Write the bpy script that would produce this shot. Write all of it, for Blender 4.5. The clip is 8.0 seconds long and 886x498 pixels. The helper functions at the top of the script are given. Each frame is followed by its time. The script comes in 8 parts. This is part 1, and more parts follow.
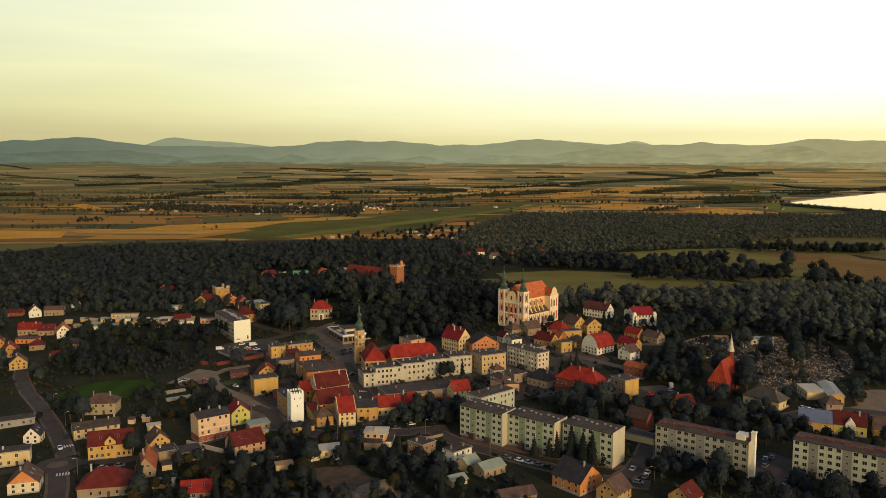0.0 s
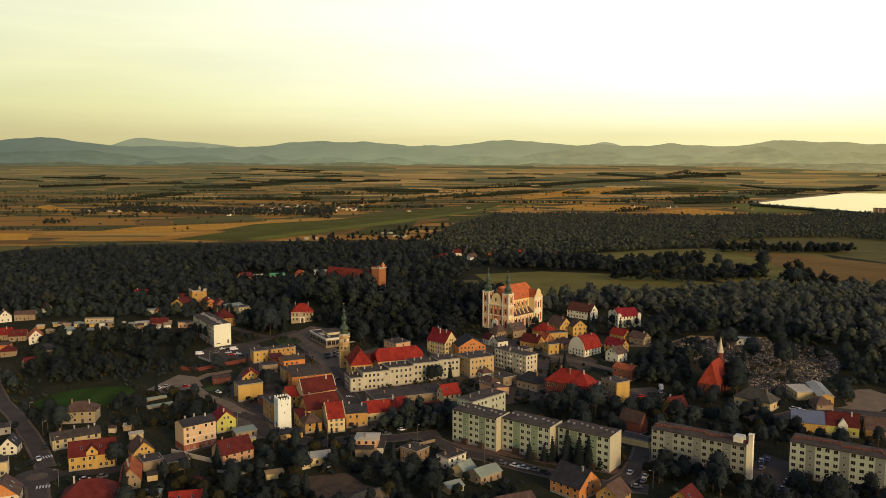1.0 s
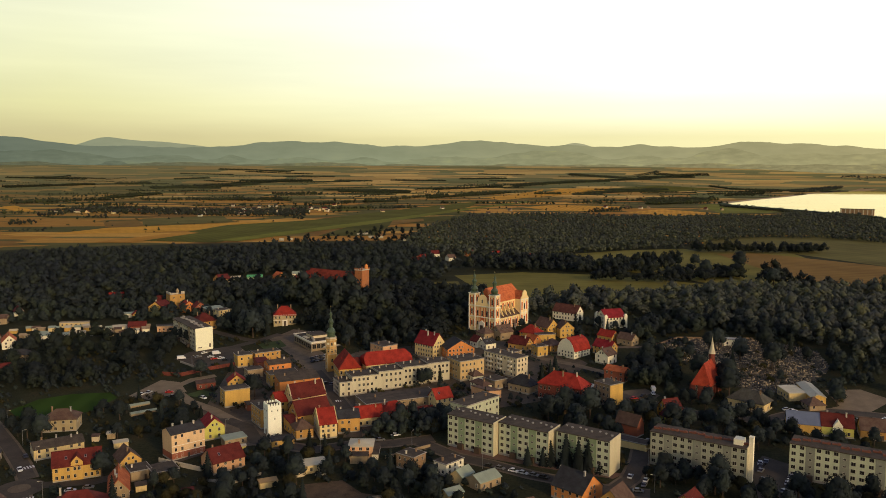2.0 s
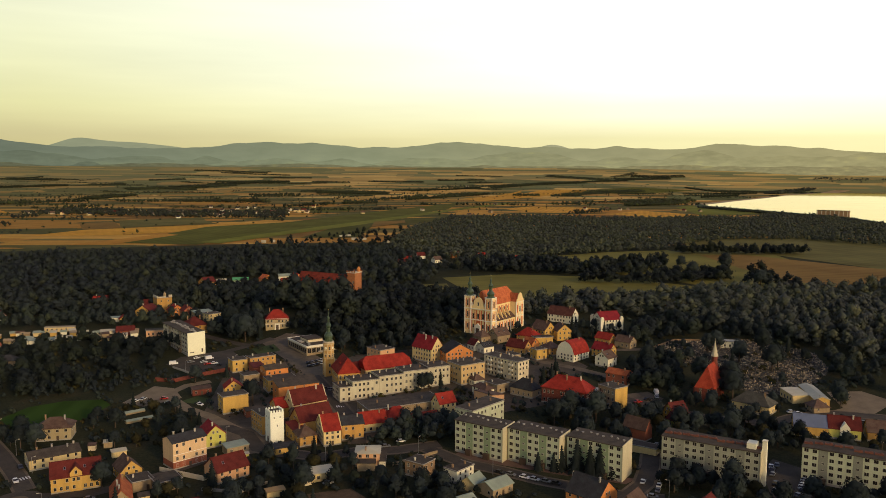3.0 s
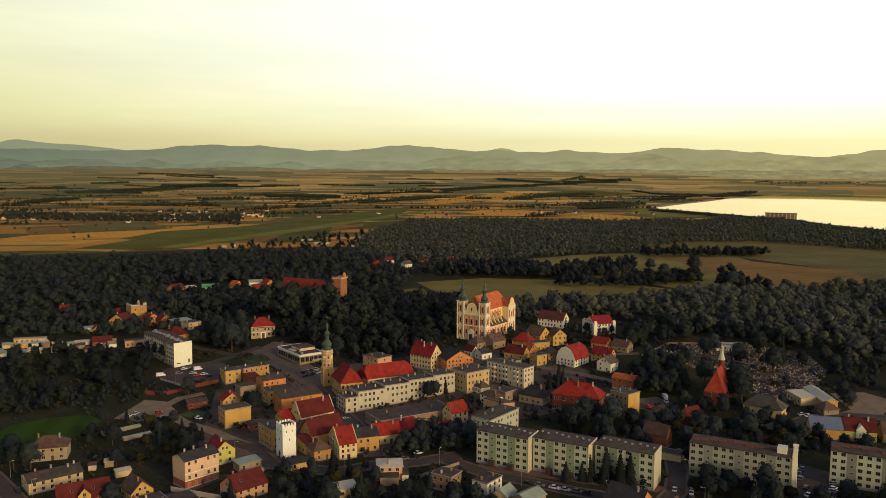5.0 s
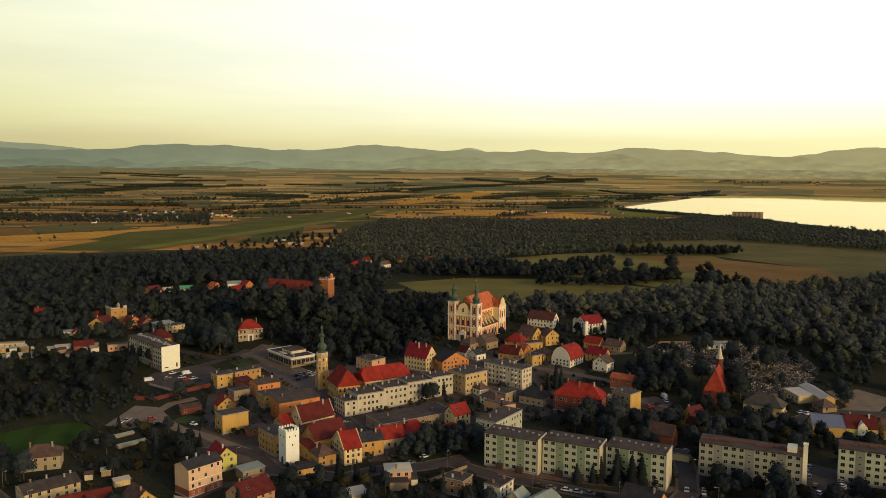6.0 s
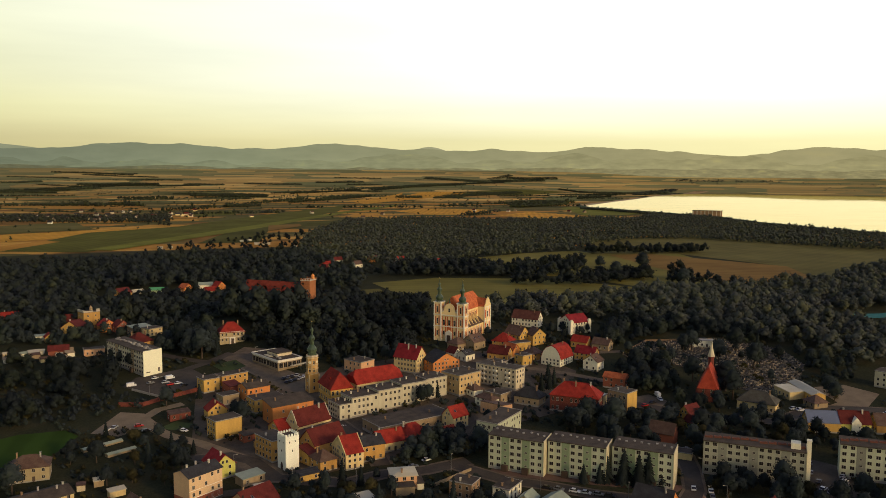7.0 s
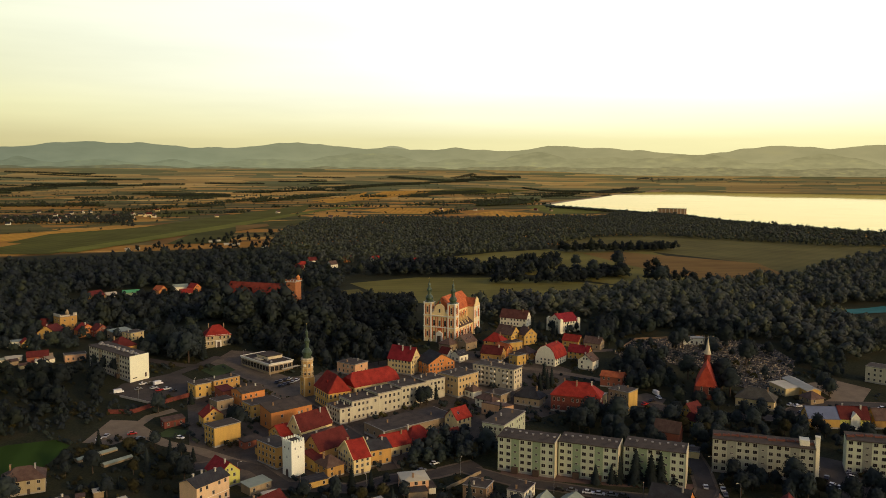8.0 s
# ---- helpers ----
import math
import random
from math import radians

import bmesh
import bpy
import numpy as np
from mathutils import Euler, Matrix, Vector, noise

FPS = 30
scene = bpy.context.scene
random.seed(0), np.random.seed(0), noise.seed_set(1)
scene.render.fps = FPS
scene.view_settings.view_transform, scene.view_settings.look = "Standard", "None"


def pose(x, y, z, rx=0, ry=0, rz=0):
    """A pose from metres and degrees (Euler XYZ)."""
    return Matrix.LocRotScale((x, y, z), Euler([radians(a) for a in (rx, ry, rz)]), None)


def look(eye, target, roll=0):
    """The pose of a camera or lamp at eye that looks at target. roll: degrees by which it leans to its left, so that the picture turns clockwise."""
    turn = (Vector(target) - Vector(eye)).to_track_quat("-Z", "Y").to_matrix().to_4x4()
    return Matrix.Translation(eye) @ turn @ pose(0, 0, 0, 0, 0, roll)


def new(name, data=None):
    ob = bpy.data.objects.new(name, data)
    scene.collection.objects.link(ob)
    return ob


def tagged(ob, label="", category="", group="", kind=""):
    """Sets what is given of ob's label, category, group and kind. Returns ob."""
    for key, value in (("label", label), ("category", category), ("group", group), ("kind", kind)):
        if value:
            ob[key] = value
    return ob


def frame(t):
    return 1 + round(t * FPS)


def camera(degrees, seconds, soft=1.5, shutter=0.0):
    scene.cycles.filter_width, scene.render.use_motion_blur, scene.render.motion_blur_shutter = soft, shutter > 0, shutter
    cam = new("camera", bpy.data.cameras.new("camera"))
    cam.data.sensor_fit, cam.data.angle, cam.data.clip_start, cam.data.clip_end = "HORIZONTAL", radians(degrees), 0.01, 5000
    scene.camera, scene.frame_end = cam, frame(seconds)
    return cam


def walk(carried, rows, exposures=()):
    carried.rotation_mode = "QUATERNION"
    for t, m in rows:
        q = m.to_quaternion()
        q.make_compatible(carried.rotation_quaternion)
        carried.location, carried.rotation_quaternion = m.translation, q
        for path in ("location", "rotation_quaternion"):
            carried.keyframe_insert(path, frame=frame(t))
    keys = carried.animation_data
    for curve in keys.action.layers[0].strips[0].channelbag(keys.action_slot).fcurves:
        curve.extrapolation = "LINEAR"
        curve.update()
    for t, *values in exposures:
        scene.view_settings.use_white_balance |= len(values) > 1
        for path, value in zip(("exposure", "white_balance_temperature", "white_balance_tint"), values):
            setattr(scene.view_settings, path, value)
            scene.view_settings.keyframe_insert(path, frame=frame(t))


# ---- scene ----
cam = camera(57.8, 8.0, soft=0.7)
METRES, EYE, TILT, LEAN, TURN = 130.0, 123.0, -6.0, 0.0, 0.0
ROWS = [
    (0.0, 0.0, 0.0, 0.0, 0.0, 0.0, -0.0),
    (0.5, -0.0376, 0.0243, 0.0025, -1.1, 0.03, 0.1),
    (1.0, -0.0752, 0.0496, 0.0049, -2.16, 0.05, 0.2),
    (1.5, -0.1143, 0.0753, 0.0076, -3.25, 0.05, 0.26),
    (3.0, -0.2598, 0.1516, 0.0165, -6.06, 0.16, 0.41),
    (3.5, -0.3151, 0.1768, 0.0194, -6.68, 0.24, 0.44),
    (4.0, -0.3725, 0.2023, 0.0222, -7.51, 0.3, 0.5),
    (4.5, -0.4329, 0.2289, 0.0249, -8.73, 0.34, 0.63),
    (6.0, -0.6192, 0.3215, 0.0322, -12.47, 0.29, 0.99),
    (6.5, -0.6838, 0.3552, 0.0355, -13.9, 0.23, 1.13),
    (7.0, -0.75, 0.3909, 0.0391, -15.49, 0.16, 1.3),
    (7.5, -0.816, 0.4291, 0.0434, -16.93, 0.08, 1.49),
    (8.0, -0.8805, 0.4685, 0.0476, -18.28, 0.01, 1.69),
]
EXPOSURES = [(0.0, 0.05), (4.0, 0.0), (8.0, -0.07)]
walk(cam, [(t, pose(0, 0, EYE, TILT, LEAN, TURN) @ pose(METRES * x, METRES * y, METRES * z, 90 + pitch, roll, yaw)) for t, x, y, z, yaw, pitch, roll in ROWS], EXPOSURES)

# ---- light: a hazy evening sky and a low veiled sun behind the flight, to its right ----
SUN_AZ, SUN_EL = radians(148), radians(16)
world = bpy.data.worlds.new("world")
scene.world = world
world.use_nodes = True
wn, wl = world.node_tree.nodes, world.node_tree.links
wn.clear()
sky = wn.new("ShaderNodeTexSky")
sky.sky_type, sky.sun_disc = "NISHITA", False
sky.sun_elevation, sky.sun_rotation = SUN_EL, SUN_AZ
sky.dust_density, sky.air_density = 4.0, 1.0
dim = wn.new("ShaderNodeVectorMath")
dim.operation = "SCALE"
dim.inputs["Scale"].default_value = 0.05
wl.new(sky.outputs[0], dim.inputs[0])
where = wn.new("ShaderNodeTexCoord")
axes = wn.new("ShaderNodeSeparateXYZ")
wl.new(where.outputs["Generated"], axes.inputs[0])
haze = wn.new("ShaderNodeValToRGB")          # veil of thin cloud, from the horizon up
haze.color_ramp.elements[0].position, haze.color_ramp.elements[0].color = 0.0, (0.80, 0.71, 0.30, 1)
haze.color_ramp.elements[1].position, haze.color_ramp.elements[1].color = 1.0, (0.105, 0.132, 0.315, 1)   # dusk overhead
for at, col in ((0.035, (0.83, 0.735, 0.36, 1)), (0.07, (0.97, 0.91, 0.42, 1)), (0.14, (1.06, 1.01, 0.55, 1)), (0.22, (1.13, 1.08, 0.70, 1)), (0.34, (0.42, 0.44, 0.47, 1)), (0.55, (0.135, 0.155, 0.29, 1))):
    e = haze.color_ramp.elements.new(at)
    e.color = col
wl.new(axes.outputs["Z"], haze.inputs[0])
glare = wn.new("ShaderNodeValToRGB")         # the whiter veil on the sun's side
glare.color_ramp.elements[0].position, glare.color_ramp.elements[0].color = 0.0, (0.84, 0.76, 0.38, 1)
glare.color_ramp.elements[1].position, glare.color_ramp.elements[1].color = 1.0, (0.105, 0.132, 0.315, 1)
for at, col in ((0.035, (0.88, 0.81, 0.43, 1)), (0.06, (1.0, 0.965, 0.67, 1)), (0.10, (1.06, 1.05, 0.95, 1)), (0.16, (1.08, 1.08, 1.03, 1)), (0.22, (1.10, 1.08, 1.0, 1)), (0.30, (0.86, 0.85, 0.82, 1)), (0.38, (0.40, 0.42, 0.45, 1)), (0.55, (0.135, 0.155, 0.29, 1))):
    e = glare.color_ramp.elements.new(at)
    e.color = col
wl.new(axes.outputs["Z"], glare.inputs[0])
toward = wn.new("ShaderNodeMapRange")
toward.inputs["From Min"].default_value, toward.inputs["From Max"].default_value = -0.35, 0.30
wl.new(axes.outputs["X"], toward.inputs["Value"])
hazes = wn.new("ShaderNodeMix")
hazes.data_type = "RGBA"
wl.new(toward.outputs[0], hazes.inputs[0])
wl.new(haze.outputs[0], hazes.inputs[6])
wl.new(glare.outputs[0], hazes.inputs[7])
side = wn.new("ShaderNodeMapRange")           # brighter towards the sun's side
side.inputs["From Min"].default_value, side.inputs["From Max"].default_value = -0.75, 0.6
side.inputs["To Min"].default_value, side.inputs["To Max"].default_value = 0.52, 1.14
wl.new(axes.outputs["X"], side.inputs["Value"])
streak_at = wn.new("ShaderNodeMapping")
streak_at.inputs["Scale"].default_value = (1.5, 1.5, 16.0)
wl.new(where.outputs["Generated"], streak_at.inputs[0])
streak = wn.new("ShaderNodeTexNoise")
streak.inputs["Scale"].default_value, streak.inputs["Detail"].default_value = 2.2, 5.0
wl.new(streak_at.outputs[0], streak.inputs["Vector"])
streak_amt = wn.new("ShaderNodeMapRange")
streak_amt.inputs["From Min"].default_value, streak_amt.inputs["From Max"].default_value = 0.3, 0.7
streak_amt.inputs["To Min"].default_value, streak_amt.inputs["To Max"].default_value = 0.94, 1.05
wl.new(streak.outputs["Fac"], streak_amt.inputs["Value"])
amount = wn.new("ShaderNodeMath")
amount.operation = "MULTIPLY"
wl.new(side.outputs[0], amount.inputs[0])
wl.new(streak_amt.outputs[0], amount.inputs[1])
veil = wn.new("ShaderNodeVectorMath")
veil.operation = "SCALE"
wl.new(hazes.outputs[2], veil.inputs[0])
wl.new(amount.outputs[0], veil.inputs["Scale"])
both = wn.new("ShaderNodeVectorMath")
both.operation = "ADD"
wl.new(dim.outputs[0], both.inputs[0])
wl.new(veil.outputs[0], both.inputs[1])
back = wn.new("ShaderNodeBackground")
back.inputs["Strength"].default_value = 1.0
wl.new(both.outputs[0], back.inputs[0])
wl.new(back.outputs[0], wn.new("ShaderNodeOutputWorld").inputs[0])

sun_dir = Vector((math.sin(SUN_AZ) * math.cos(SUN_EL), math.cos(SUN_AZ) * math.cos(SUN_EL), math.sin(SUN_EL)))
sun = new("sun", bpy.data.lights.new("sun", "SUN"))
sun.data.energy, sun.data.angle, sun.data.color = 1.75, radians(6), (1.0, 0.70, 0.37)
sun.matrix_world = look(sun_dir * 3000, (0, 0, 0))


# ---- materials ----
def material(name, rough=0.9, metal=0.0):
    m = bpy.data.materials.new(name)
    m.use_nodes = True
    b = m.node_tree.nodes["Principled BSDF"]
    b.inputs["Roughness"].default_value, b.inputs["Metallic"].default_value = rough, metal
    if rough > 0.8:
        b.inputs["Specular IOR Level"].default_value = 0.2
    return m, m.node_tree.nodes, m.node_tree.links, b


def coords(n, l, scale=(1, 1, 1), turn=0.0, which="Object"):
    c, mp = n.new("ShaderNodeTexCoord"), n.new("ShaderNodeMapping")
    mp.inputs["Scale"].default_value, mp.inputs["Rotation"].default_value = scale, (0, 0, radians(turn))
    l.new(c.outputs[which], mp.inputs[0])
    return mp.outputs[0]


def speckle(n, l, vec, scale, detail=4.0, rough=0.6):
    t = n.new("ShaderNodeTexNoise")
    t.inputs["Scale"].default_value, t.inputs["Detail"].default_value, t.inputs["Roughness"].default_value = scale, detail, rough
    l.new(vec, t.inputs["Vector"])
    return t.outputs["Fac"]


def ramp(n, l, fac, stops, constant=False):
    r = n.new("ShaderNodeValToRGB")
    r.color_ramp.interpolation = "CONSTANT" if constant else "LINEAR"
    el = r.color_ramp.elements
    el[0].position, el[0].color = stops[0][0], (*stops[0][1], 1)
    el[1].position, el[1].color = stops[-1][0], (*stops[-1][1], 1)
    for at, col in stops[1:-1]:
        el.new(at).color = (*col, 1)
    l.new(fac, r.inputs[0])
    return r.outputs[0]


def blend(n, l, fac, a, b, kind="MIX"):
    x = n.new("ShaderNodeMix")
    x.data_type, x.blend_type = "RGBA", kind
    for sock, val in ((x.inputs[0], fac), (x.inputs[6], a), (x.inputs[7], b)):
        if isinstance(val, (int, float)):
            sock.default_value = val
        elif isinstance(val, tuple):
            sock.default_value = (*val, 1)
        else:
            l.new(val, sock)
    return x.outputs[2]


def relief(n, l, b, height, strength, distance):
    x = n.new("ShaderNodeBump")
    x.inputs["Strength"].default_value, x.inputs["Distance"].default_value = strength, distance
    l.new(height, x.inputs["Height"])
    l.new(x.outputs[0], b.inputs["Normal"])


def shade(c, k):
    return tuple(min(1.0, v * k) for v in c)


def each(n, l, col, low, high):
    """A little lighter or darker from object to object."""
    info, mr = n.new("ShaderNodeObjectInfo"), n.new("ShaderNodeMapRange")
    mr.inputs["To Min"].default_value, mr.inputs["To Max"].default_value = low, high
    l.new(info.outputs["Random"], mr.inputs["Value"])
    s = n.new("ShaderNodeVectorMath")
    s.operation = "SCALE"
    l.new(col, s.inputs[0])
    l.new(mr.outputs[0], s.inputs["Scale"])
    return s.outputs[0]


def plaster(name, c, wear=0.35):
    m, n, l, b = material(name)
    v = coords(n, l)
    vs = coords(n, l, (1, 1, 0.18))
    fine = speckle(n, l, v, 3.0, 6)
    stain = ramp(n, l, speckle(n, l, vs, 0.55, 5), [(0.42, (0, 0, 0)), (0.72, (1, 1, 1))])
    col = ramp(n, l, fine, [(0.3, shade(c, 0.85)), (0.7, shade(c, 1.08))])
    f = n.new("ShaderNodeMath")
    f.operation = "MULTIPLY"
    f.inputs[1].default_value = wear
    l.new(stain, f.inputs[0])
    col = blend(n, l, f.outputs[0], col, (c[0] * 0.5 + 0.03, c[1] * 0.47 + 0.025, c[2] * 0.45 + 0.02))
    l.new(each(n, l, col, 0.92, 1.06), b.inputs["Base Color"])
    relief(n, l, b, fine, 0.3, 0.02)
    return m


def tiled(name, c):
    m, n, l, b = material(name, 0.85)
    v = coords(n, l)
    patch = speckle(n, l, v, 0.35, 5)
    fine = speckle(n, l, v, 5.0, 3)
    course = n.new("ShaderNodeTexWave")
    course.bands_direction = "Z"
    course.inputs["Scale"].default_value, course.inputs["Distortion"].default_value = 1.6, 0.6
    l.new(v, course.inputs["Vector"])
    col = ramp(n, l, patch, [(0.28, shade(c, 0.45)), (0.5, c), (0.72, (min(1.0, c[0] * 1.35), c[1] * 1.7, c[2] * 1.7))])
    col = blend(n, l, 0.3, col, ramp(n, l, fine, [(0.3, shade(c, 0.5)), (0.7, shade(c, 1.3))]))
    col = blend(n, l, 0.28, col, course.outputs[0], "MULTIPLY")
    l.new(each(n, l, col, 0.85, 1.12), b.inputs["Base Color"])
    relief(n, l, b, course.outputs["Fac"], 0.5, 0.05)
    return m


def rough_mat(name, c, scale=0.5, lo=0.6, hi=1.3, rough=0.92, metal=0.0, bump=0.3):
    m, n, l, b = material(name, rough, metal)
    v = coords(n, l)
    big, fine = speckle(n, l, v, scale, 6), speckle(n, l, v, scale * 12, 4)
    col = ramp(n, l, big, [(0.3, shade(c, lo)), (0.7, shade(c, hi))])
    col = blend(n, l, 0.35, col, ramp(n, l, fine, [(0.3, shade(c, lo)), (0.7, shade(c, hi))]))
    l.new(col, b.inputs["Base Color"])
    relief(n, l, b, fine, bump, 0.03)
    return m


def foliage(name, c):
    """Leaves: stands of differing green, single crowns lighter or browner, and leaf sprays of uneven tone. The warm
    light and bluish dark tones also paint sunlit and shaded leaves into the colour.
    """
    m, n, l, b = material(name, 0.8)
    v = coords(n, l)
    isl = n.new("ShaderNodeNewGeometry")
    stand = speckle(n, l, v, 0.011, 3)
    tone = speckle(n, l, v, 0.075, 2, 0.5)
    mid = speckle(n, l, v, 0.5, 4)
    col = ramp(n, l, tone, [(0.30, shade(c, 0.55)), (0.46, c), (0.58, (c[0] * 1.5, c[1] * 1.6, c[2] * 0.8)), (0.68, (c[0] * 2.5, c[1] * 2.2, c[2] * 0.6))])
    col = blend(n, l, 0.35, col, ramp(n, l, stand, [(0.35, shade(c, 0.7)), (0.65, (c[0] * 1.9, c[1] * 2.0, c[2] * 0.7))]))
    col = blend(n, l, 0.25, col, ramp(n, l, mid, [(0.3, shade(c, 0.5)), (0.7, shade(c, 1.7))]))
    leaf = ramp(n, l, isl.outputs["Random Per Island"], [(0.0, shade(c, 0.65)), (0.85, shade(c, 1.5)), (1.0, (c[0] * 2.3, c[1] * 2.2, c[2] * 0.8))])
    col = blend(n, l, 0.22, col, leaf)
    l.new(each(n, l, col, 0.7, 1.4), b.inputs["Base Color"])
    b.inputs["Specular IOR Level"].default_value = 0.05
    relief(n, l, b, speckle(n, l, v, 0.8, 5, 0.6), 0.2, 0.4)
    return m


def plain(name, c, rough=0.6, metal=0.0):
    m, n, l, b = material(name, rough, metal)
    b.inputs["Base Color"].default_value = (*c, 1)
    return m


WHITE = plaster("white_plaster", (0.80, 0.74, 0.53), 0.12)
CREAM = plaster("cream_plaster", (0.68, 0.52, 0.238))
YELLOW = plaster("yellow_plaster", (0.58, 0.36, 0.090), 0.45)
OCHRE = plaster("ochre_plaster", (0.50, 0.28, 0.074), 0.5)
ORANGE = plaster("orange_plaster", (0.62, 0.24, 0.066))
PINK = plaster("pink_plaster", (0.64, 0.37, 0.189))
GREY = plaster("grey_plaster", (0.55, 0.49, 0.33), 0.4)
TAUPE = plaster("taupe_plaster", (0.34, 0.25, 0.139), 0.5)
BUFF = plaster("buff_plaster", (0.40, 0.32, 0.172), 0.4)
PALEGREEN = plaster("pale_green_plaster", (0.50, 0.52, 0.35), 0.3)
SAGE = plaster("sage_plaster", (0.24, 0.30, 0.17), 0.3)
LIME = plaster("lime_plaster", (0.52, 0.49, 0.115), 0.25)
RUST = plaster("rust_red_plaster", (0.30, 0.095, 0.05), 0.4)
BRICK = rough_mat("red_brick", (0.16, 0.045, 0.03), 1.2, 0.6, 1.35)
BROWNBRICK = rough_mat("brown_brick", (0.27, 0.17, 0.09), 1.2, 0.65, 1.3)
RED = tiled("red_tile", (0.29, 0.026, 0.014))
ORANGETILE = tiled("orange_tile", (0.50, 0.125, 0.04))
DARKRED = tiled("dark_red_tile", (0.130, 0.021, 0.014))
CRIMSON = tiled("crimson_sheet_roof", (0.25, 0.018, 0.02))
BROWN = tiled("brown_tile", (0.13, 0.075, 0.05))
SLATE = tiled("slate_roof", (0.046, 0.042, 0.040))
BITUMEN = rough_mat("bitumen_roof", (0.066, 0.050, 0.034), 0.25, 0.5, 1.7)
LANEDUST = rough_mat("dusty_lane", (0.205, 0.150, 0.085), 0.15, 0.7, 1.3)
PALEROOF = rough_mat("pale_sheet_roof", (0.50, 0.43, 0.27), 0.3, 0.8, 1.15, 0.6)
GREENROOF = rough_mat("grey_green_sheet_roof", (0.25, 0.28, 0.19), 0.3, 0.8, 1.2, 0.6)
BLUEROOF = rough_mat("blue_grey_sheet_roof", (0.12, 0.14, 0.19), 0.3, 0.8, 1.2, 0.6)
COPPER = rough_mat("green_copper", (0.036, 0.056, 0.026), 0.8, 0.4, 2.0, 0.4)
GILT = plain("gilt_metal", (0.7, 0.5, 0.15), 0.35, 0.9)
STONE = rough_mat("light_stone", (0.48, 0.42, 0.31), 0.8, 0.75, 1.2)
CONCRETE = rough_mat("concrete", (0.32, 0.29, 0.24), 0.6, 0.75, 1.2)
ASPHALT = rough_mat("asphalt", (0.066, 0.052, 0.036), 0.12, 0.6, 1.45)
PAVING = rough_mat("paving", (0.135, 0.100, 0.060), 0.2, 0.6, 1.4)
DIRT = rough_mat("bare_earth", (0.092, 0.060, 0.030), 0.25, 0.35, 1.7)
SAND = rough_mat("pale_sand", (0.36, 0.235, 0.10), 0.1, 0.8, 1.2)
LAWN = rough_mat("lawn_grass", (0.046, 0.062, 0.014), 0.06, 0.6, 1.4)
BARK = rough_mat("bark", (0.07, 0.05, 0.035), 2.0)
FRAME = plain("white_window_frame", (0.46, 0.42, 0.34), 0.5)
TRIM = plaster("white_trim", (0.74, 0.69, 0.56), 0.15)
DOORWOOD = plain("dark_wood_door", (0.06, 0.035, 0.02), 0.6)
METAL = plain("galvanised_metal", (0.30, 0.29, 0.27), 0.45, 0.7)
RUBBER = plain("black_rubber", (0.015, 0.015, 0.015), 0.8)
MARKING = plain("road_marking_paint", (0.6, 0.57, 0.5), 0.8)
glass, _n, _l, _b = material("window_glass", 0.12)
_b.inputs["Base Color"].default_value = (0.022, 0.020, 0.018, 1)
_b.inputs["Specular IOR Level"].default_value = 0.6
GLASS = glass
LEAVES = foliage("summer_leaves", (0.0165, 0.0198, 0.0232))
# summer leaves made lighter: haze and glare over the riverside wood, as colour
HAZYLEAVES = foliage("hazy_wood_leaves", (0.0500, 0.0540, 0.0540))
LEAVES_WARM = foliage("turning_leaves", (0.0300, 0.0260, 0.0130))
NEEDLES = foliage("conifer_needles", (0.0150, 0.0190, 0.0200))
# both paler than the near leaves: distance haze put into the leaf colour
FARLEAVES = foliage("hazy_far_leaves", (0.0370, 0.0405, 0.0370))
PLAINLEAVES = foliage("hazy_hedgerow_leaves", (0.033, 0.037, 0.024))
GARDENLEAVES = foliage("garden_leaves", (0.0202, 0.0252, 0.0288))
OFFWHITE = plaster("off_white_plaster", (0.64, 0.54, 0.35), 0.3)
GOLDBUFF = plaster("golden_buff_plaster", (0.52, 0.36, 0.16), 0.4)


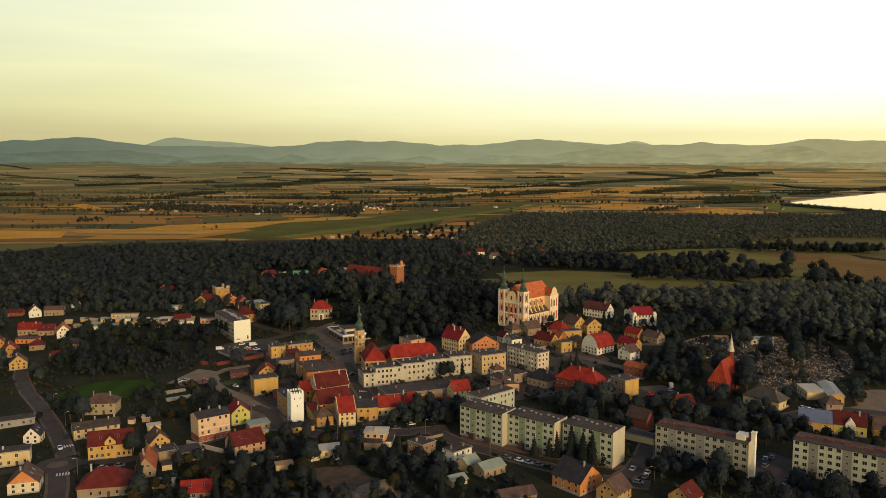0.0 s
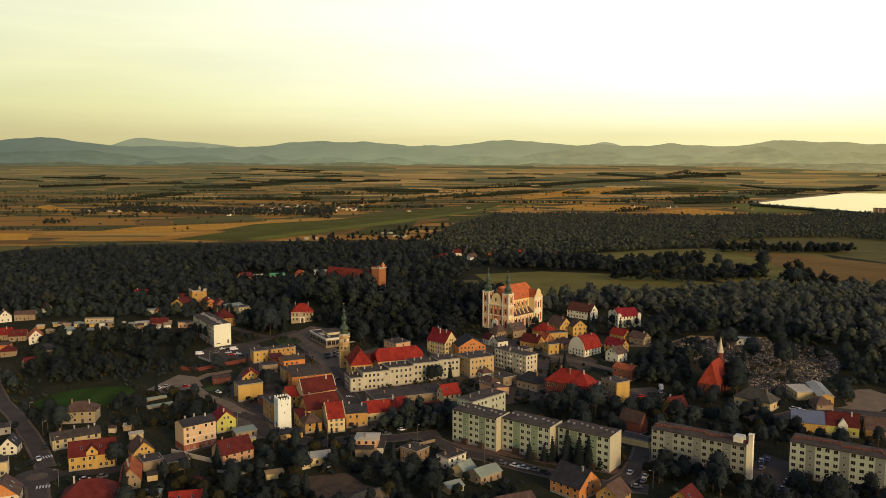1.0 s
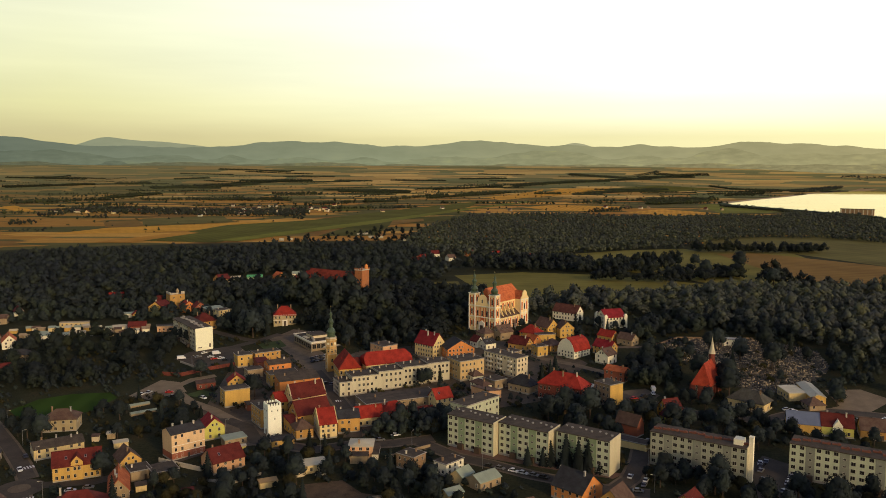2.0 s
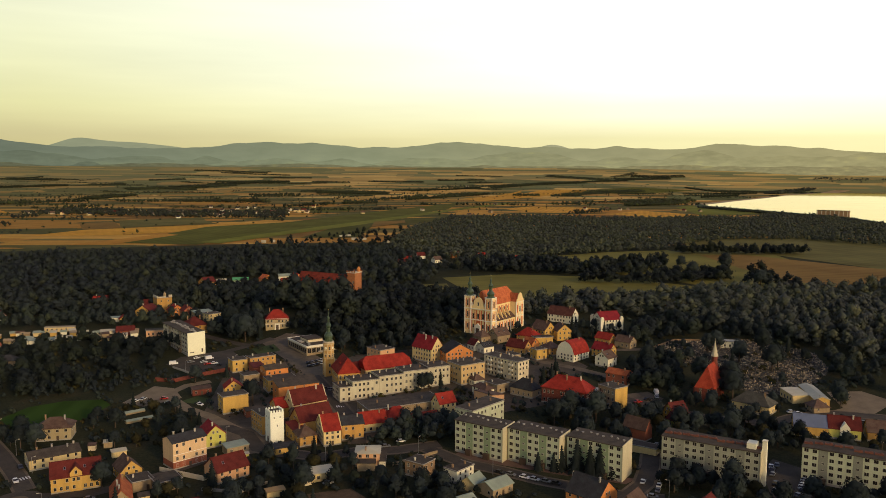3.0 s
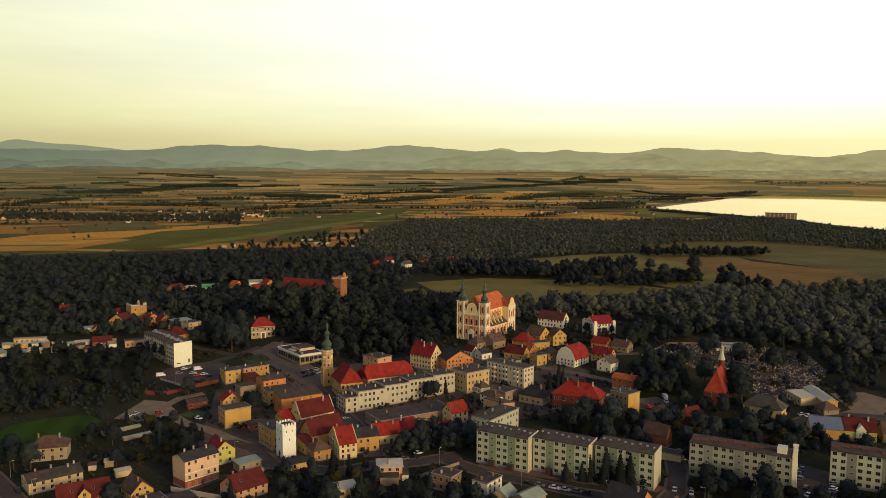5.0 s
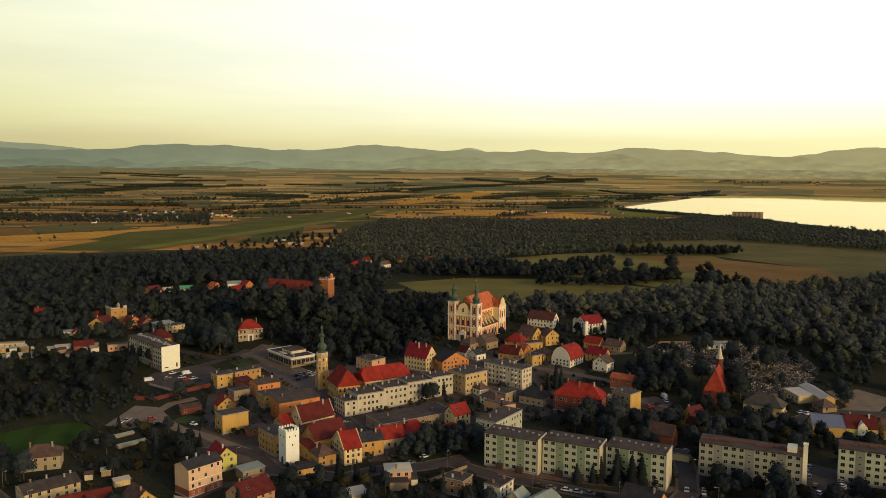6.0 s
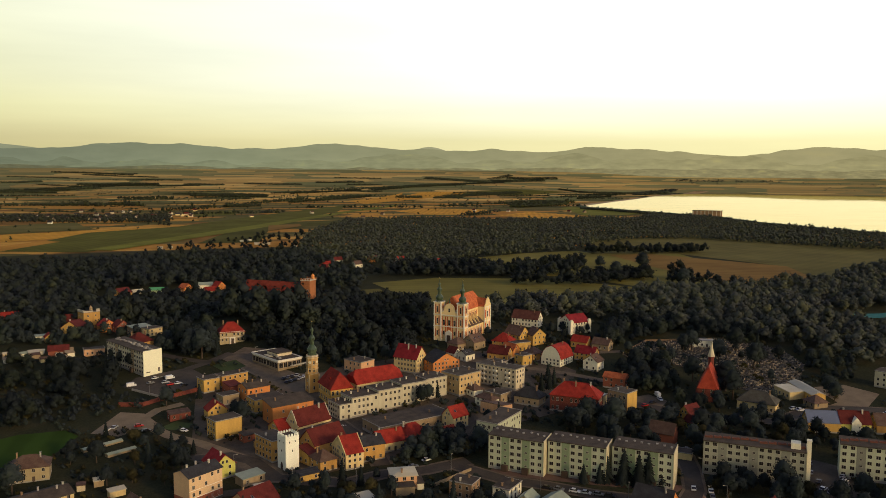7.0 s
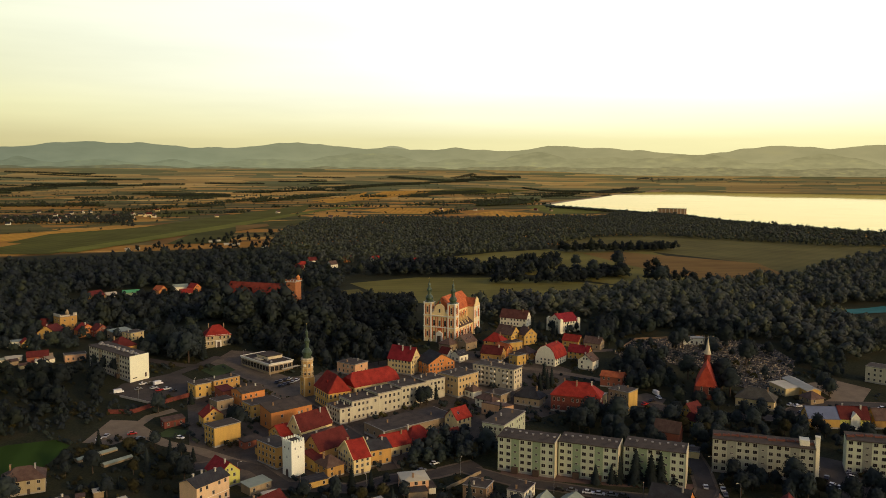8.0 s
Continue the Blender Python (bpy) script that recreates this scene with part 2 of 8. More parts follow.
# ---- small geometry kit ----
class Geo:
    """Collects the faces of one mesh."""

    def __init__(self):
        self.v, self.f = [], []

    def add(self, verts, faces):
        k = len(self.v)
        self.v += [tuple(p) for p in verts]
        self.f += [tuple(i + k for i in f) for f in faces]
        return self

    def box(self, x0, x1, y0, y1, z0, z1):
        return self.add([(x0, y0, z0), (x1, y0, z0), (x1, y1, z0), (x0, y1, z0), (x0, y0, z1), (x1, y0, z1), (x1, y1, z1), (x0, y1, z1)],
                        [(0, 3, 2, 1), (4, 5, 6, 7), (0, 1, 5, 4), (1, 2, 6, 5), (2, 3, 7, 6), (3, 0, 4, 7)])

    def along_x(self, prof, x0, x1):
        """A closed profile of (y, z), counter-clockwise seen from +x, drawn out along x."""
        n = len(prof)
        return self.add([(x0, y, z) for y, z in prof] + [(x1, y, z) for y, z in prof],
                        [tuple(range(n - 1, -1, -1)), tuple(range(n, 2 * n))] + [(i, (i + 1) % n, n + (i + 1) % n, n + i) for i in range(n)])

    def along_y(self, prof, y0, y1):
        """The same with (x, z), drawn out along y."""
        n = len(prof)
        return self.add([(x, y0, z) for x, z in prof] + [(x, y1, z) for x, z in prof],
                        [tuple(range(n)), tuple(range(2 * n - 1, n - 1, -1))] + [((i + 1) % n, i, n + i, n + (i + 1) % n) for i in range(n)])

    def lathe(self, prof, seg=16, cx=0.0, cy=0.0, turn=0.0):
        """(radius, z) from below upwards, turned about the vertical."""
        n = len(prof)
        vs = [(cx + r * math.cos(turn + 2 * math.pi * k / seg), cy + r * math.sin(turn + 2 * math.pi * k / seg), z) for r, z in prof for k in range(seg)]
        fs = [(i * seg + k, i * seg + (k + 1) % seg, (i + 1) * seg + (k + 1) % seg, (i + 1) * seg + k) for i in range(n - 1) for k in range(seg)]
        return self.add(vs, fs + [tuple(range(seg - 1, -1, -1)), tuple((n - 1) * seg + k for k in range(seg))])

    def mesh(self, name, *mats):
        me = bpy.data.meshes.new(name)
        me.from_pydata(self.v, [], self.f)
        for m in mats:
            me.materials.append(m)
        me.update()
        return me


def part(name, geo, mat, parent=None, label="", at=None, smooth=False):
    """One mesh object under a thing or a part. geo: a Geo, or a mesh that alike pieces share."""
    me = geo.mesh(name, mat) if isinstance(geo, Geo) else geo
    if smooth:
        me.polygons.foreach_set("use_smooth", [True] * len(me.polygons))
    ob = new(name, me)
    ob.parent = parent
    if at is not None:
        ob.matrix_local = at
    if label:
        ob["label"] = label
    return ob


def base(name, x, y, rz=0.0, z=None, label="", category="", group="", kind=""):
    ob = new(name)
    ob.empty_display_size = 1.0
    ob.matrix_world = pose(x, y, float(lie(x, y)) if z is None else z, 0, 0, rz)
    return tagged(ob, label, category, group, kind)


def soften(me, normals):
    """Round shading for foliage: each leaf spray takes the turn of its clump."""
    me.attributes.new("custom_normal", "FLOAT_VECTOR", "POINT").data.foreach_set("vector", np.asarray(normals, np.float32).ravel())


def soup(name, verts, tris, mat, label="", category="", kind="stuff", parent=None, normals=None):
    """A big mesh from arrays of points and triangles."""
    me = bpy.data.meshes.new(name)
    nv, nt = len(verts), len(tris)
    me.vertices.add(nv)
    me.vertices.foreach_set("co", np.asarray(verts, np.float32).ravel())
    me.loops.add(nt * 3)
    me.loops.foreach_set("vertex_index", np.asarray(tris, np.int32).ravel())
    me.polygons.add(nt)
    me.polygons.foreach_set("loop_start", np.arange(nt, dtype=np.int32) * 3)
    if mat in (LEAVES, HAZYLEAVES, LEAVES_WARM, FARLEAVES, PLAINLEAVES, GARDENLEAVES):
        me.polygons.foreach_set("use_smooth", [True] * nt)
    me.update(calc_edges=True)
    if normals is not None:
        soften(me, normals)
    me.materials.append(mat)
    ob = new(name, me)
    ob.parent = parent
    return tagged(ob, label, category, "", kind)


# ---- the lie of the land ----
def ease(a, b, v):
    s = np.clip((v - a) / (b - a), 0, 1)
    return s * s * (3 - 2 * s)


def lie(x, y):
    """Height of the ground: the old town's slope, the castle hill, the plain, and a far rise shaped to fit the camera's
    view.
    """
    x, y = np.asarray(x, float), np.asarray(y, float)
    p = 2.0 + 0.037 * (x - 70) + 0.05 * (y - 375)
    p = 14 - 4 * np.log1p(np.exp(np.minimum(30, (14 - p) / 4)))
    p = -4 + 3 * np.log1p(np.exp(np.minimum(30, (p + 4) / 3)))
    p = p * (1 - ease(600, 820, y)) * (1 - ease(260, 480, x)) * (1 - ease(300, 500, -x)) * (1 - ease(-100, 100, -y))
    p = p + 9 * np.exp(-((x + 55) / 55) ** 2 - ((y - 640) / 40) ** 2)
    r = np.hypot(x, y)
    far = 3500 + 760 * ease(900, 1900, x) + 430 * ease(1600, 2400, x)
    s = np.clip((r - far) / (4850 - far), 0, 1)
    return p + 102 * s * s * (1.5 - 0.5 * s) + 27 * ease(4480, 4930, r)


def inside(px, py, poly):
    c = np.zeros(np.shape(px), bool)
    for (ax, ay), (bx, by) in zip(poly, poly[1:] + poly[:1]):
        if ay != by:
            c ^= ((ay > py) != (by > py)) & (px < (bx - ax) * (py - ay) / (by - ay) + ax)
    return c


# ---- ground: one sheet to the horizon ----
radii = [0.0] + list(np.arange(40, 250, 15)) + list(np.arange(250, 700, 8)) + list(np.geomspace(700, 4940, 70))
SECT = 400
ang = np.linspace(0, 2 * math.pi, SECT, endpoint=False)
gv = np.array([(r * math.sin(a), r * math.cos(a)) for r in radii[1:] for a in ang])
gv = np.vstack([[(0.0, 0.0)], gv])
gverts = np.column_stack([gv, lie(gv[:, 0], gv[:, 1])])
tri = [(0, 1 + (k + 1) % SECT, 1 + k) for k in range(SECT)]
for i in range(len(radii) - 2):
    for k in range(SECT):
        a, b, c, d = 1 + i * SECT + k, 1 + i * SECT + (k + 1) % SECT, 1 + (i + 1) * SECT + (k + 1) % SECT, 1 + (i + 1) * SECT + k
        tri += [(a, b, c), (a, c, d)]

gm, n, l, b = material("countryside")
v = coords(n, l)
warp = n.new("ShaderNodeTexNoise")
warp.inputs["Scale"].default_value = 0.0012
l.new(v, warp.inputs["Vector"])
off = n.new("ShaderNodeVectorMath")
off.operation = "MULTIPLY_ADD"
off.inputs[1].default_value = (150, 150, 0)
l.new(warp.outputs["Color"], off.inputs[0])
l.new(v, off.inputs[2])
def plot_layer(vec, size, turn, stops):
    """Long narrow fields: each cell one crop, with drill lines along it."""
    lay = n.new("ShaderNodeMapping")
    lay.inputs["Scale"].default_value, lay.inputs["Rotation"].default_value = (*size, 0.0), (0, 0, radians(turn))
    l.new(vec, lay.inputs[0])
    plots = n.new("ShaderNodeTexVoronoi")
    plots.distance, plots.inputs["Scale"].default_value, plots.inputs["Randomness"].default_value = "CHEBYCHEV", 1.0, 0.9
    l.new(lay.outputs[0], plots.inputs["Vector"])
    pick = n.new("ShaderNodeSeparateColor")
    l.new(plots.outputs["Color"], pick.inputs[0])
    col = ramp(n, l, pick.outputs[0], stops, True)
    drill = n.new("ShaderNodeTexNoise")
    drill.inputs["Scale"].default_value, drill.inputs["Detail"].default_value = 1.0, 3.0
    along = n.new("ShaderNodeMapping")
    along.inputs["Scale"].default_value, along.inputs["Rotation"].default_value = (size[0] * 1.4, size[1] * 9, 0.0), (0, 0, radians(turn))
    l.new(vec, along.inputs[0])
    l.new(along.outputs[0], drill.inputs["Vector"])
    return blend(n, l, 0.5, col, ramp(n, l, drill.outputs["Fac"], [(0.32, (0.55, 0.55, 0.5)), (0.66, (1.25, 1.2, 1.1))]), "MULTIPLY")


OLIVES = [(0.074, 0.072, 0.022), (0.10, 0.092, 0.028), (0.058, 0.064, 0.020), (0.15, 0.115, 0.036)]
near_stops = [(0.0, (0.40, 0.19, 0.034)), (0.14, OLIVES[0]), (0.26, (0.48, 0.245, 0.044)), (0.36, OLIVES[1]), (0.46, (0.20, 0.10, 0.026)), (0.56, OLIVES[2]), (0.66, (0.42, 0.205, 0.036)), (0.75, OLIVES[3]), (0.85, (0.58, 0.31, 0.060)), (0.92, OLIVES[0]), (1.0, (0.3, 0.16, 0.05))]
# far crops paler and greener, some of it haze put into the colours
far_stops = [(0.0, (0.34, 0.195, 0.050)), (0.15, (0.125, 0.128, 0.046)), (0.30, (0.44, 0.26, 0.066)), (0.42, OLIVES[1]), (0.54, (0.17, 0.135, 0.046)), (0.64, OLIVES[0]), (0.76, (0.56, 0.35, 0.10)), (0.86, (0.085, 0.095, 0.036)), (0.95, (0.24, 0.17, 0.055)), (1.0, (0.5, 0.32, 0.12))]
crops = plot_layer(off.outputs[0], (0.0034, 0.0135), 10, near_stops)
spot, bearing, arc, climb = n.new("ShaderNodeSeparateXYZ"), n.new("ShaderNodeMath"), n.new("ShaderNodeMath"), n.new("ShaderNodeMath")
l.new(v, spot.inputs[0])
bearing.operation, arc.operation, climb.operation = "ARCTAN2", "MULTIPLY", "MULTIPLY_ADD"      # far fields bent into arcs, so they look level from the camera, one above another
l.new(spot.outputs["X"], bearing.inputs[0])
l.new(spot.outputs["Y"], bearing.inputs[1])
l.new(bearing.outputs[0], arc.inputs[0])
arc.inputs[1].default_value = 4200.0
span = n.new("ShaderNodeVectorMath")
span.operation = "LENGTH"
l.new(v, span.inputs[0])
level = n.new("ShaderNodeMath")
level.operation = "MULTIPLY"
level.inputs[1].default_value = 0.30
l.new(span.outputs["Value"], level.inputs[0])
l.new(spot.outputs["Z"], climb.inputs[0])
climb.inputs[1].default_value = 5.0
l.new(level.outputs[0], climb.inputs[2])
rise = n.new("ShaderNodeCombineXYZ")
l.new(arc.outputs[0], rise.inputs[0])
l.new(climb.outputs[0], rise.inputs[1])
skew = n.new("ShaderNodeVectorMath")
skew.operation = "MULTIPLY_ADD"
skew.inputs[1].default_value = (500, 60, 0)
l.new(warp.outputs["Color"], skew.inputs[0])
l.new(rise.outputs[0], skew.inputs[2])
distant = plot_layer(skew.outputs[0], (0.0034, 0.021), 1.5, far_stops)
mottle = speckle(n, l, v, 0.012, 6)
crops = blend(n, l, 0.15, crops, ramp(n, l, mottle, [(0.35, (0.05, 0.05, 0.016)), (0.65, (0.30, 0.2, 0.08))]))
crops = blend(n, l, 0.35, crops, ramp(n, l, speckle(n, l, v, 0.035, 7, 0.7), [(0.32, (0.5, 0.5, 0.48)), (0.68, (1.3, 1.25, 1.15))]), "MULTIPLY")
rough_grass = ramp(n, l, speckle(n, l, v, 0.04, 8), [(0.35, (0.017, 0.022, 0.014)), (0.52, (0.030, 0.034, 0.018)), (0.68, (0.070, 0.054, 0.029))])
tuft = speckle(n, l, v, 0.9, 5)
rough_grass = blend(n, l, 0.5, rough_grass, ramp(n, l, tuft, [(0.3, (0.016, 0.019, 0.008)), (0.7, (0.070, 0.060, 0.026))]))
dist = n.new("ShaderNodeVectorMath")
dist.operation = "LENGTH"
l.new(v, dist.inputs[0])
zone = n.new("ShaderNodeMapRange")
zone.inputs["From Min"].default_value, zone.inputs["From Max"].default_value = 1330, 1350
l.new(dist.outputs["Value"], zone.inputs["Value"])
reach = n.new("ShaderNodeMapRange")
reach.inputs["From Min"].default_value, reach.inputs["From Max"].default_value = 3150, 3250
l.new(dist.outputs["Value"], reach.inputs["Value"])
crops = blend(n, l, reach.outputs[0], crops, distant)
west = n.new("ShaderNodeMapRange")               # darker olive to the left: dimmer light on that side, put into colour
west.inputs["From Min"].default_value, west.inputs["From Max"].default_value, west.inputs["To Max"].default_value = -300, -1500, 0.5
l.new(spot.outputs["X"], west.inputs["Value"])
crops = blend(n, l, west.outputs[0], crops, (0.105, 0.09, 0.030))
far_haze = n.new("ShaderNodeMapRange")            # distance haze painted in: fields turn paler towards the hills
far_haze.inputs["From Min"].default_value, far_haze.inputs["From Max"].default_value, far_haze.inputs["To Max"].default_value = 3700, 4900, 0.5
l.new(dist.outputs["Value"], far_haze.inputs["Value"])
crops = blend(n, l, far_haze.outputs[0], crops, (0.225, 0.228, 0.112))
crops = blend(n, l, 1.0, crops, (1.15, 1.15, 1.15), "MULTIPLY")
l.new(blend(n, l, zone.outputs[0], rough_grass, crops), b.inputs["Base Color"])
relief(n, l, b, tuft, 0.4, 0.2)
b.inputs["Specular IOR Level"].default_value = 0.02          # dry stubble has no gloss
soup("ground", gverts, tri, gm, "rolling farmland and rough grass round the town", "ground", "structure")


def strip(pts, wide):
    """A band along a line, as a polygon."""
    left, right = [], []
    for i, p in enumerate(pts):
        a, b = pts[max(0, i - 1)], pts[min(len(pts) - 1, i + 1)]
        d = Vector((b[0] - a[0], b[1] - a[1])).normalized() * wide / 2
        left.append((p[0] - d.y, p[1] + d.x))
        right.append((p[0] + d.y, p[1] - d.x))
    return left + right[::-1]


def sheet(name, poly, mat, label, category="field", lift=0.25, kind="structure", cell=30.0, into=None):
    """A patch that follows the ground: a grid of cells clipped to the polygon."""
    bm = bmesh.new()
    bm.faces.new([bm.verts.new((x, y, 0)) for x, y in poly])
    xs, ys = [p[0] for p in poly], [p[1] for p in poly]
    for axis, lo, hi in ((0, min(xs), max(xs)), (1, min(ys), max(ys))):
        step = max(cell, (hi - lo) / 40)
        for k in range(1, int((hi - lo) / step) + 1):
            co, no = [0, 0, 0], [0, 0, 0]
            co[axis], no[axis] = lo + k * step, 1
            bmesh.ops.bisect_plane(bm, geom=bm.verts[:] + bm.edges[:] + bm.faces[:], plane_co=co, plane_no=no)
    bmesh.ops.recalc_face_normals(bm, faces=bm.faces[:])
    for q in bm.verts:
        q.co.z = float(lie(q.co.x, q.co.y)) + lift
    if bm.faces and sum(f.normal.z for f in bm.faces) < 0:
        bmesh.ops.reverse_faces(bm, faces=bm.faces[:])
    me = bpy.data.meshes.new(name)
    bm.to_mesh(me)
    bm.free()
    me.materials.append(mat)
    return tagged(new(name, me), label, category, "", kind)


def crop(name, c, stripe=0.0, turn=0.0):
    m, n, l, b = material(name)
    v = coords(n, l)
    b.inputs["Specular IOR Level"].default_value = 0.02
    col = ramp(n, l, speckle(n, l, v, 0.012, 7), [(0.3, shade(c, 0.7)), (0.7, shade(c, 1.25))])
    w = n.new("ShaderNodeTexWave")
    w.inputs["Scale"].default_value, w.inputs["Distortion"].default_value = 0.02, 2.0
    l.new(coords(n, l, (1, 1, 1), turn), w.inputs["Vector"])
    col = blend(n, l, stripe, col, ramp(n, l, w.outputs["Fac"], [(0.2, shade(c, 0.6)), (0.8, shade(c, 1.2))]))
    l.new(col, b.inputs["Base Color"])
    return m


GOLD = crop("stubble_gold", (0.56, 0.28, 0.038), 0.3, 20)
TAN = crop("stubble_tan", (0.44, 0.21, 0.036), 0.3, 70)
MEADOW = crop("meadow_green", (0.178, 0.150, 0.036), 0.12, 100)
RUNWAY = crop("mown_runway_green", (0.165, 0.160, 0.026), 0.1, 130)
AIRGRASS = crop("airfield_green", (0.108, 0.102, 0.019), 0.2, 150)
SCRUB = crop("rough_scrub_grass", (0.085, 0.080, 0.019), 0.1, 40)
OLIVE = crop("meadow_olive", (0.138, 0.116, 0.034), 0.12, 60)
RUSSET = crop("ploughed_russet", (0.215, 0.124, 0.034), 0.25, 110)

AIRFIELD = [(-420, 1353), (-340, 1697), (-186, 1831), (0, 2215), (330, 2823), (238, 2398), (-42, 1740), (-174, 1546), (-287, 1312)]
MEADOW_1 = [(60, 905), (140, 928), (235, 898), (300, 840), (340, 790), (262, 728), (190, 690), (108, 668), (80, 760)]
MEADOW_2 = [(215, 1062), (228, 1110), (331, 1160), (430, 1180), (440, 1130), (560, 1100), (530, 950), (460, 800), (400, 750), (335, 800), (300, 880), (250, 945)]
RUSSET_1 = [(449, 1108), (514, 1108), (611, 929), (560, 815), (470, 775), (440, 850), (436, 960)]
OLIVE_1 = [(600, 1350), (770, 1400), (1010, 1120), (940, 1000), (800, 938), (600, 826), (560, 840), (608, 934), (560, 1100), (430, 1130), (500, 1275)]
MEADOW_0 = [(-60, 800), (-20, 850), (60, 860), (60, 790), (0, 770)]
sheet("airfield_strip", AIRFIELD, AIRGRASS, "long green grass airfield strip between stubble fields", lift=0.6)
sheet("stubble_field", [(-611, 1493), (-558, 1634), (-329, 1766), (-236, 1822), (-321, 1603), (-462, 1506)], GOLD, "golden stubble field beside the airfield", lift=0.4)
sheet("stubble_field", [(-860, 1500), (-694, 1478), (-647, 1353), (-780, 1312)], GOLD, "golden stubble field among hedgerow trees", lift=0.4)
sheet("stubble_field", [(-486, 1318), (-381, 1526), (-354, 1500), (-420, 1318)], TAN, "narrow tan stubble strip beside the airfield", lift=0.8)
sheet("stubble_field", [(397, 2398), (527, 2537), (710, 2431), (612, 2174), (459, 2174)], GOLD, "golden stubble field behind the wood", lift=0.4)
sheet("stubble_field", [(631, 2108), (784, 2273), (886, 2011), (701, 1960)], GOLD, "golden stubble field at the wood's edge", lift=0.4)
sheet("stubble_field", [(377, 3154), (757, 3846), (577, 3154), (407, 2893)], GOLD, "golden stubble field far out on the plain", lift=0.8)
sheet("ploughed_field", [(-635, 1831), (-566, 1851), (-499, 1673), (-566, 1641)], RUSSET, "ploughed brown field beside the village", lift=0.4)
sheet("meadow", [(-720, 1242), (-612, 1255), (-578, 1220), (-608, 1139), (-680, 1121)], OLIVE, "olive meadow at the edge of the wood", lift=0.4)
sheet("green_field", [(-568, 1901), (-421, 1966), (-332, 1784), (-501, 1673)], OLIVE, "green crop field below the village", lift=0.4)
sheet("runway", [(-294, 1347), (-172, 1570), (-49, 1796), (281, 2443), (521, 2858), (473, 2687), (263, 2333), (-42, 1706), (-254, 1328)], RUNWAY, "mown light green grass runway along the airfield", "runway", lift=1.0)
sheet("green_field", [(-133, 1422), (-62, 1758), (82, 1954), (209, 2001), (180, 1861), (64, 1769), (-6, 1667), (-35, 1423)], SCRUB, "rough green ground beside the airfield", lift=0.8)
sheet("ploughed_field", [(4, 1827), (74, 1866), (72, 1793), (-6, 1667)], RUSSET, "small brown field beside the airfield", lift=1.3)
sheet("green_field", [(-571, 1901), (-409, 2010), (-354, 1802), (-510, 1697)], OLIVE, "olive crop field below the village", lift=0.9)
sheet("green_field", [(-177, 2312), (-65, 2515), (-55, 2285), (-147, 2200)], AIRGRASS, "dark green field beside the airfield", lift=0.6)
sheet("stubble_field", [(-1136, 2430), (-1131, 2536), (-930, 2215), (-961, 2187)], GOLD, "bright golden stubble strip on the plain", lift=0.6)
sheet("stubble_field", [(395, 3142), (840, 3830), (1080, 3850), (980, 3640), (751, 3389), (421, 2926)], GOLD, "golden stubble field far out on the plain", lift=1.0)
sheet("green_field", [(900, 3700), (1380, 4050), (1700, 4020), (1240, 3640)], AIRGRASS, "green field between far hedgerows", lift=1.0)
sheet("green_field", [(967, 2470), (1120, 2640), (1070, 2450), (1064, 2120), (980, 2060), (869, 2068)], RUNWAY, "green meadow below the reservoir dam", lift=0.8)
sheet("lake_shore", strip([(1085, 2560), (1372, 2886), (1619, 3149), (1900, 3484), (2250, 3794), (2540, 4010)], 74), SAND, "sandy beach along the reservoir", "shore", lift=2.0)
sheet("meadow", MEADOW_1, MEADOW, "green meadow enclosed by tree belts", lift=0.3)
sheet("meadow", MEADOW_0, OLIVE, "small olive meadow behind the castle park", lift=0.3)
sheet("meadow", MEADOW_2, MEADOW, "broad green meadow between woods", lift=0.3)
sheet("ploughed_field", RUSSET_1, RUSSET, "russet ploughed field beside the meadow", lift=0.6)
sheet("meadow", OLIVE_1, OLIVE, "olive meadow below the reservoir woods", lift=0.3)

# ---- reservoir, its dam and weir house ----
LAKE = [(1120, 2590), (1372, 2882), (1619, 3145), (1900, 3480), (2250, 3790), (2560, 4010), (2798, 3851), (3185, 3537), (3646, 3060), (4300, 2200), (4300, 900), (2600, 500), (1500, 700), (1200, 1200), (1150, 1420), (1140, 1680), (1180, 1900), (1130, 2170), (1080, 2450)]
wm, n, l, b = material("lake_water", 0.08)
# gold mirror: the evening sky's cream reflection is put into base and edge colours
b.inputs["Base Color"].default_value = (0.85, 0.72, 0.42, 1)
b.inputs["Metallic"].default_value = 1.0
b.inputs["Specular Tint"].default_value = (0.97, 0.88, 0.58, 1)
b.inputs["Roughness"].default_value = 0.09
rip = n.new("ShaderNodeTexNoise")               # small wave slopes, all tilted towards the camera so the water mirrors brighter sky
rip.inputs["Scale"].default_value, rip.inputs["Detail"].default_value = 0.012, 6.0
l.new(coords(n, l, (0.5, 2.5, 1)), rip.inputs["Vector"])
slope = n.new("ShaderNodeVectorMath")
slope.operation = "MULTIPLY_ADD"
slope.inputs[1].default_value, slope.inputs[2].default_value = (0.03, 0.04, 0.0), (-0.035, -0.135, 1.0)
l.new(rip.outputs["Color"], slope.inputs[0])
unit = n.new("ShaderNodeVectorMath")
unit.operation = "NORMALIZE"
l.new(slope.outputs[0], unit.inputs[0])
l.new(unit.outputs[0], b.inputs["Normal"])
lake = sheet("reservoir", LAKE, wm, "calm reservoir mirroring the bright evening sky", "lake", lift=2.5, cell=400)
for q in lake.data.vertices:
    q.co.z = 2.5
dam = Geo()
line = [(1500, 700), (1195, 1200), (1142, 1420), (1130, 1680), (1170, 1900), (1120, 2170), (1070, 2450), (1106, 2600)]
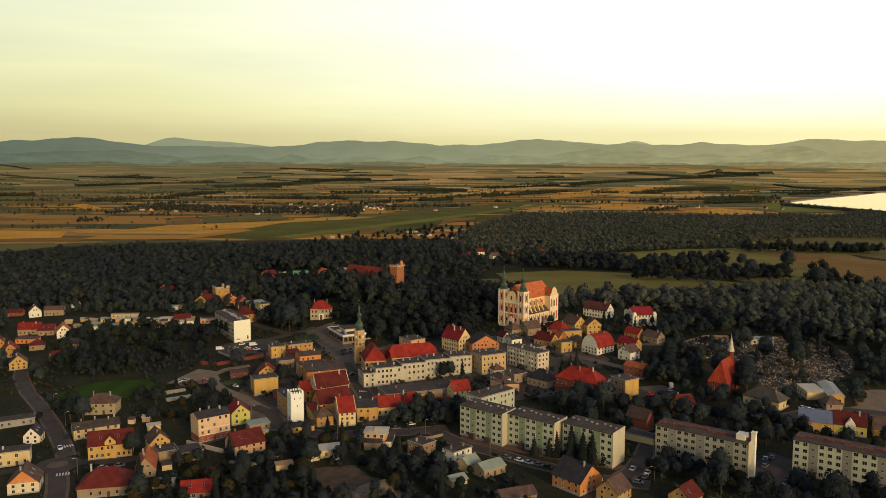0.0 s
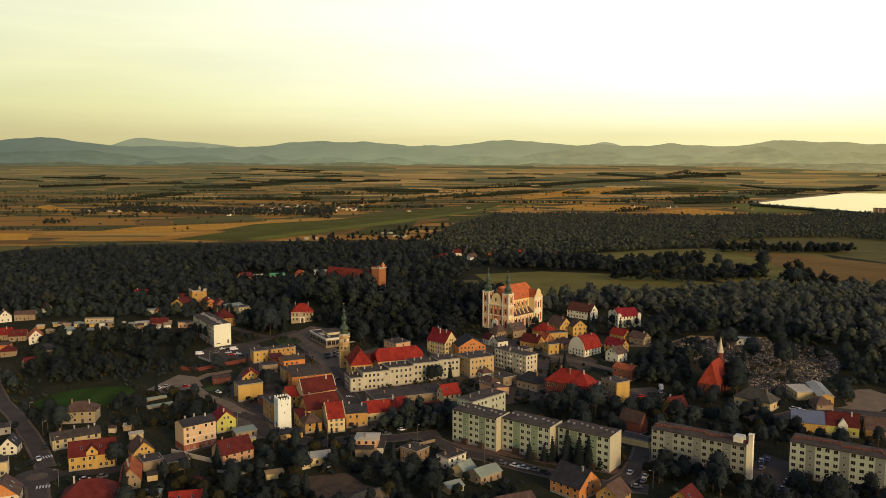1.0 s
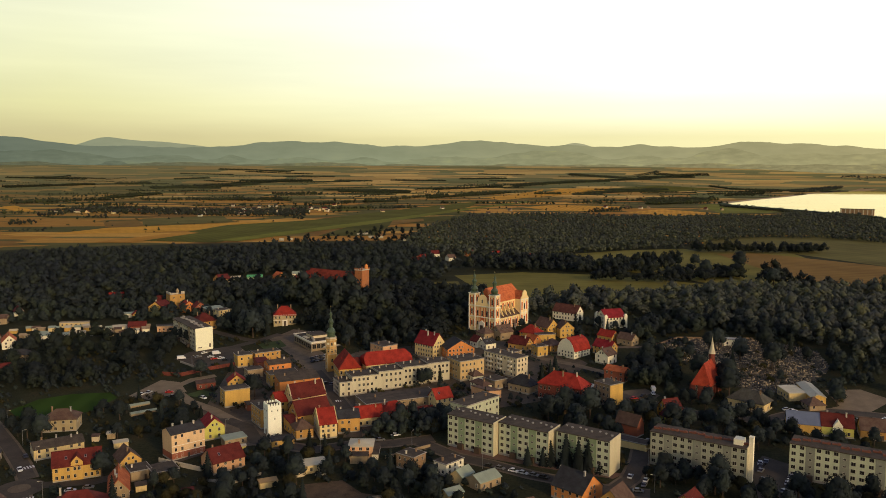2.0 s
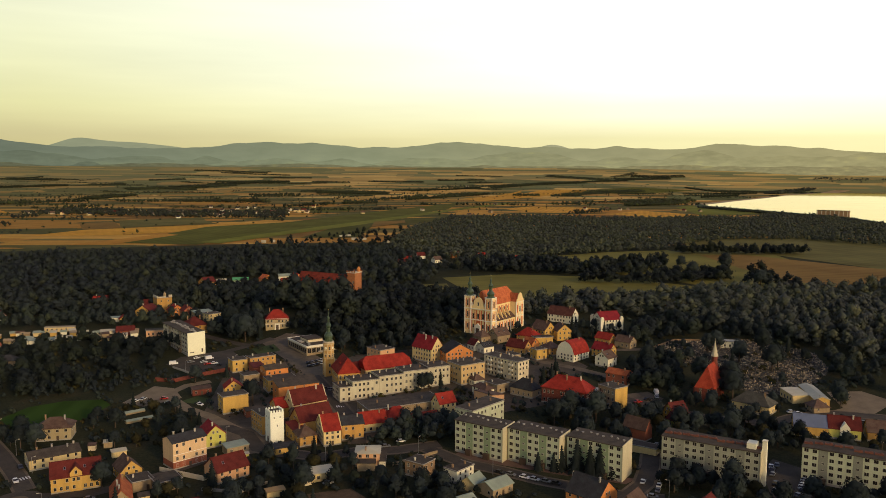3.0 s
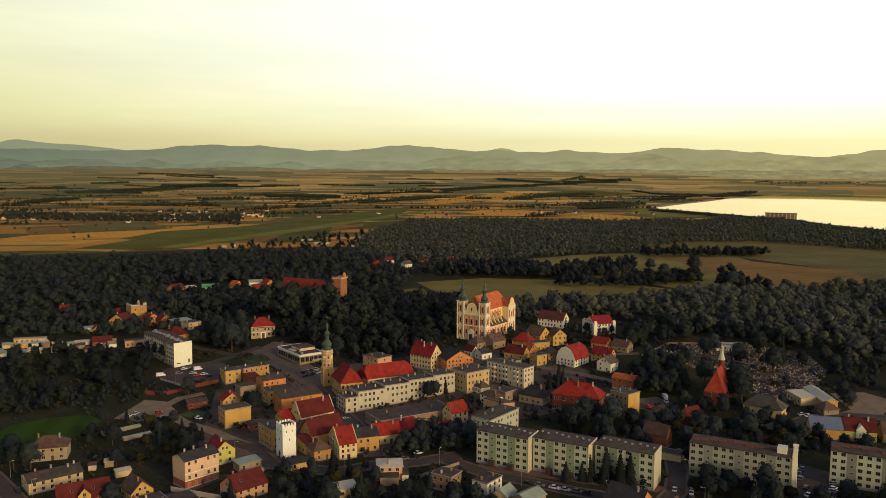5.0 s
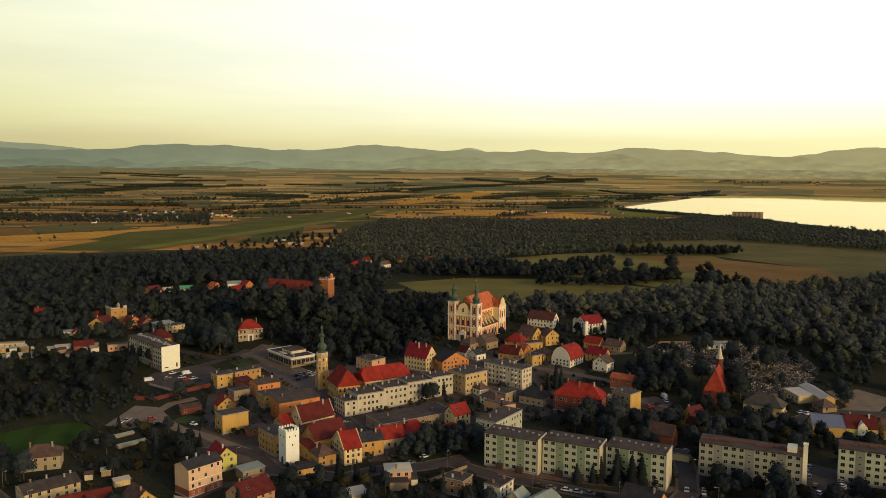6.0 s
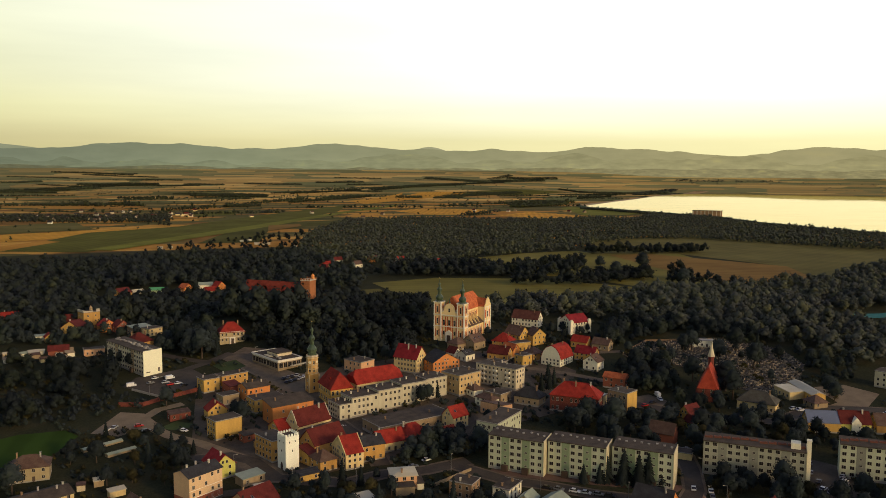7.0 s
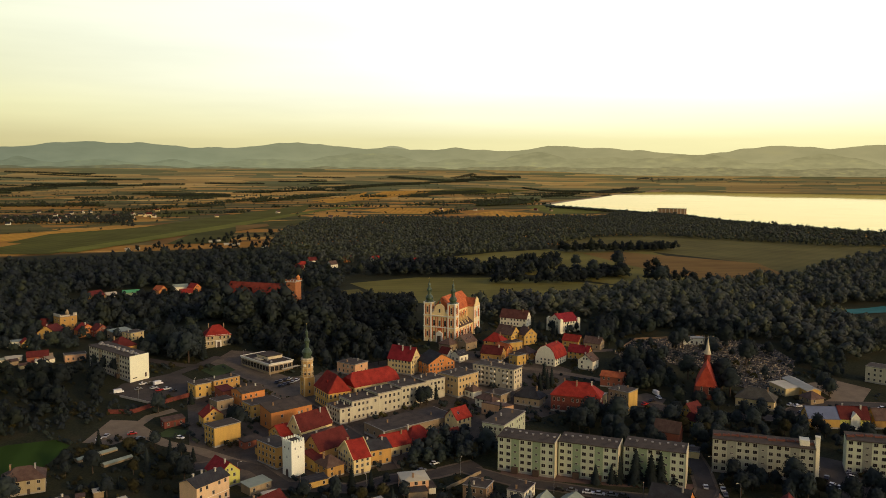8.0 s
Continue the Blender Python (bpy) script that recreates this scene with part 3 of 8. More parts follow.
for (ax, ay), (bx, by) in zip(line, line[1:]):
    dx, dy = bx - ax, by - ay
    k = math.hypot(dx, dy)
    nx, ny = -dy / k, dx / k
    vs = []
    for x, y in ((ax, ay), (bx, by)):
        for o, z in ((26, -1), (8, 5), (0, 5), (-7, 2)):
            vs.append((x + nx * o, y + ny * o, z))
    dam.add(vs, [(0, 4, 5, 1), (1, 5, 6, 2), (2, 6, 7, 3), (0, 1, 2, 3), (7, 6, 5, 4)])
part("dam", dam, LAWN)
tagged(bpy.data.objects["dam"], "grassy earth dam along the reservoir shore", "dam", kind="structure")
weir = base("weir_house", 1172, 1948, -38, z=4, label="long low concrete weir house on the reservoir dam", category="weir")
g = Geo().box(-38, 38, -5, 5, -4, 13)
part("body", g, BROWNBRICK, weir)
part("roof", Geo().box(-39, 39, -6, 6, 13, 14), BITUMEN, weir)
for k in range(8):
    part("pier", Geo().box(-37 + k * 10, -35 + k * 10, -6.5, -5, -4, 13), STONE, weir)

# ---- hills on the horizon ----
def ridge(name, radius, low, peaks, seed, cols, label, glow, depth=160.0, wob=10.0, grain=0.006, rough=0.0):
    az = np.radians(np.arange(-75, 90, 0.25))
    h = np.full(len(az), float(low))
    for a, s, k in peaks:
        h += k * np.exp(-((np.degrees(az) - a) / s) ** 2)
    h += [wob * noise.noise((a * 14, seed, 0)) + wob * 0.75 * noise.noise((a * 44, seed, 3)) + wob * 0.15 * noise.noise((a * 190, seed, 5)) for a in az]
    rows = [(radius - depth, 0.0), (radius - depth * 0.66, 0.45), (radius - depth * 0.33, 0.8), (radius, 1.0)]
    vs = np.array([(r * math.sin(a), r * math.cos(a), (h[i] - 60) * k + 60 + (8 * noise.noise((a * 60, k * 3, seed)) if 0 < k < 1 else 0)) for r, k in rows for i, a in enumerate(az)])
    m = len(az)
    ts = []
    for j in range(len(rows) - 1):
        for i in range(m - 1):
            p, q, s, t = j * m + i, j * m + i + 1, (j + 1) * m + i + 1, (j + 1) * m + i
            ts += [(p, q, s), (p, s, t)]
    # the hills glow: evening haze and a warmer right side put into emission colour
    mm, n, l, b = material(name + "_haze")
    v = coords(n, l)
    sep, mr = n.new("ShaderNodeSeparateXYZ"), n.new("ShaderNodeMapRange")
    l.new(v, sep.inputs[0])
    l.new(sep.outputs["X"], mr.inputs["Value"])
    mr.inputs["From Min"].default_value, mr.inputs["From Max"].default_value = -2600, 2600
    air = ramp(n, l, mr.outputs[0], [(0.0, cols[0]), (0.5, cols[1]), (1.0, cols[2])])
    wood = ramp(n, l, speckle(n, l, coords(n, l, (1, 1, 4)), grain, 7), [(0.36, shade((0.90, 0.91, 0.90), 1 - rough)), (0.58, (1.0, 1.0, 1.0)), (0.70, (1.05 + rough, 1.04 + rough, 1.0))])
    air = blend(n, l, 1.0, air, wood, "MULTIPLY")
    low_air, fade = n.new("ShaderNodeMapRange"), n.new("ShaderNodeVectorMath")      # haze painted in: paler towards the foot
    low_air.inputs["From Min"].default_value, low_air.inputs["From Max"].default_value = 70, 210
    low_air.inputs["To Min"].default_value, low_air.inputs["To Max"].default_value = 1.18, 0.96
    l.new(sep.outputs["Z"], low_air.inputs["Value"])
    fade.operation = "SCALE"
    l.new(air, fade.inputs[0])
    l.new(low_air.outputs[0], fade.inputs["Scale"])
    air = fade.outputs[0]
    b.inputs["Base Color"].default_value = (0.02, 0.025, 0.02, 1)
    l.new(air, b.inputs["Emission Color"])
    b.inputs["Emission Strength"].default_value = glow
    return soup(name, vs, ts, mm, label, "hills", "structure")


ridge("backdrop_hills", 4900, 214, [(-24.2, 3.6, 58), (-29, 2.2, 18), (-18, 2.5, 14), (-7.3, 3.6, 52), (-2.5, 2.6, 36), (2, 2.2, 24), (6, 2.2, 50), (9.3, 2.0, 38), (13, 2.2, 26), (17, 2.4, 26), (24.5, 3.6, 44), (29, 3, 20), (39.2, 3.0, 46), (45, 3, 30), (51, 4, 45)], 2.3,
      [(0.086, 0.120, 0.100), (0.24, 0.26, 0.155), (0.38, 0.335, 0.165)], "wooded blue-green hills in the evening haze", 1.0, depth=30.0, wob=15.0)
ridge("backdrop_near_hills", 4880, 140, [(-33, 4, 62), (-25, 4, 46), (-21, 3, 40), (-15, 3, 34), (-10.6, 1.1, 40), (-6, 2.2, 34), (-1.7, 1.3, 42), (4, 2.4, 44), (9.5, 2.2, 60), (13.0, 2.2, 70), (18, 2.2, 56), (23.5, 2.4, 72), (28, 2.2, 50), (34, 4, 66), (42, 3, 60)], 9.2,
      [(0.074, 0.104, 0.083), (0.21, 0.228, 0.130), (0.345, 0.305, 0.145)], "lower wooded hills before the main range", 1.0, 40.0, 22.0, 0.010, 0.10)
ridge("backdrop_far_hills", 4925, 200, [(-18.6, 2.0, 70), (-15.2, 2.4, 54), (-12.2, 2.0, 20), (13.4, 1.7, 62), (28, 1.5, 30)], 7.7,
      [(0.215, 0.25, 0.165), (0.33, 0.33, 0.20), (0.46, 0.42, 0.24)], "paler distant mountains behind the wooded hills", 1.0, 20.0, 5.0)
# added band between plain and hills, tinted to soften their edge
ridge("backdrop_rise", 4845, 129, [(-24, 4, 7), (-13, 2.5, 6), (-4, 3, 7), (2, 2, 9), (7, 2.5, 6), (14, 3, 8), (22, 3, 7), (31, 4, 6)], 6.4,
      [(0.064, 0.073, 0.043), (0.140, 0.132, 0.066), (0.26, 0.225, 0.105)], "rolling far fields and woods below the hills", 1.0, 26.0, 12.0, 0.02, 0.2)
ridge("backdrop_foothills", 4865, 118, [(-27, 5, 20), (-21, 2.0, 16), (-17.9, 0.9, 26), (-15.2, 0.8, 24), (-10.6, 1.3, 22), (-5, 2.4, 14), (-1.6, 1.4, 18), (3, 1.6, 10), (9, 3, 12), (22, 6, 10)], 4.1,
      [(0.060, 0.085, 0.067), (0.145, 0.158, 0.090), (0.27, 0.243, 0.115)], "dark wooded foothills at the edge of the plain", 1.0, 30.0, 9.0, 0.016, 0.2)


# ---- trees ----
ICO_T = (1 + 5 ** 0.5) / 2
ICO_V = np.array([(-1, ICO_T, 0), (1, ICO_T, 0), (-1, -ICO_T, 0), (1, -ICO_T, 0), (0, -1, ICO_T), (0, 1, ICO_T), (0, -1, -ICO_T), (0, 1, -ICO_T), (ICO_T, 0, -1), (ICO_T, 0, 1), (-ICO_T, 0, -1), (-ICO_T, 0, 1)]) / (1 + ICO_T ** 2) ** 0.5
ICO_F = np.array([(0, 11, 5), (0, 5, 1), (0, 1, 7), (0, 7, 10), (0, 10, 11), (1, 5, 9), (5, 11, 4), (11, 10, 2), (10, 7, 6), (7, 1, 8), (3, 9, 4), (3, 4, 2), (3, 2, 6), (3, 6, 8), (3, 8, 9), (4, 9, 5), (2, 4, 11), (6, 2, 10), (8, 6, 7), (9, 8, 1)])
OCT_V = np.array([(1, 0, 0), (0, 1, 0), (-1, 0, 0), (0, -1, 0), (0, 0, 1), (0, 0, -1)], float)
OCT_F = np.array([(0, 1, 4), (1, 2, 4), (2, 3, 4), (3, 0, 4), (1, 0, 5), (2, 1, 5), (3, 2, 5), (0, 3, 5)])
rng = np.random.default_rng(5)


def unit_rows(a):
    return a / (np.linalg.norm(a, axis=1)[:, None] + 1e-9)


def crown(wide, low, high, lumps, leaves, leaf, rg, heart_v=ICO_V, heart_f=ICO_F, fill=0.86):
    """Clumps of foliage: a dense irregular heart to each clump, with small leaf sprays standing out all over it. Points, triangles, normals."""
    vs, fs, ns, k = [], [], [], 0
    middle = np.array([0, 0, low + (high - low) * 0.35])
    for i in range(lumps):
        u = (i + 0.5) / lumps
        z = low + (high - low) * (0.22 + 0.55 * u)
        spread = wide * 0.62 * (1 - 0.75 * u * u)
        a = i * 2.4 + rg.uniform(-0.5, 0.5)
        c = np.array([math.cos(a) * spread * rg.uniform(0.55, 1), math.sin(a) * spread * rg.uniform(0.55, 1), z])
        if i == lumps - 1:
            c[:2] *= 0.3
        size = np.array([1, 1, 0.8]) * wide * rg.uniform(0.44, 0.62)
        heart = heart_v * size * fill * rg.uniform(0.7, 1.0, (len(heart_v), 1)) + c
        vs.append(heart)
        ns.append(unit_rows(unit_rows(heart - c) + 0.7 * unit_rows(heart - middle)))
        fs.append(heart_f + k)
        k += len(heart_v)
        d = unit_rows(rg.normal(size=(leaves, 3)) + np.array([0, 0, 0.35]))
        p = c + d * size * rg.uniform(0.78, 1.12, (leaves, 1))
        t1 = unit_rows(np.cross(d, rg.normal(size=(leaves, 3))))
        t2 = np.cross(d, t1) + d * rg.uniform(-0.5, 0.5, (leaves, 1))
        s = leaf * rg.uniform(0.6, 1.4, (leaves, 1))
        turned = unit_rows(d + 0.7 * unit_rows(p - middle) + rg.normal(size=(leaves, 3)) * 0.18)
        facing = np.sign((np.cross(t2 * 1.3 + t1, t1 * 2) * turned).sum(1))[:, None] * s      # outer side outwards
        vs.append(np.stack([p - t1 * facing, p + t2 * s * 1.3, p + t1 * facing], 1).reshape(-1, 3))
        ns.append(np.repeat(turned, 3, axis=0))
        fs.append(np.arange(leaves * 3).reshape(-1, 3) + k)
        k += leaves * 3
    return np.vstack(vs), np.vstack(fs), np.vstack(ns)


def trunk_geo(height, r, limbs, reach, rg):
    g = Geo().lathe([(r * 1.35, -0.6), (r, 0.7), (r * 0.75, height * 0.6), (r * 0.3, height)], 7)
    for i in range(limbs):
        a, z = i * 2.4 + rg.uniform(-0.4, 0.4), height * (0.45 + 0.4 * i / limbs)
        d = Vector((math.cos(a), math.sin(a), 0.9)).normalized()
        s = d.orthogonal().normalized() * r * 0.45
        t = d.cross(s)
        p0, p1 = Vector((0, 0, z)), Vector((0, 0, z)) + d * reach
        g.add([p0 + s, p0 + t, p0 - s, p0 - t, p1 + s * 0.2, p1 + t * 0.2, p1 - s * 0.2, p1 - t * 0.2],
              [(0, 1, 5, 4), (1, 2, 6, 5), (2, 3, 7, 6), (3, 0, 4, 7), (4, 5, 6, 7)])
    return g


def tri_mesh(name, V, F, N, mat):
    me = bpy.data.meshes.new(name)
    me.from_pydata(V.tolist(), [], F.tolist())
    me.polygons.foreach_set("use_smooth", [True] * len(F))
    me.materials.append(mat)
    me.update()
    soften(me, N)
    return me


def conifer_arrays(height, wide, rg):
    vs, fs, k = [], [], 0
    tiers = 11
    for i in range(tiers):
        z = height * (0.08 + 0.86 * i / tiers)
        r = wide * (1 - i / tiers) ** 0.85 + 0.25
        m = 11
        for j in range(m):
            a = 2 * math.pi * (j + 0.5 * (i % 2)) / m + rg.uniform(-0.15, 0.15)
            rr = r * rg.uniform(0.75, 1.15)
            d, s = np.array([math.cos(a), math.sin(a), 0]), np.array([-math.sin(a), math.cos(a), 0])
            tip = d * rr + np.array([0, 0, z - rr * 0.35])
            root = np.array([0, 0, z + height * 0.07])
            mid = d * rr * 0.55 + np.array([0, 0, z])
            w = rr * 0.34
            vs += [root, mid + s * w, tip, mid - s * w, mid + np.array([0, 0, -0.5])]
            fs += [(k, k + 2, k + 1), (k, k + 3, k + 2), (k + 1, k + 2, k + 4), (k + 4, k + 2, k + 3)]
            k += 5
    V = np.array(vs)
    return V, np.array(fs), unit_rows(np.column_stack([V[:, 0], V[:, 1], 0.35 * np.hypot(V[:, 0], V[:, 1]) + 0.1]))


TREES = {}
for i, (wide, low, high) in enumerate([(3.6, 2.0, 9.5), (4.4, 2.5, 11.5), (3.0, 1.6, 7.5), (5.2, 2.8, 13.0), (3.2, 2.4, 12.0)]):
    V, F, N = crown(wide, low, high, 12, 62, 0.42, rng)
    TREES["leafy%d" % i] = (tri_mesh("crown", V, F, N, GARDENLEAVES), trunk_geo(high * 0.75, wide * 0.07, 6, wide * 0.7, rng).mesh("trunk", BARK))
V, F, N = crown(3.4, 2.0, 8.5, 11, 60, 0.42, rng)
TREES["warm"] = (tri_mesh("crown", V, F, N, LEAVES_WARM), trunk_geo(6.5, 0.25, 6, 2.4, rng).mesh("trunk", BARK))
for i, (h, w) in enumerate([(13.0, 2.6), (9.0, 2.2), (15.0, 3.0)]):
    V, F, N = conifer_arrays(h, w, rng)
    TREES["conifer%d" % i] = (tri_mesh("crown", V, F, N, NEEDLES), Geo().lathe([(0.3, -0.5), (0.22, h * 0.4), (0.05, h * 0.97)], 6).mesh("trunk", BARK))
for i, (wide, high) in enumerate([(1.7, 2.6), (1.2, 1.7), (2.3, 3.4)]):
    V, F, N = crown(wide, -0.3, high, 6, 40, 0.36, rng)
    TREES["shrub%d" % i] = (tri_mesh("crown", V, F, N, GARDENLEAVES if i else LEAVES_WARM), Geo().lathe([(0.12, -0.4), (0.05, high * 0.6)], 5).mesh("trunk", BARK))

tree_rng = random.Random(11)


def tree(x, y, kind="leafy", size=1.0, label="", group=""):
    if kind in ("leafy", "conifer", "shrub"):
        kind += str(tree_rng.randrange(5 if kind == "leafy" else 3))
    is_shrub, is_con = kind.startswith("shrub"), kind.startswith("conifer")
    name = "shrub" if is_shrub else "conifer" if is_con else "tree"
    label = label or ("low dark green garden shrub" if is_shrub else "dark green spruce among the houses" if is_con else "leafy tree with yellowing early autumn crown" if kind == "warm" else "broad dark green leafy deciduous tree")
    ob = base(name, x, y, tree_rng.uniform(0, 360), label=label, category="shrub" if is_shrub else "tree", group=group)
    s = size * tree_rng.uniform(0.88, 1.12)
    ob.scale = (s, s, s * tree_rng.uniform(0.92, 1.1))
    part("crown", TREES[kind][0], None, ob)
    part("trunk", TREES[kind][1], None, ob)
    return ob


def joined(name, spots, label, category="trees"):
    """Trees that stand too close to tell apart, in one mesh. spots: (x, y, kind, size)."""
    vs, fs, ns, k = [], [], [], 0
    for x, y, kind, size in spots:
        V, F, N = GROVE_SET[tree_rng.randrange(len(GROVE_SET))]
        a, s = tree_rng.uniform(0, 6.28), size * tree_rng.uniform(0.8, 1.2)
        c, d = math.cos(a), math.sin(a)
        vs.append(np.column_stack([x + (V[:, 0] * c - V[:, 1] * d) * s, y + (V[:, 0] * d + V[:, 1] * c) * s, float(lie(x, y)) + V[:, 2] * s * tree_rng.uniform(0.85, 1.2)]))
        ns.append(np.column_stack([N[:, 0] * c - N[:, 1] * d, N[:, 0] * d + N[:, 1] * c, N[:, 2]]))
        fs.append(F + k)
        k += len(V)
    soup(name, np.vstack(vs), np.vstack(fs), GARDENLEAVES, label, category, "stuff", normals=np.vstack(ns))


def woodland(name, polys, step, sets, mat, label, seed, scale=(0.8, 1.25), holes=(), category="wood"):
    """Close-standing trees over an area, in one mesh."""
    rg = np.random.default_rng(seed)
    xs = [p[0] for q in polys for p in q]
    ys = [p[1] for q in polys for p in q]
    gx, gy = np.meshgrid(np.arange(min(xs), max(xs), step), np.arange(min(ys), max(ys), step))
    px = gx.ravel() + rg.uniform(-0.48, 0.48, gx.size) * step
    py = gy.ravel() + rg.uniform(-0.48, 0.48, gx.size) * step
    keep = np.zeros(px.shape, bool)
    for q in polys:
        keep |= inside(px, py, q)
    for q in holes:
        keep &= ~inside(px, py, q)
    px, py = px[keep], py[keep]
    pz = lie(px, py)
    vs, fs, ns, k = [], [], [], 0
    which = rg.integers(0, len(sets), len(px))
    for w, (V, F, N) in enumerate(sets):
        idx = np.nonzero(which == w)[0]
        if not len(idx):
            continue
        m = len(idx)
        a, s = rg.uniform(0, 6.283, m), rg.uniform(*scale, m)
        swell = 1 + 0.2 * np.sin(px[idx] / 31 + 1.3 * np.sin(py[idx] / 47)) * np.cos(py[idx] / 39 + seed)      # taller and lower stands
        tall = s * rg.uniform(0.85, 1.2, m) * swell
        ca, sa = np.cos(a) * s, np.sin(a) * s
        cn, sn = np.cos(a)[:, None], np.sin(a)[:, None]
        ns.append(np.stack([N[None, :, 0] * cn - N[None, :, 1] * sn, N[None, :, 0] * sn + N[None, :, 1] * cn, np.repeat(N[None, :, 2], m, 0)], 2).reshape(-1, 3))
        X = V[None, :, 0] * ca[:, None] - V[None, :, 1] * sa[:, None] + px[idx, None]
        Y = V[None, :, 0] * sa[:, None] + V[None, :, 1] * ca[:, None] + py[idx, None]
        Z = V[None, :, 2] * tall[:, None] + pz[idx, None]
        vs.append(np.stack([X, Y, Z], 2).reshape(-1, 3))
        fs.append((F[None] + (np.arange(m) * len(V))[:, None, None] + k).reshape(-1, 3))
        k += m * len(V)
    if vs:
        soup(name, np.vstack(vs), np.vstack(fs), mat, label, category, "stuff", normals=np.vstack(ns))


GROVE_SET = [crown(w, 0.5, h, 8, 46, 0.5, rng) for w, h in ((4.6, 9.5), (5.2, 11.5), (4.2, 10.0), (3.8, 12.5))]
NEAR_SET = [crown(w, 1.0, h, 5, 30, 0.85, rng, OCT_V, OCT_F, 0.95) for w, h in ((6.4, 12), (7.4, 14), (5.6, 11), (6.6, 16), (5.0, 15))]
MID_SET = [crown(w, 0.0, h, 2, 12, 1.25, rng, OCT_V, OCT_F, 0.95) for w, h in ((6.0, 11), (5.2, 12), (6.6, 13), (4.6, 10))]
FAR_SET = [crown(w, -1.5, h, 1, 8, 2.4, rng, OCT_V, OCT_F, 1.0) for w, h in ((9.5, 11), (11.5, 12), (8.0, 12))]

WOOD_A = [(-950, 640), (-640, 640), (-395, 650), (-350, 672), (-300, 690), (-245, 690), (-225, 700), (-120, 690), (-100, 640), (-80, 690), (-40, 720), (10, 720), (60, 960), (40, 1090), (10, 1200), (-70, 1185), (-311, 1140), (-534, 1098), (-580, 1000), (-950, 980)]
PARK = [(-84, 640), (-100, 700), (-150, 760), (-90, 800), (-10, 790), (40, 760), (75, 720), (60, 650), (42, 600), (30, 560), (20, 533), (-20, 535), (-62, 555), (-72, 600)]
WOOD_B = [(5, 1200), (40, 1100), (160, 1040), (231, 1103), (330, 1150), (425, 1172), (500, 1262), (600, 1336), (728, 1330), (880, 1090), (1060, 1000), (1180, 1000), (1120, 1420), (1100, 1680), (1140, 1890), (1080, 2100), (950, 1900), (700, 1900), (600, 1840), (430, 2000), (190, 1930), (60, 1560)]
BELT_1 = [(60, 960), (150, 935), (240, 905), (300, 915), (330, 945), (240, 965), (215, 1040), (160, 1040)]
WOOD_C = [(82, 640), (92, 600), (120, 600), (165, 590), (190, 560), (235, 525), (245, 480), (250, 430), (290, 425), (330, 440), (340, 480), (420, 560), (560, 640), (900, 700), (1050, 960), (930, 990), (800, 930), (590, 815), (470, 770), (400, 745), (330, 745), (270, 725), (205, 690), (112, 660)]
POOL_CLEAR = [(352, 546), (388, 614), (505, 634), (540, 590), (480, 532), (415, 516)]
FIELD_RIGHT = [(236, 395), (246, 430), (300, 430), (330, 400), (280, 380)]
CASTLE_CLEAR = [(-82, 656), (-76, 672), (-30, 640), (-26, 622), (-36, 618)]
CLEARINGS = [[(-210, 725), (-210, 760), (-185, 760), (-185, 725)], [(-270, 730), (-270, 758), (-246, 758), (-246, 730)], [(-215, 800), (-215, 905), (-90, 925), (-80, 860), (-110, 800)], [(5, 1000), (10, 1040), (190, 1070), (180, 1025)]]
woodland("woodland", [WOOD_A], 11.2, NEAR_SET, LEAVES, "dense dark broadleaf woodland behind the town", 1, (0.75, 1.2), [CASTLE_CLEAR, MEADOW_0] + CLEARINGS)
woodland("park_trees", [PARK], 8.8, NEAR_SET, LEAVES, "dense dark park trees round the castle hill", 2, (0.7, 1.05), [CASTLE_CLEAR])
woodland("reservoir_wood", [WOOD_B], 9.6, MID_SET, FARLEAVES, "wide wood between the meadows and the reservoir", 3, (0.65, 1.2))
woodland("tree_row", [strip([(428, 1140), (490, 1128), (560, 1118), (604, 1116)], 24), strip([(556, 1124), (608, 1122)], 40)], 8.5, NEAR_SET, LEAVES, "row of dark trees behind the broad meadow", 14, (0.8, 1.2))
woodland("tree_belt", [strip([(206, 858), (260, 846), (305, 842), (352, 868)], 26), strip([(250, 985), (320, 1000), (352, 985)], 34)], 9.5, NEAR_SET, LEAVES, "thick belt of dark trees along the meadows", 15, (0.75, 1.15))
woodland("tree_group", [[(352, 862), (350, 886), (368, 892), (384, 880), (378, 860)], [(398, 838), (396, 858), (414, 862), (422, 846)]], 8.5, NEAR_SET, LEAVES, "group of tall broad trees on the meadow's edge", 16, (1.1, 1.5))
woodland("airfield_trees", [[(-215, 1225), (-90, 1500), (60, 1600), (40, 1250)]], 26, NEAR_SET, LEAVES, "loose trees between the wood and the airfield", 17, (0.4, 0.85))
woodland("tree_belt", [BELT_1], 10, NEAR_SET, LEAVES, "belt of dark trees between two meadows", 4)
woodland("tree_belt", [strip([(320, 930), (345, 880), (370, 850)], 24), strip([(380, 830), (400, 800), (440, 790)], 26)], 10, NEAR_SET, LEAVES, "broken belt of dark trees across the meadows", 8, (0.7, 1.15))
woodland("riverside_wood", [WOOD_C], 9.4, NEAR_SET, HAZYLEAVES, "dense riverside woodland beside the cemetery", 5, (0.6, 1.1), [POOL_CLEAR, FIELD_RIGHT])


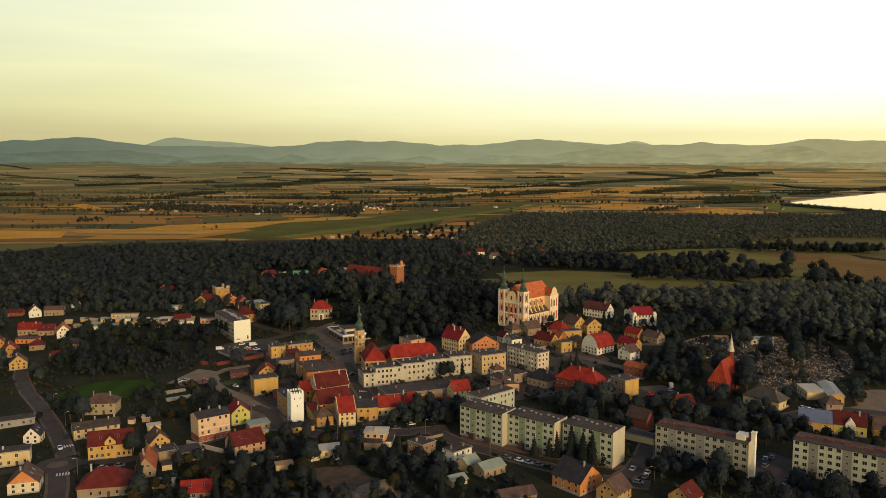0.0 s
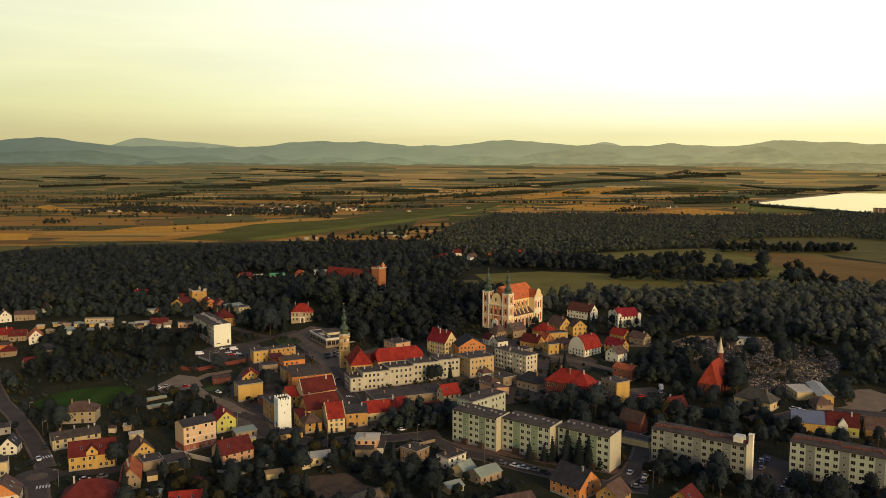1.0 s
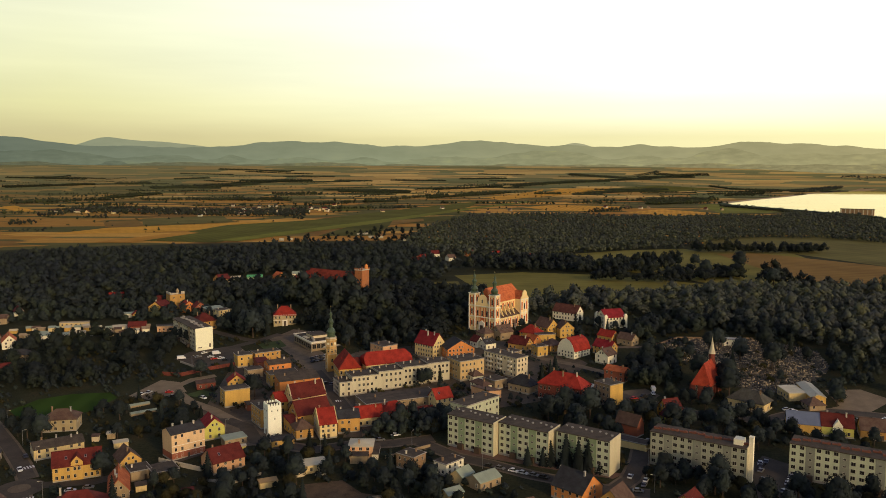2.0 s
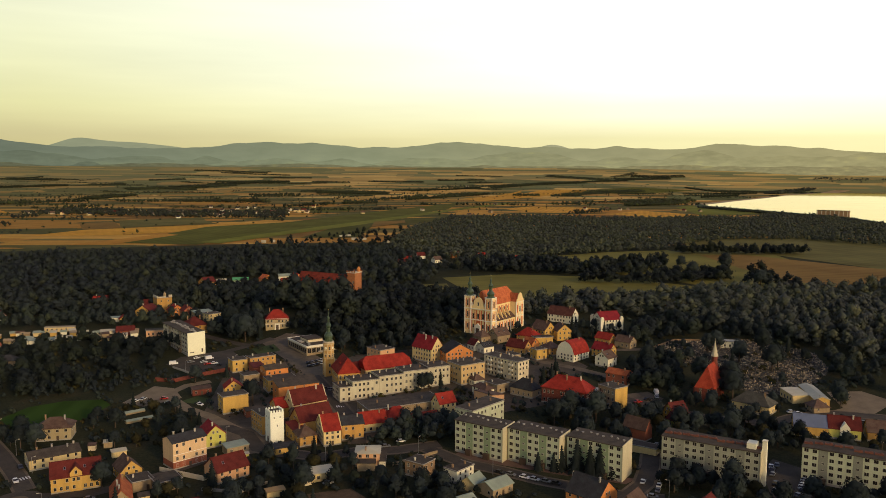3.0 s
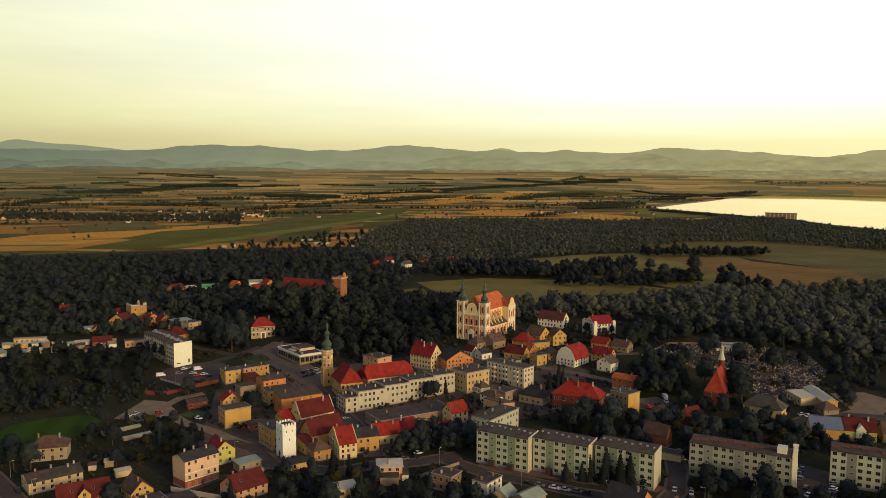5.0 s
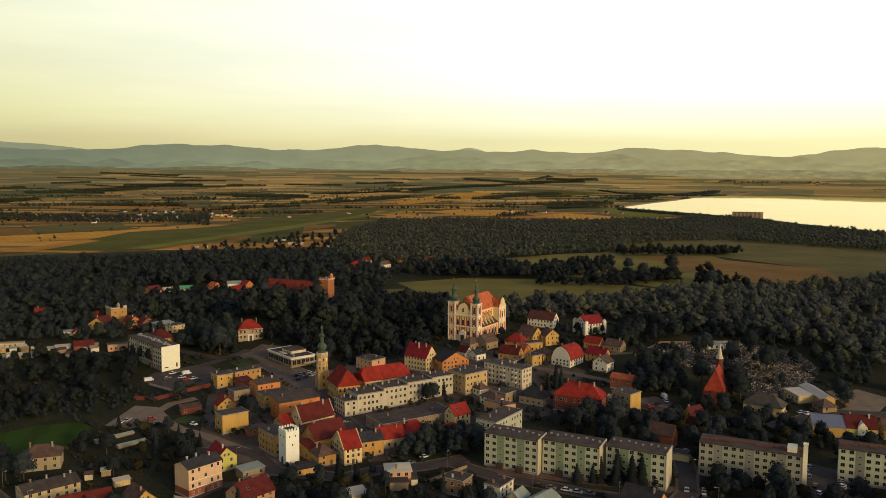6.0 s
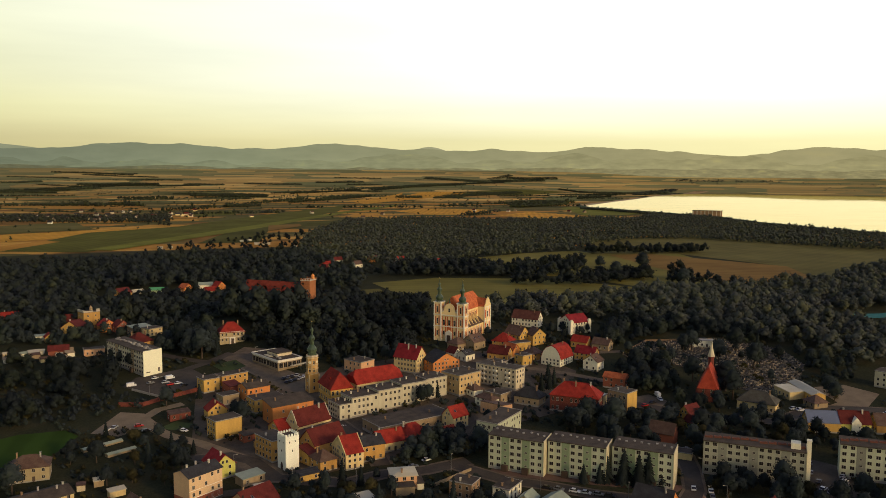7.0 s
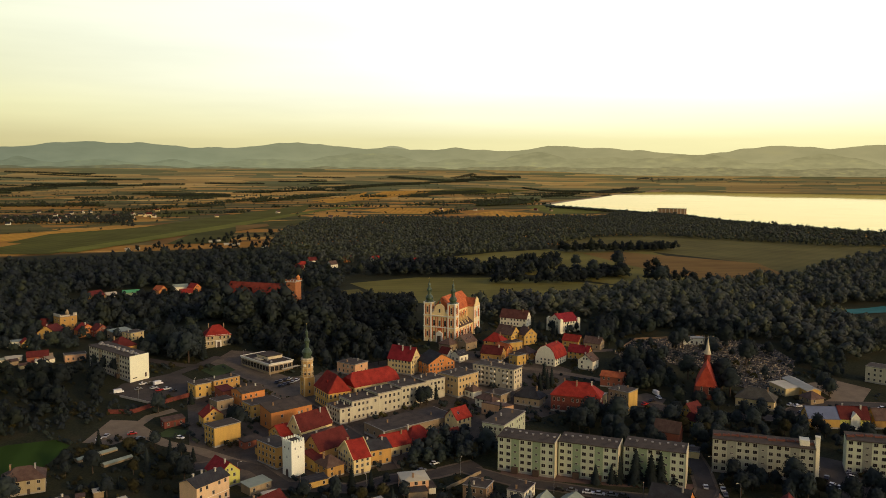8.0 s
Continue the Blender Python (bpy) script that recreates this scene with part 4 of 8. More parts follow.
# hedgerows, copses and avenues out on the plain
hedge_rng = random.Random(3)
AVENUES = [(-839, 1988, -794, 2034, 25), (-777, 1698, -748, 1748, 20), (-789, 1532, -723, 1520, 10), (-708, 1534, -637, 1532, 10), (-1097, 2012, -1081, 2034, 10), (-1063, 2034, -1006, 2058, 8),
           (-514, 2188, -404, 2215, 14), (-389, 2134, -247, 1988, 22), (-723, 1922, -656, 1923, 16), (-266, 2538, -203, 2537, 10), (4, 2301, 81, 2372, 10), (-222, 1882, -172, 1786, 8),
           (-155, 2657, -97, 2646, 8), (842, 2554, 1088, 2722, 40), (514, 2101, 648, 2185, 10), (605, 2635, 749, 2595, 8), (538, 2083, 688, 2267, 10)]
HEDGES = [(-1036, 3126, -968, 3475, 40), (-1183, 2653, -1058, 2871, 16), (-1048, 2870, -952, 2918, 14), (-863, 2894, -470, 2918, 12), (-489, 3499, -304, 3561, 14), (-84, 2736, 0, 2780, 14),
          (-452, 2870, -401, 3019, 14), (-459, 3411, -275, 3439, 12), (-659, 2913, -445, 2831, 12), (-433, 2911, -338, 2810, 12), (-79, 2717, 37, 2776, 16), (150, 3029, 545, 3596, 16), (640, 3475, 755, 3456, 18),
          (793, 3384, 926, 3431, 18), (1397, 3254, 1662, 3457, 10), (332, 3458, 482, 3626, 12), (0, 2914, 250, 3386, 8), (930, 2753, 1145, 2872, 40), (1123, 2821, 1202, 2861, 14)]
COPSES = [(-1690, 3708, -1379, 3937, 30), (-1298, 3985, -1147, 4048, 25), (-1085, 3825, -646, 4109, 45), (-1741, 3159, -1632, 3217, 60), (-218, 3699, 0, 3744, 25), (-753, 4229, -388, 4296, 25), (-1084, 4247, -923, 4330, 20),
          (-1719, 4091, -1600, 4235, 16), (-209, 3718, 107, 3653, 40), (-922, 3947, -752, 3993, 30), (-767, 4090, -395, 4298, 30), (219, 3828, 572, 3971, 16), (400, 4368, 656, 4367, 20), (629, 4050, 1163, 4210, 40),
          (898, 3519, 1357, 3864, 35), (1023, 4474, 1363, 4292, 30), (1378, 4342, 1696, 4337, 30)]
SHORE_WOODS = [(1685, 4111, 1780, 4015, 25), (1788, 4033, 2179, 3966, 60), (1668, 3727, 1815, 3691, 14), (631, 3972, 990, 4192, 25), (143, 3875, 363, 3933, 10), (2145, 3847, 2376, 3729, 25), (2328, 3658, 2570, 3571, 25),
               (2692, 3518, 3116, 3188, 40), (1742, 3805, 1911, 3771, 12), (1172, 4239, 1435, 4300, 30), (1493, 4411, 1784, 4356, 30), (2456, 3993, 2676, 3841, 30)]
def far_size(r):
    """Trees on the rising ground beyond the plain's rim are shrunk to look farther off from the camera."""
    return 1.0 if r < 3300 else max(0.36, 1 - (r - 3300) / 1500 * 0.66)


for kind, bands, label in (("avenue", AVENUES, "row of dark round trees between fields"), ("hedgerow", HEDGES, "line of dark hedgerow trees between fields"),
                           ("copse", COPSES, "dark copse of trees on the far plain"), ("far_wood", SHORE_WOODS, "dark strip of woodland near the reservoir")):
    for i, (ax, ay, bx, by, wide) in enumerate(bands):
        r = math.hypot((ax + bx) / 2, (ay + by) / 2)
        k = far_size(r)
        mx, my = (ax + bx) / 2 + hedge_rng.uniform(-8, 8), (ay + by) / 2 + hedge_rng.uniform(-8, 8)
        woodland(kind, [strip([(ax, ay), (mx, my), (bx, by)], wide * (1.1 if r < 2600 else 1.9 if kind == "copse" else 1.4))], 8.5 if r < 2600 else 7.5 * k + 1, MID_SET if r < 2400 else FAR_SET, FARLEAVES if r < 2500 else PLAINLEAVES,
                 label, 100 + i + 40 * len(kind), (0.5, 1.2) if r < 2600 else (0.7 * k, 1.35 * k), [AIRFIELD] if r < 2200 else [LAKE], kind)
for i in range(84):
    r = 1700 + 2900 * hedge_rng.random() ** 0.7
    a = radians(hedge_rng.uniform(-38, 40))
    x, y = r * math.sin(a), r * math.cos(a)
    if x > 950 and y < x * 1.6 + 700:
        continue
    if inside(np.array([x]), np.array([y]), AIRFIELD)[0] or inside(np.array([x]), np.array([y]), WOOD_B)[0]:
        continue
    t = hedge_rng.choice((0.02, 0.15, -0.12, 0.3, -0.05, 0.1, 1.1))
    k = far_size(r)
    long = hedge_rng.uniform(60, 260) * (0.5 + r / 2600)
    wide = hedge_rng.choice((3, 4, 6, 9, 16)) * (1.0 if r < 3000 else 1.6)
    c, s = math.cos(t) * long / 2, math.sin(t) * long / 2
    woodland("hedgerow", [strip([(x - c, y - s), (x, y + hedge_rng.uniform(-12, 12)), (x + c, y + s)], wide)], 8.0 * k + 1, FAR_SET, PLAINLEAVES,
             "line of dark hedgerow trees between fields", 700 + i, (0.3 * k, 1.1 * k), [AIRFIELD, LAKE], "hedgerow")
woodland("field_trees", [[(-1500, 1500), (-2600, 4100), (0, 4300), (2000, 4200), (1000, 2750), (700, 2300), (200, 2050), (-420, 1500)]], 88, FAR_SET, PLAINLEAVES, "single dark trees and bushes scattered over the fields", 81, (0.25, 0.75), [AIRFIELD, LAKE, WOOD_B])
woodland("village_trees", [[(330, 3990), (420, 4110), (640, 4100), (560, 3960)], [(860, 2740), (930, 2960), (1060, 2940), (1090, 2740), (960, 2640)]], 15, FAR_SET, PLAINLEAVES, "dark trees round far hamlets on the plain", 82, (0.45, 0.95), [LAKE])
woodland("park_trees", [strip([(-96, 650), (-66, 630), (-38, 610), (-12, 606)], 24)], 8.5, NEAR_SET, LEAVES, "tall dark trees hiding the castle walls", 6, (1.25, 1.55), [CASTLE_CLEAR])
woodland("park_trees", [[(-52, 604), (-20, 598), (-14, 616), (-44, 624)]], 8.5, NEAR_SET, LEAVES, "tall dark trees at the foot of the castle tower", 18, (1.3, 1.6))
woodland("park_trees", [[(-225, 812), (-150, 846), (-95, 838), (-60, 800), (-90, 790), (-215, 785)]], 9.5, NEAR_SET, LEAVES, "dark trees below the outlying houses", 12, (0.7, 1.0))
woodland("park_trees", [[(-83, 584), (-84, 612), (-66, 614), (-60, 584)]], 7.5, NEAR_SET, LEAVES, "dark trees beside the palace", 9, (0.6, 0.85))
for i in range(26):
    r, a = hedge_rng.uniform(3750, 4840), radians(hedge_rng.uniform(-36, 34))
    x, y, long = r * math.sin(a), r * math.cos(a), hedge_rng.uniform(150, 420)
    woodland("far_wood", [strip([(x - long / 2, y + hedge_rng.uniform(-40, 40)), (x, y), (x + long / 2, y + hedge_rng.uniform(-40, 40))], hedge_rng.uniform(12, 40))], 8 * far_size(r) + 1, FAR_SET, PLAINLEAVES,
             "dark strip of distant woodland below the hills", 300 + i, (0.6 * far_size(r), 1.15 * far_size(r)), [LAKE])
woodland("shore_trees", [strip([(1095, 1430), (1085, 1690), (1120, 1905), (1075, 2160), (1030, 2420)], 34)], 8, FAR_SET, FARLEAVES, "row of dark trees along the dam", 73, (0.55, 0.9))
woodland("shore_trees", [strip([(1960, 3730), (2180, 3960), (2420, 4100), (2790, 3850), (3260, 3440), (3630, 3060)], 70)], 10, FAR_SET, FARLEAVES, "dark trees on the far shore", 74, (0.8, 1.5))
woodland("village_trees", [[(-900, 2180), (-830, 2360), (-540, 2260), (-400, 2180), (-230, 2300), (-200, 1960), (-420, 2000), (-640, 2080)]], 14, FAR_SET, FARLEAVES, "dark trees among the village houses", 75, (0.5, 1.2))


# ---- windows, doors, chimneys ----
SHARED = {}
FOOT = []
MIDWAY = (-57, 30)
win_rng = random.Random(21)


def window_meshes(w, h, frame_mat):
    key = (round(w, 2), round(h, 2), frame_mat.name)
    if key not in SHARED:
        g, t, o = Geo(), 0.06, 0.07
        g.box(-w / 2 - t, w / 2 + t, -o, 0.02, h, h + t).box(-w / 2 - t - 0.05, w / 2 + t + 0.05, -o - 0.1, 0.02, -t, 0)
        g.box(-w / 2 - t, -w / 2, -o, 0.02, 0, h).box(w / 2, w / 2 + t, -o, 0.02, 0, h)
        g.box(-0.022, 0.022, -o + 0.01, 0.02, 0, h)
        p = Geo().box(-w / 2, w / 2, -0.03, 0.01, 0, h)
        SHARED[key] = (g.mesh("window", frame_mat), p.mesh("pane", GLASS))
    return SHARED[key]


def window(parent, face, along, z, w=0.95, h=1.35, frame_mat=None):
    """face: (local matrix of a wall face whose -y looks outwards)."""
    fr, pn = window_meshes(w, h, frame_mat or FRAME)
    ob = part("window", fr, None, parent, at=face @ Matrix.Translation((along, 0, z)))
    part("pane", pn, None, ob)
    return ob


def faces(w, d):
    """Local frames of the four walls, outward -y, origin at the middle of the wall's foot, with the wall's length."""
    return {"-y": (Matrix.Translation((0, -d / 2, 0)), w), "+y": (pose(0, d / 2, 0, 0, 0, 180), w),
            "-x": (pose(-w / 2, 0, 0, 0, 0, -90), d), "+x": (pose(w / 2, 0, 0, 0, 0, 90), d)}


def outward(f, ob):
    """Does this wall face the camera's path? Other walls get no windows."""
    m = ob.matrix_world @ f
    out = m.to_3x3() @ Vector((0, -1, 0))
    to = Vector((MIDWAY[0], MIDWAY[1], 0)) - m.translation
    to.z = 0
    return out.dot(to.normalized()) > -0.22


def door(parent, f, along, w=1.1, h=2.1):
    part("door", Geo().box(-w / 2, w / 2, -0.06, 0.02, 0, h), DOORWOOD, parent, at=f @ Matrix.Translation((along, 0, 0)))


def chimney(parent, x, y, z0, z1, mat=None, s=0.6):
    g = Geo().box(-s / 2, s / 2, -s / 2, s / 2, z0, z1).box(-s / 2 - 0.1, s / 2 + 0.1, -s / 2 - 0.1, s / 2 + 0.1, z1, z1 + 0.15)
    ob = part("chimney", g, mat or BRICK, parent, at=Matrix.Translation((x, y, 0)))
    return ob


def hip_roof(w, d, h, rh, o=0.5, inset=None, t=0.25):
    i = min(d / 2, w / 2 - 0.3) if inset is None else inset
    a, b = w / 2 + o, d / 2 + o
    drop = o * rh / (d / 2)
    z = h - drop
    return Geo().add([(-a, -b, z), (a, -b, z), (a, b, z), (-a, b, z), (-a, -b, z - t), (a, -b, z - t), (a, b, z - t), (-a, b, z - t), (-w / 2 + i, 0, h + rh), (w / 2 - i, 0, h + rh)],
                     [(0, 1, 9, 8), (1, 2, 9), (2, 3, 8, 9), (3, 0, 8), (4, 5, 1, 0), (5, 6, 2, 1), (6, 7, 3, 2), (7, 4, 0, 3), (7, 6, 5, 4)])


def gable_roof(w, d, h, rh, o=0.4, t=0.22):
    b = d / 2 + o
    z = h - o * rh / (d / 2)
    return Geo().along_x([(-b, z - t), (0, h + rh - t), (b, z - t), (b, z), (0, h + rh), (-b, z)], -w / 2 - o, w / 2 + o)


def house(x, y, w, d, h, rz, wall, roof, kind="gable", ridge="w", rh=None, floors=2, label="", name="house", win=(0.95, 1.35), gap=2.8, chim=1, attic=True, z=None, category="house", deep=2.5, frame_mat=None, group="", lights=True, blind=()):
    """A building: ridge along its width w or depth d. h: height of the eaves."""
    if ridge == "d":
        rz, w, d = rz + 90, d, w
    ob = base(name, x, y, rz, z=z, label=label, category=category, group=group)
    FOOT.append((x, y, w, d, rz))
    rh = (d / 2 * 0.85 if kind == "gable" else d / 2 * 0.7) if rh is None else rh
    if kind == "gable":
        part("wall", Geo().along_x([(-d / 2, -deep), (d / 2, -deep), (d / 2, h), (0, h + rh - 0.1), (-d / 2, h)], -w / 2, w / 2), wall, ob)
        part("roof", gable_roof(w, d, h, rh), roof, ob)
    elif kind == "hip":
        part("wall", Geo().box(-w / 2, w / 2, -d / 2, d / 2, -deep, h), wall, ob)
        part("roof", hip_roof(w, d, h, rh), roof, ob)
    elif kind == "halfhip":
        part("wall", Geo().along_x([(-d / 2, -deep), (d / 2, -deep), (d / 2, h), (d * 0.22, h + rh * 0.55), (-d * 0.22, h + rh * 0.55), (-d / 2, h)], -w / 2, w / 2), wall, ob)
        g = Geo()
        a, b2, o = w / 2 + 0.4, d / 2 + 0.4, 0.4 * rh / (d / 2)
        i = d * 0.22
        g.add([(-a, -b2, h - o), (a, -b2, h - o), (a, b2, h - o), (-a, b2, h - o), (-a, -i, h + rh * 0.56), (-a, i, h + rh * 0.56), (a, -i, h + rh * 0.56), (a, i, h + rh * 0.56), (-a + i, 0, h + rh), (a - i, 0, h + rh)],
              [(0, 1, 6, 9, 8, 4), (2, 3, 5, 8, 9, 7), (4, 8, 5), (6, 7, 9), (3, 2, 1, 0), (0, 4, 5, 3), (1, 2, 7, 6)])
        part("roof", g, roof, ob)
    elif kind == "gambrel":
        part("wall", Geo().along_x([(-d / 2, -deep), (d / 2, -deep), (d / 2, h), (d * 0.40, h + rh * 0.48), (d * 0.24, h + rh * 0.80), (0, h + rh * 0.98), (-d * 0.24, h + rh * 0.80), (-d * 0.40, h + rh * 0.48), (-d / 2, h)], -w / 2, w / 2), wall, ob)
        under = [(-d / 2 - 0.4, h - 0.3), (-d * 0.40 - 0.02, h + rh * 0.49), (-d * 0.24, h + rh * 0.81), (0, h + rh * 0.99), (d * 0.24, h + rh * 0.81), (d * 0.40 + 0.02, h + rh * 0.49), (d / 2 + 0.4, h - 0.3)]
        part("roof", Geo().along_x(under + [(y * 1.02, z + 0.28) for y, z in under[::-1]], -w / 2 + 0.15, w / 2 + 0.3), roof, ob)
    elif kind == "flat":
        part("wall", Geo().box(-w / 2, w / 2, -d / 2, d / 2, -deep, h), wall, ob)
        part("roof", Geo().box(-w / 2 - 0.25, w / 2 + 0.25, -d / 2 - 0.25, d / 2 + 0.25, h, h + 0.3), roof, ob)
        part("kerb", Geo().box(-w / 2 - 0.3, w / 2 + 0.3, -d / 2 - 0.3, -d / 2 - 0.1, h + 0.1, h + 0.45).box(-w / 2 - 0.3, -w / 2 - 0.1, -d / 2, d / 2, h + 0.1, h + 0.45).box(w / 2 + 0.1, w / 2 + 0.3, -d / 2, d / 2, h + 0.1, h + 0.4), CONCRETE, ob)
    elif kind == "shed":
        part("wall", Geo().along_x([(-d / 2, -deep), (d / 2, -deep), (d / 2, h + rh), (-d / 2, h)], -w / 2, w / 2), wall, ob)
        part("roof", Geo().along_x([(-d / 2 - 0.3, h + 0.02), (d / 2 + 0.3, h + rh + 0.02), (d / 2 + 0.3, h + rh + 0.25), (-d / 2 - 0.3, h + 0.25)], -w / 2 - 0.3, w / 2 + 0.3), roof, ob)
    if y < 520 and kind in ("gable", "hip", "flat") and h > 4:
        part("plinth", Geo().box(-w / 2 - 0.05, w / 2 + 0.05, -d / 2 - 0.05, d / 2 + 0.05, -deep, 0.55), CONCRETE, ob)
    if kind == "gable" and rh > 2 and y < 620:
        part("ridge_cap", Geo().along_x([(-0.22, h + rh - 0.02), (0.22, h + rh - 0.02), (0, h + rh + 0.16)], -w / 2 - 0.42, w / 2 + 0.42), roof, ob)
        if win_rng.random() < 0.45 and w > 7:
            pitch = math.degrees(math.atan2(rh, d / 2))
            for k in range(win_rng.choice((1, 2))):
                skylight(ob, (-0.22 + 0.4 * k) * w, -d * 0.25, h + rh * 0.5 + 0.02, pitch)
    top = h + (rh if kind != "flat" else 0.3)
    for i in range(chim):
        u = (-0.3, 0.28, 0.0, 0.42)[i % 4]
        v = (0.08, -0.1, 0.16, 0.05)[i % 4]
        hz = h + 0.2 if kind == "flat" else h + rh * (1 - 2 * abs(v)) - 0.4
        chimney(ob, u * w, v * d, hz - 0.6, max(hz, top - 0.5) + 1.3, win_rng.choice((BROWNBRICK, CONCRETE, STONE)))
    if lights and floors:
        step = (h - 0.3) / floors
        first = True
        for key, (f, length) in faces(w, d).items():
            if key in blind or not outward(f, ob):
                continue
            n = max(1, int((length - 0.8) / gap))
            for r in range(floors):
                for k in range(n):
                    if win_rng.random() < 0.14:
                        continue
                    a = (k - (n - 1) / 2) * (length - 0.8) / n
                    if first and r == 0 and k == n // 2 and key == "-y":
                        door(ob, f, a)
                        first = False
                        continue
                    window(ob, f, a, step * r + min(1.0, step * 0.36), win[0], min(win[1], step * 0.55), frame_mat)
            if attic and kind == "gable" and key in ("-x", "+x") and rh > 2.2:
                for a in ((-0.9, 0.9) if d > 7 else (0,)):
                    window(ob, f, a, h + 0.35, 0.8, 1.05, frame_mat)
    return ob


def skylight(parent, x, y, z, pitch):
    """A small roof window lying in the slope."""
    ob = part("skylight", Geo().box(-0.45, 0.45, -0.65, 0.65, 0.0, 0.14), METAL, parent, at=pose(x, y, z, pitch))
    part("pane", Geo().box(-0.36, 0.36, -0.56, 0.56, 0.14, 0.16), GLASS, ob)


def gable_coping(parent, w, d, h, rh, mat):
    """Raised gable ends with a pale coping, standing proud of the roof."""
    for x in (-w / 2 - 0.5, w / 2 + 0.1):
        b = d / 2 + 0.35
        z = h - 0.35 * rh / (d / 2)
        part("gable_coping", Geo().along_x([(-b, z - 0.4), (0, h + rh - 0.4), (b, z - 0.4), (b, z + 0.3), (b - 0.5, z + 0.5), (0.4, h + rh + 0.22), (0, h + rh + 0.4), (-0.4, h + rh + 0.22), (-b + 0.5, z + 0.5), (-b, z + 0.3)], x, x + 0.3), mat, parent)


# ---- five-storey blocks of flats ----
def flats(x, y, length, depth, h, rz, cols, stairs, label, vents=8, main=None, stair_mat=None, gable_mat=None, clutter=False, blank=None):
    """A slab whose long front (local -x) carries the windows in cols bays; stairs: bays that are stairwells."""
    ob = base("apartment_block", x, y, rz, label=label, category="apartment block", group="apartment blocks")
    FOOT.append((x, y, depth, length, rz))
    w, d = depth, length
    part("wall", Geo().box(-w / 2, w / 2, -d / 2, d / 2, -3, h), main or PALEGREEN, ob)
    part("plinth", Geo().box(-w / 2 - 0.05, w / 2 + 0.05, -d / 2 - 0.05, d / 2 + 0.05, -3, 0.7), CONCRETE, ob)
    part("roof", Geo().along_y([(-w / 2 - 0.5, h - 0.1), (w / 2 + 0.5, h + 0.5), (w / 2 + 0.5, h + 0.8), (-w / 2 - 0.5, h + 0.25)], -d / 2 - 0.15, d / 2 + 0.15), BITUMEN, ob)
    part("gable_wall", Geo().along_y([(-w / 2 - 0.2, -3), (w / 2 + 0.1, -3), (w / 2 + 0.1, h + 1.0), (-w / 2 - 0.2, h + 0.5)], -d / 2 - 0.28, -d / 2 - 0.003), gable_mat or FLATGABLE, ob)
    f, L = faces(w, d)["-x"]
    bay = L / cols
    rows = 5
    st = h / rows
    for c in range(cols):
        a = (c - (cols - 1) / 2) * bay
        if c in stairs:
            part("stair_panel", Geo().box(-bay * 0.55, bay * 0.55, -0.09, 0.02, 0.2, h - 0.1), stair_mat or SAGE, ob, at=f @ Matrix.Translation((a, 0, 0)))
            part("entrance", Geo().box(-1.3, 1.3, -1.6, 0.02, -0.2, 2.3), DOORWOOD, ob, "dark entrance porch", at=f @ Matrix.Translation((a, 0, 0)))
            for r in range(1, rows):
                window(ob, f @ Matrix.Translation((0, -0.1, 0)), a, st * r - 0.2, 0.9, 0.7)
        else:
            for r in range(rows):
                window(ob, f, a, st * r + 1.0, min(1.5, bay * 0.55), 1.35)
    for i in range(vents):
        u = (i + 0.5) / vents
        yy = -d / 2 + d * u
        if clutter:
            g = Geo().box(-0.6, 0.6, -1.5, 1.5, 0, 0.8).box(-0.4, 0.4, -1.2, -0.4, 0.8, 1.1)
            part("roof_vent", g, CONCRETE if blank else VENTBRICK, ob, at=Matrix.Translation((win_rng.uniform(-1.0, 1.8), yy, h + 0.3)))
        else:
            g = Geo().box(-0.35, 0.35, -0.35, 0.35, 0, 0.7).box(-0.45, 0.45, -0.45, 0.45, 0.7, 0.8)
            part("roof_vent", g, CONCRETE, ob, at=Matrix.Translation((0.6 + (i % 3) * 0.8, yy, h + 0.3)))
    if blank:
        part("facade_panel", Geo().box(-w / 2 - 0.3, w / 2 + 0.2, -d / 2 - 0.5, -d / 2 - 0.3, 0.4, h + 0.7), blank, ob, "large plain cream painted gable wall")
    return ob


VENTBRICK = rough_mat("vent_brick", (0.17, 0.065, 0.04), 1.2, 0.7, 1.3)
FLATGABLE = plaster("flat_gable_cream", (0.50, 0.44, 0.28), 0.25)
FLAT = "pale green and white five-storey apartment block with sage stairwell bands"
flats(20.1, 353.4, 23.6, 10, 14, 50, 8, (2, 5), FLAT)
flats(41.1, 340.4, 23.6, 10, 14, 50, 8, (2, 5), FLAT)
flats(63.1, 327.4, 23.6, 10, 14, 50, 8, (2, 5), FLAT)
GRAYFLAT = plaster("grey_green_plaster", (0.36, 0.36, 0.26), 0.25)
GRAYSTAIR = plaster("grey_stair_plaster", (0.25, 0.25, 0.19), 0.3)
f2 = flats(106.8, 318.3, 38, 9, 13.6, 52, 13, (2, 6, 10), "grey-green five-storey apartment block with brick roof vents", 11, GRAYFLAT, GRAYSTAIR, FLATGABLE, True)
part("flue_tower", Geo().box(-1.0, 1.0, -0.8, 0.8, -2, 17.5).box(-1.15, 1.15, -0.95, 0.95, 17.5, 17.9), WHITE, f2, "tall white rendered chimney stack", at=Matrix.Translation((-1.0, -20.0, 0)))
part("stair_head", Geo().box(-2.5, 2.0, -17, -13.5, 13.6, 16.2), WHITE, f2)
flats(157.5, 297.5, 42, 9, 13.6, 52, 14, (2, 6, 10), "grey-green five-storey apartment block with brick roof vents", 12, PALEGREEN, GRAYSTAIR, FLATGABLE, True)
BILLWHITE = plaster("cream_painted_gable", (0.85, 0.82, 0.58), 0.04)
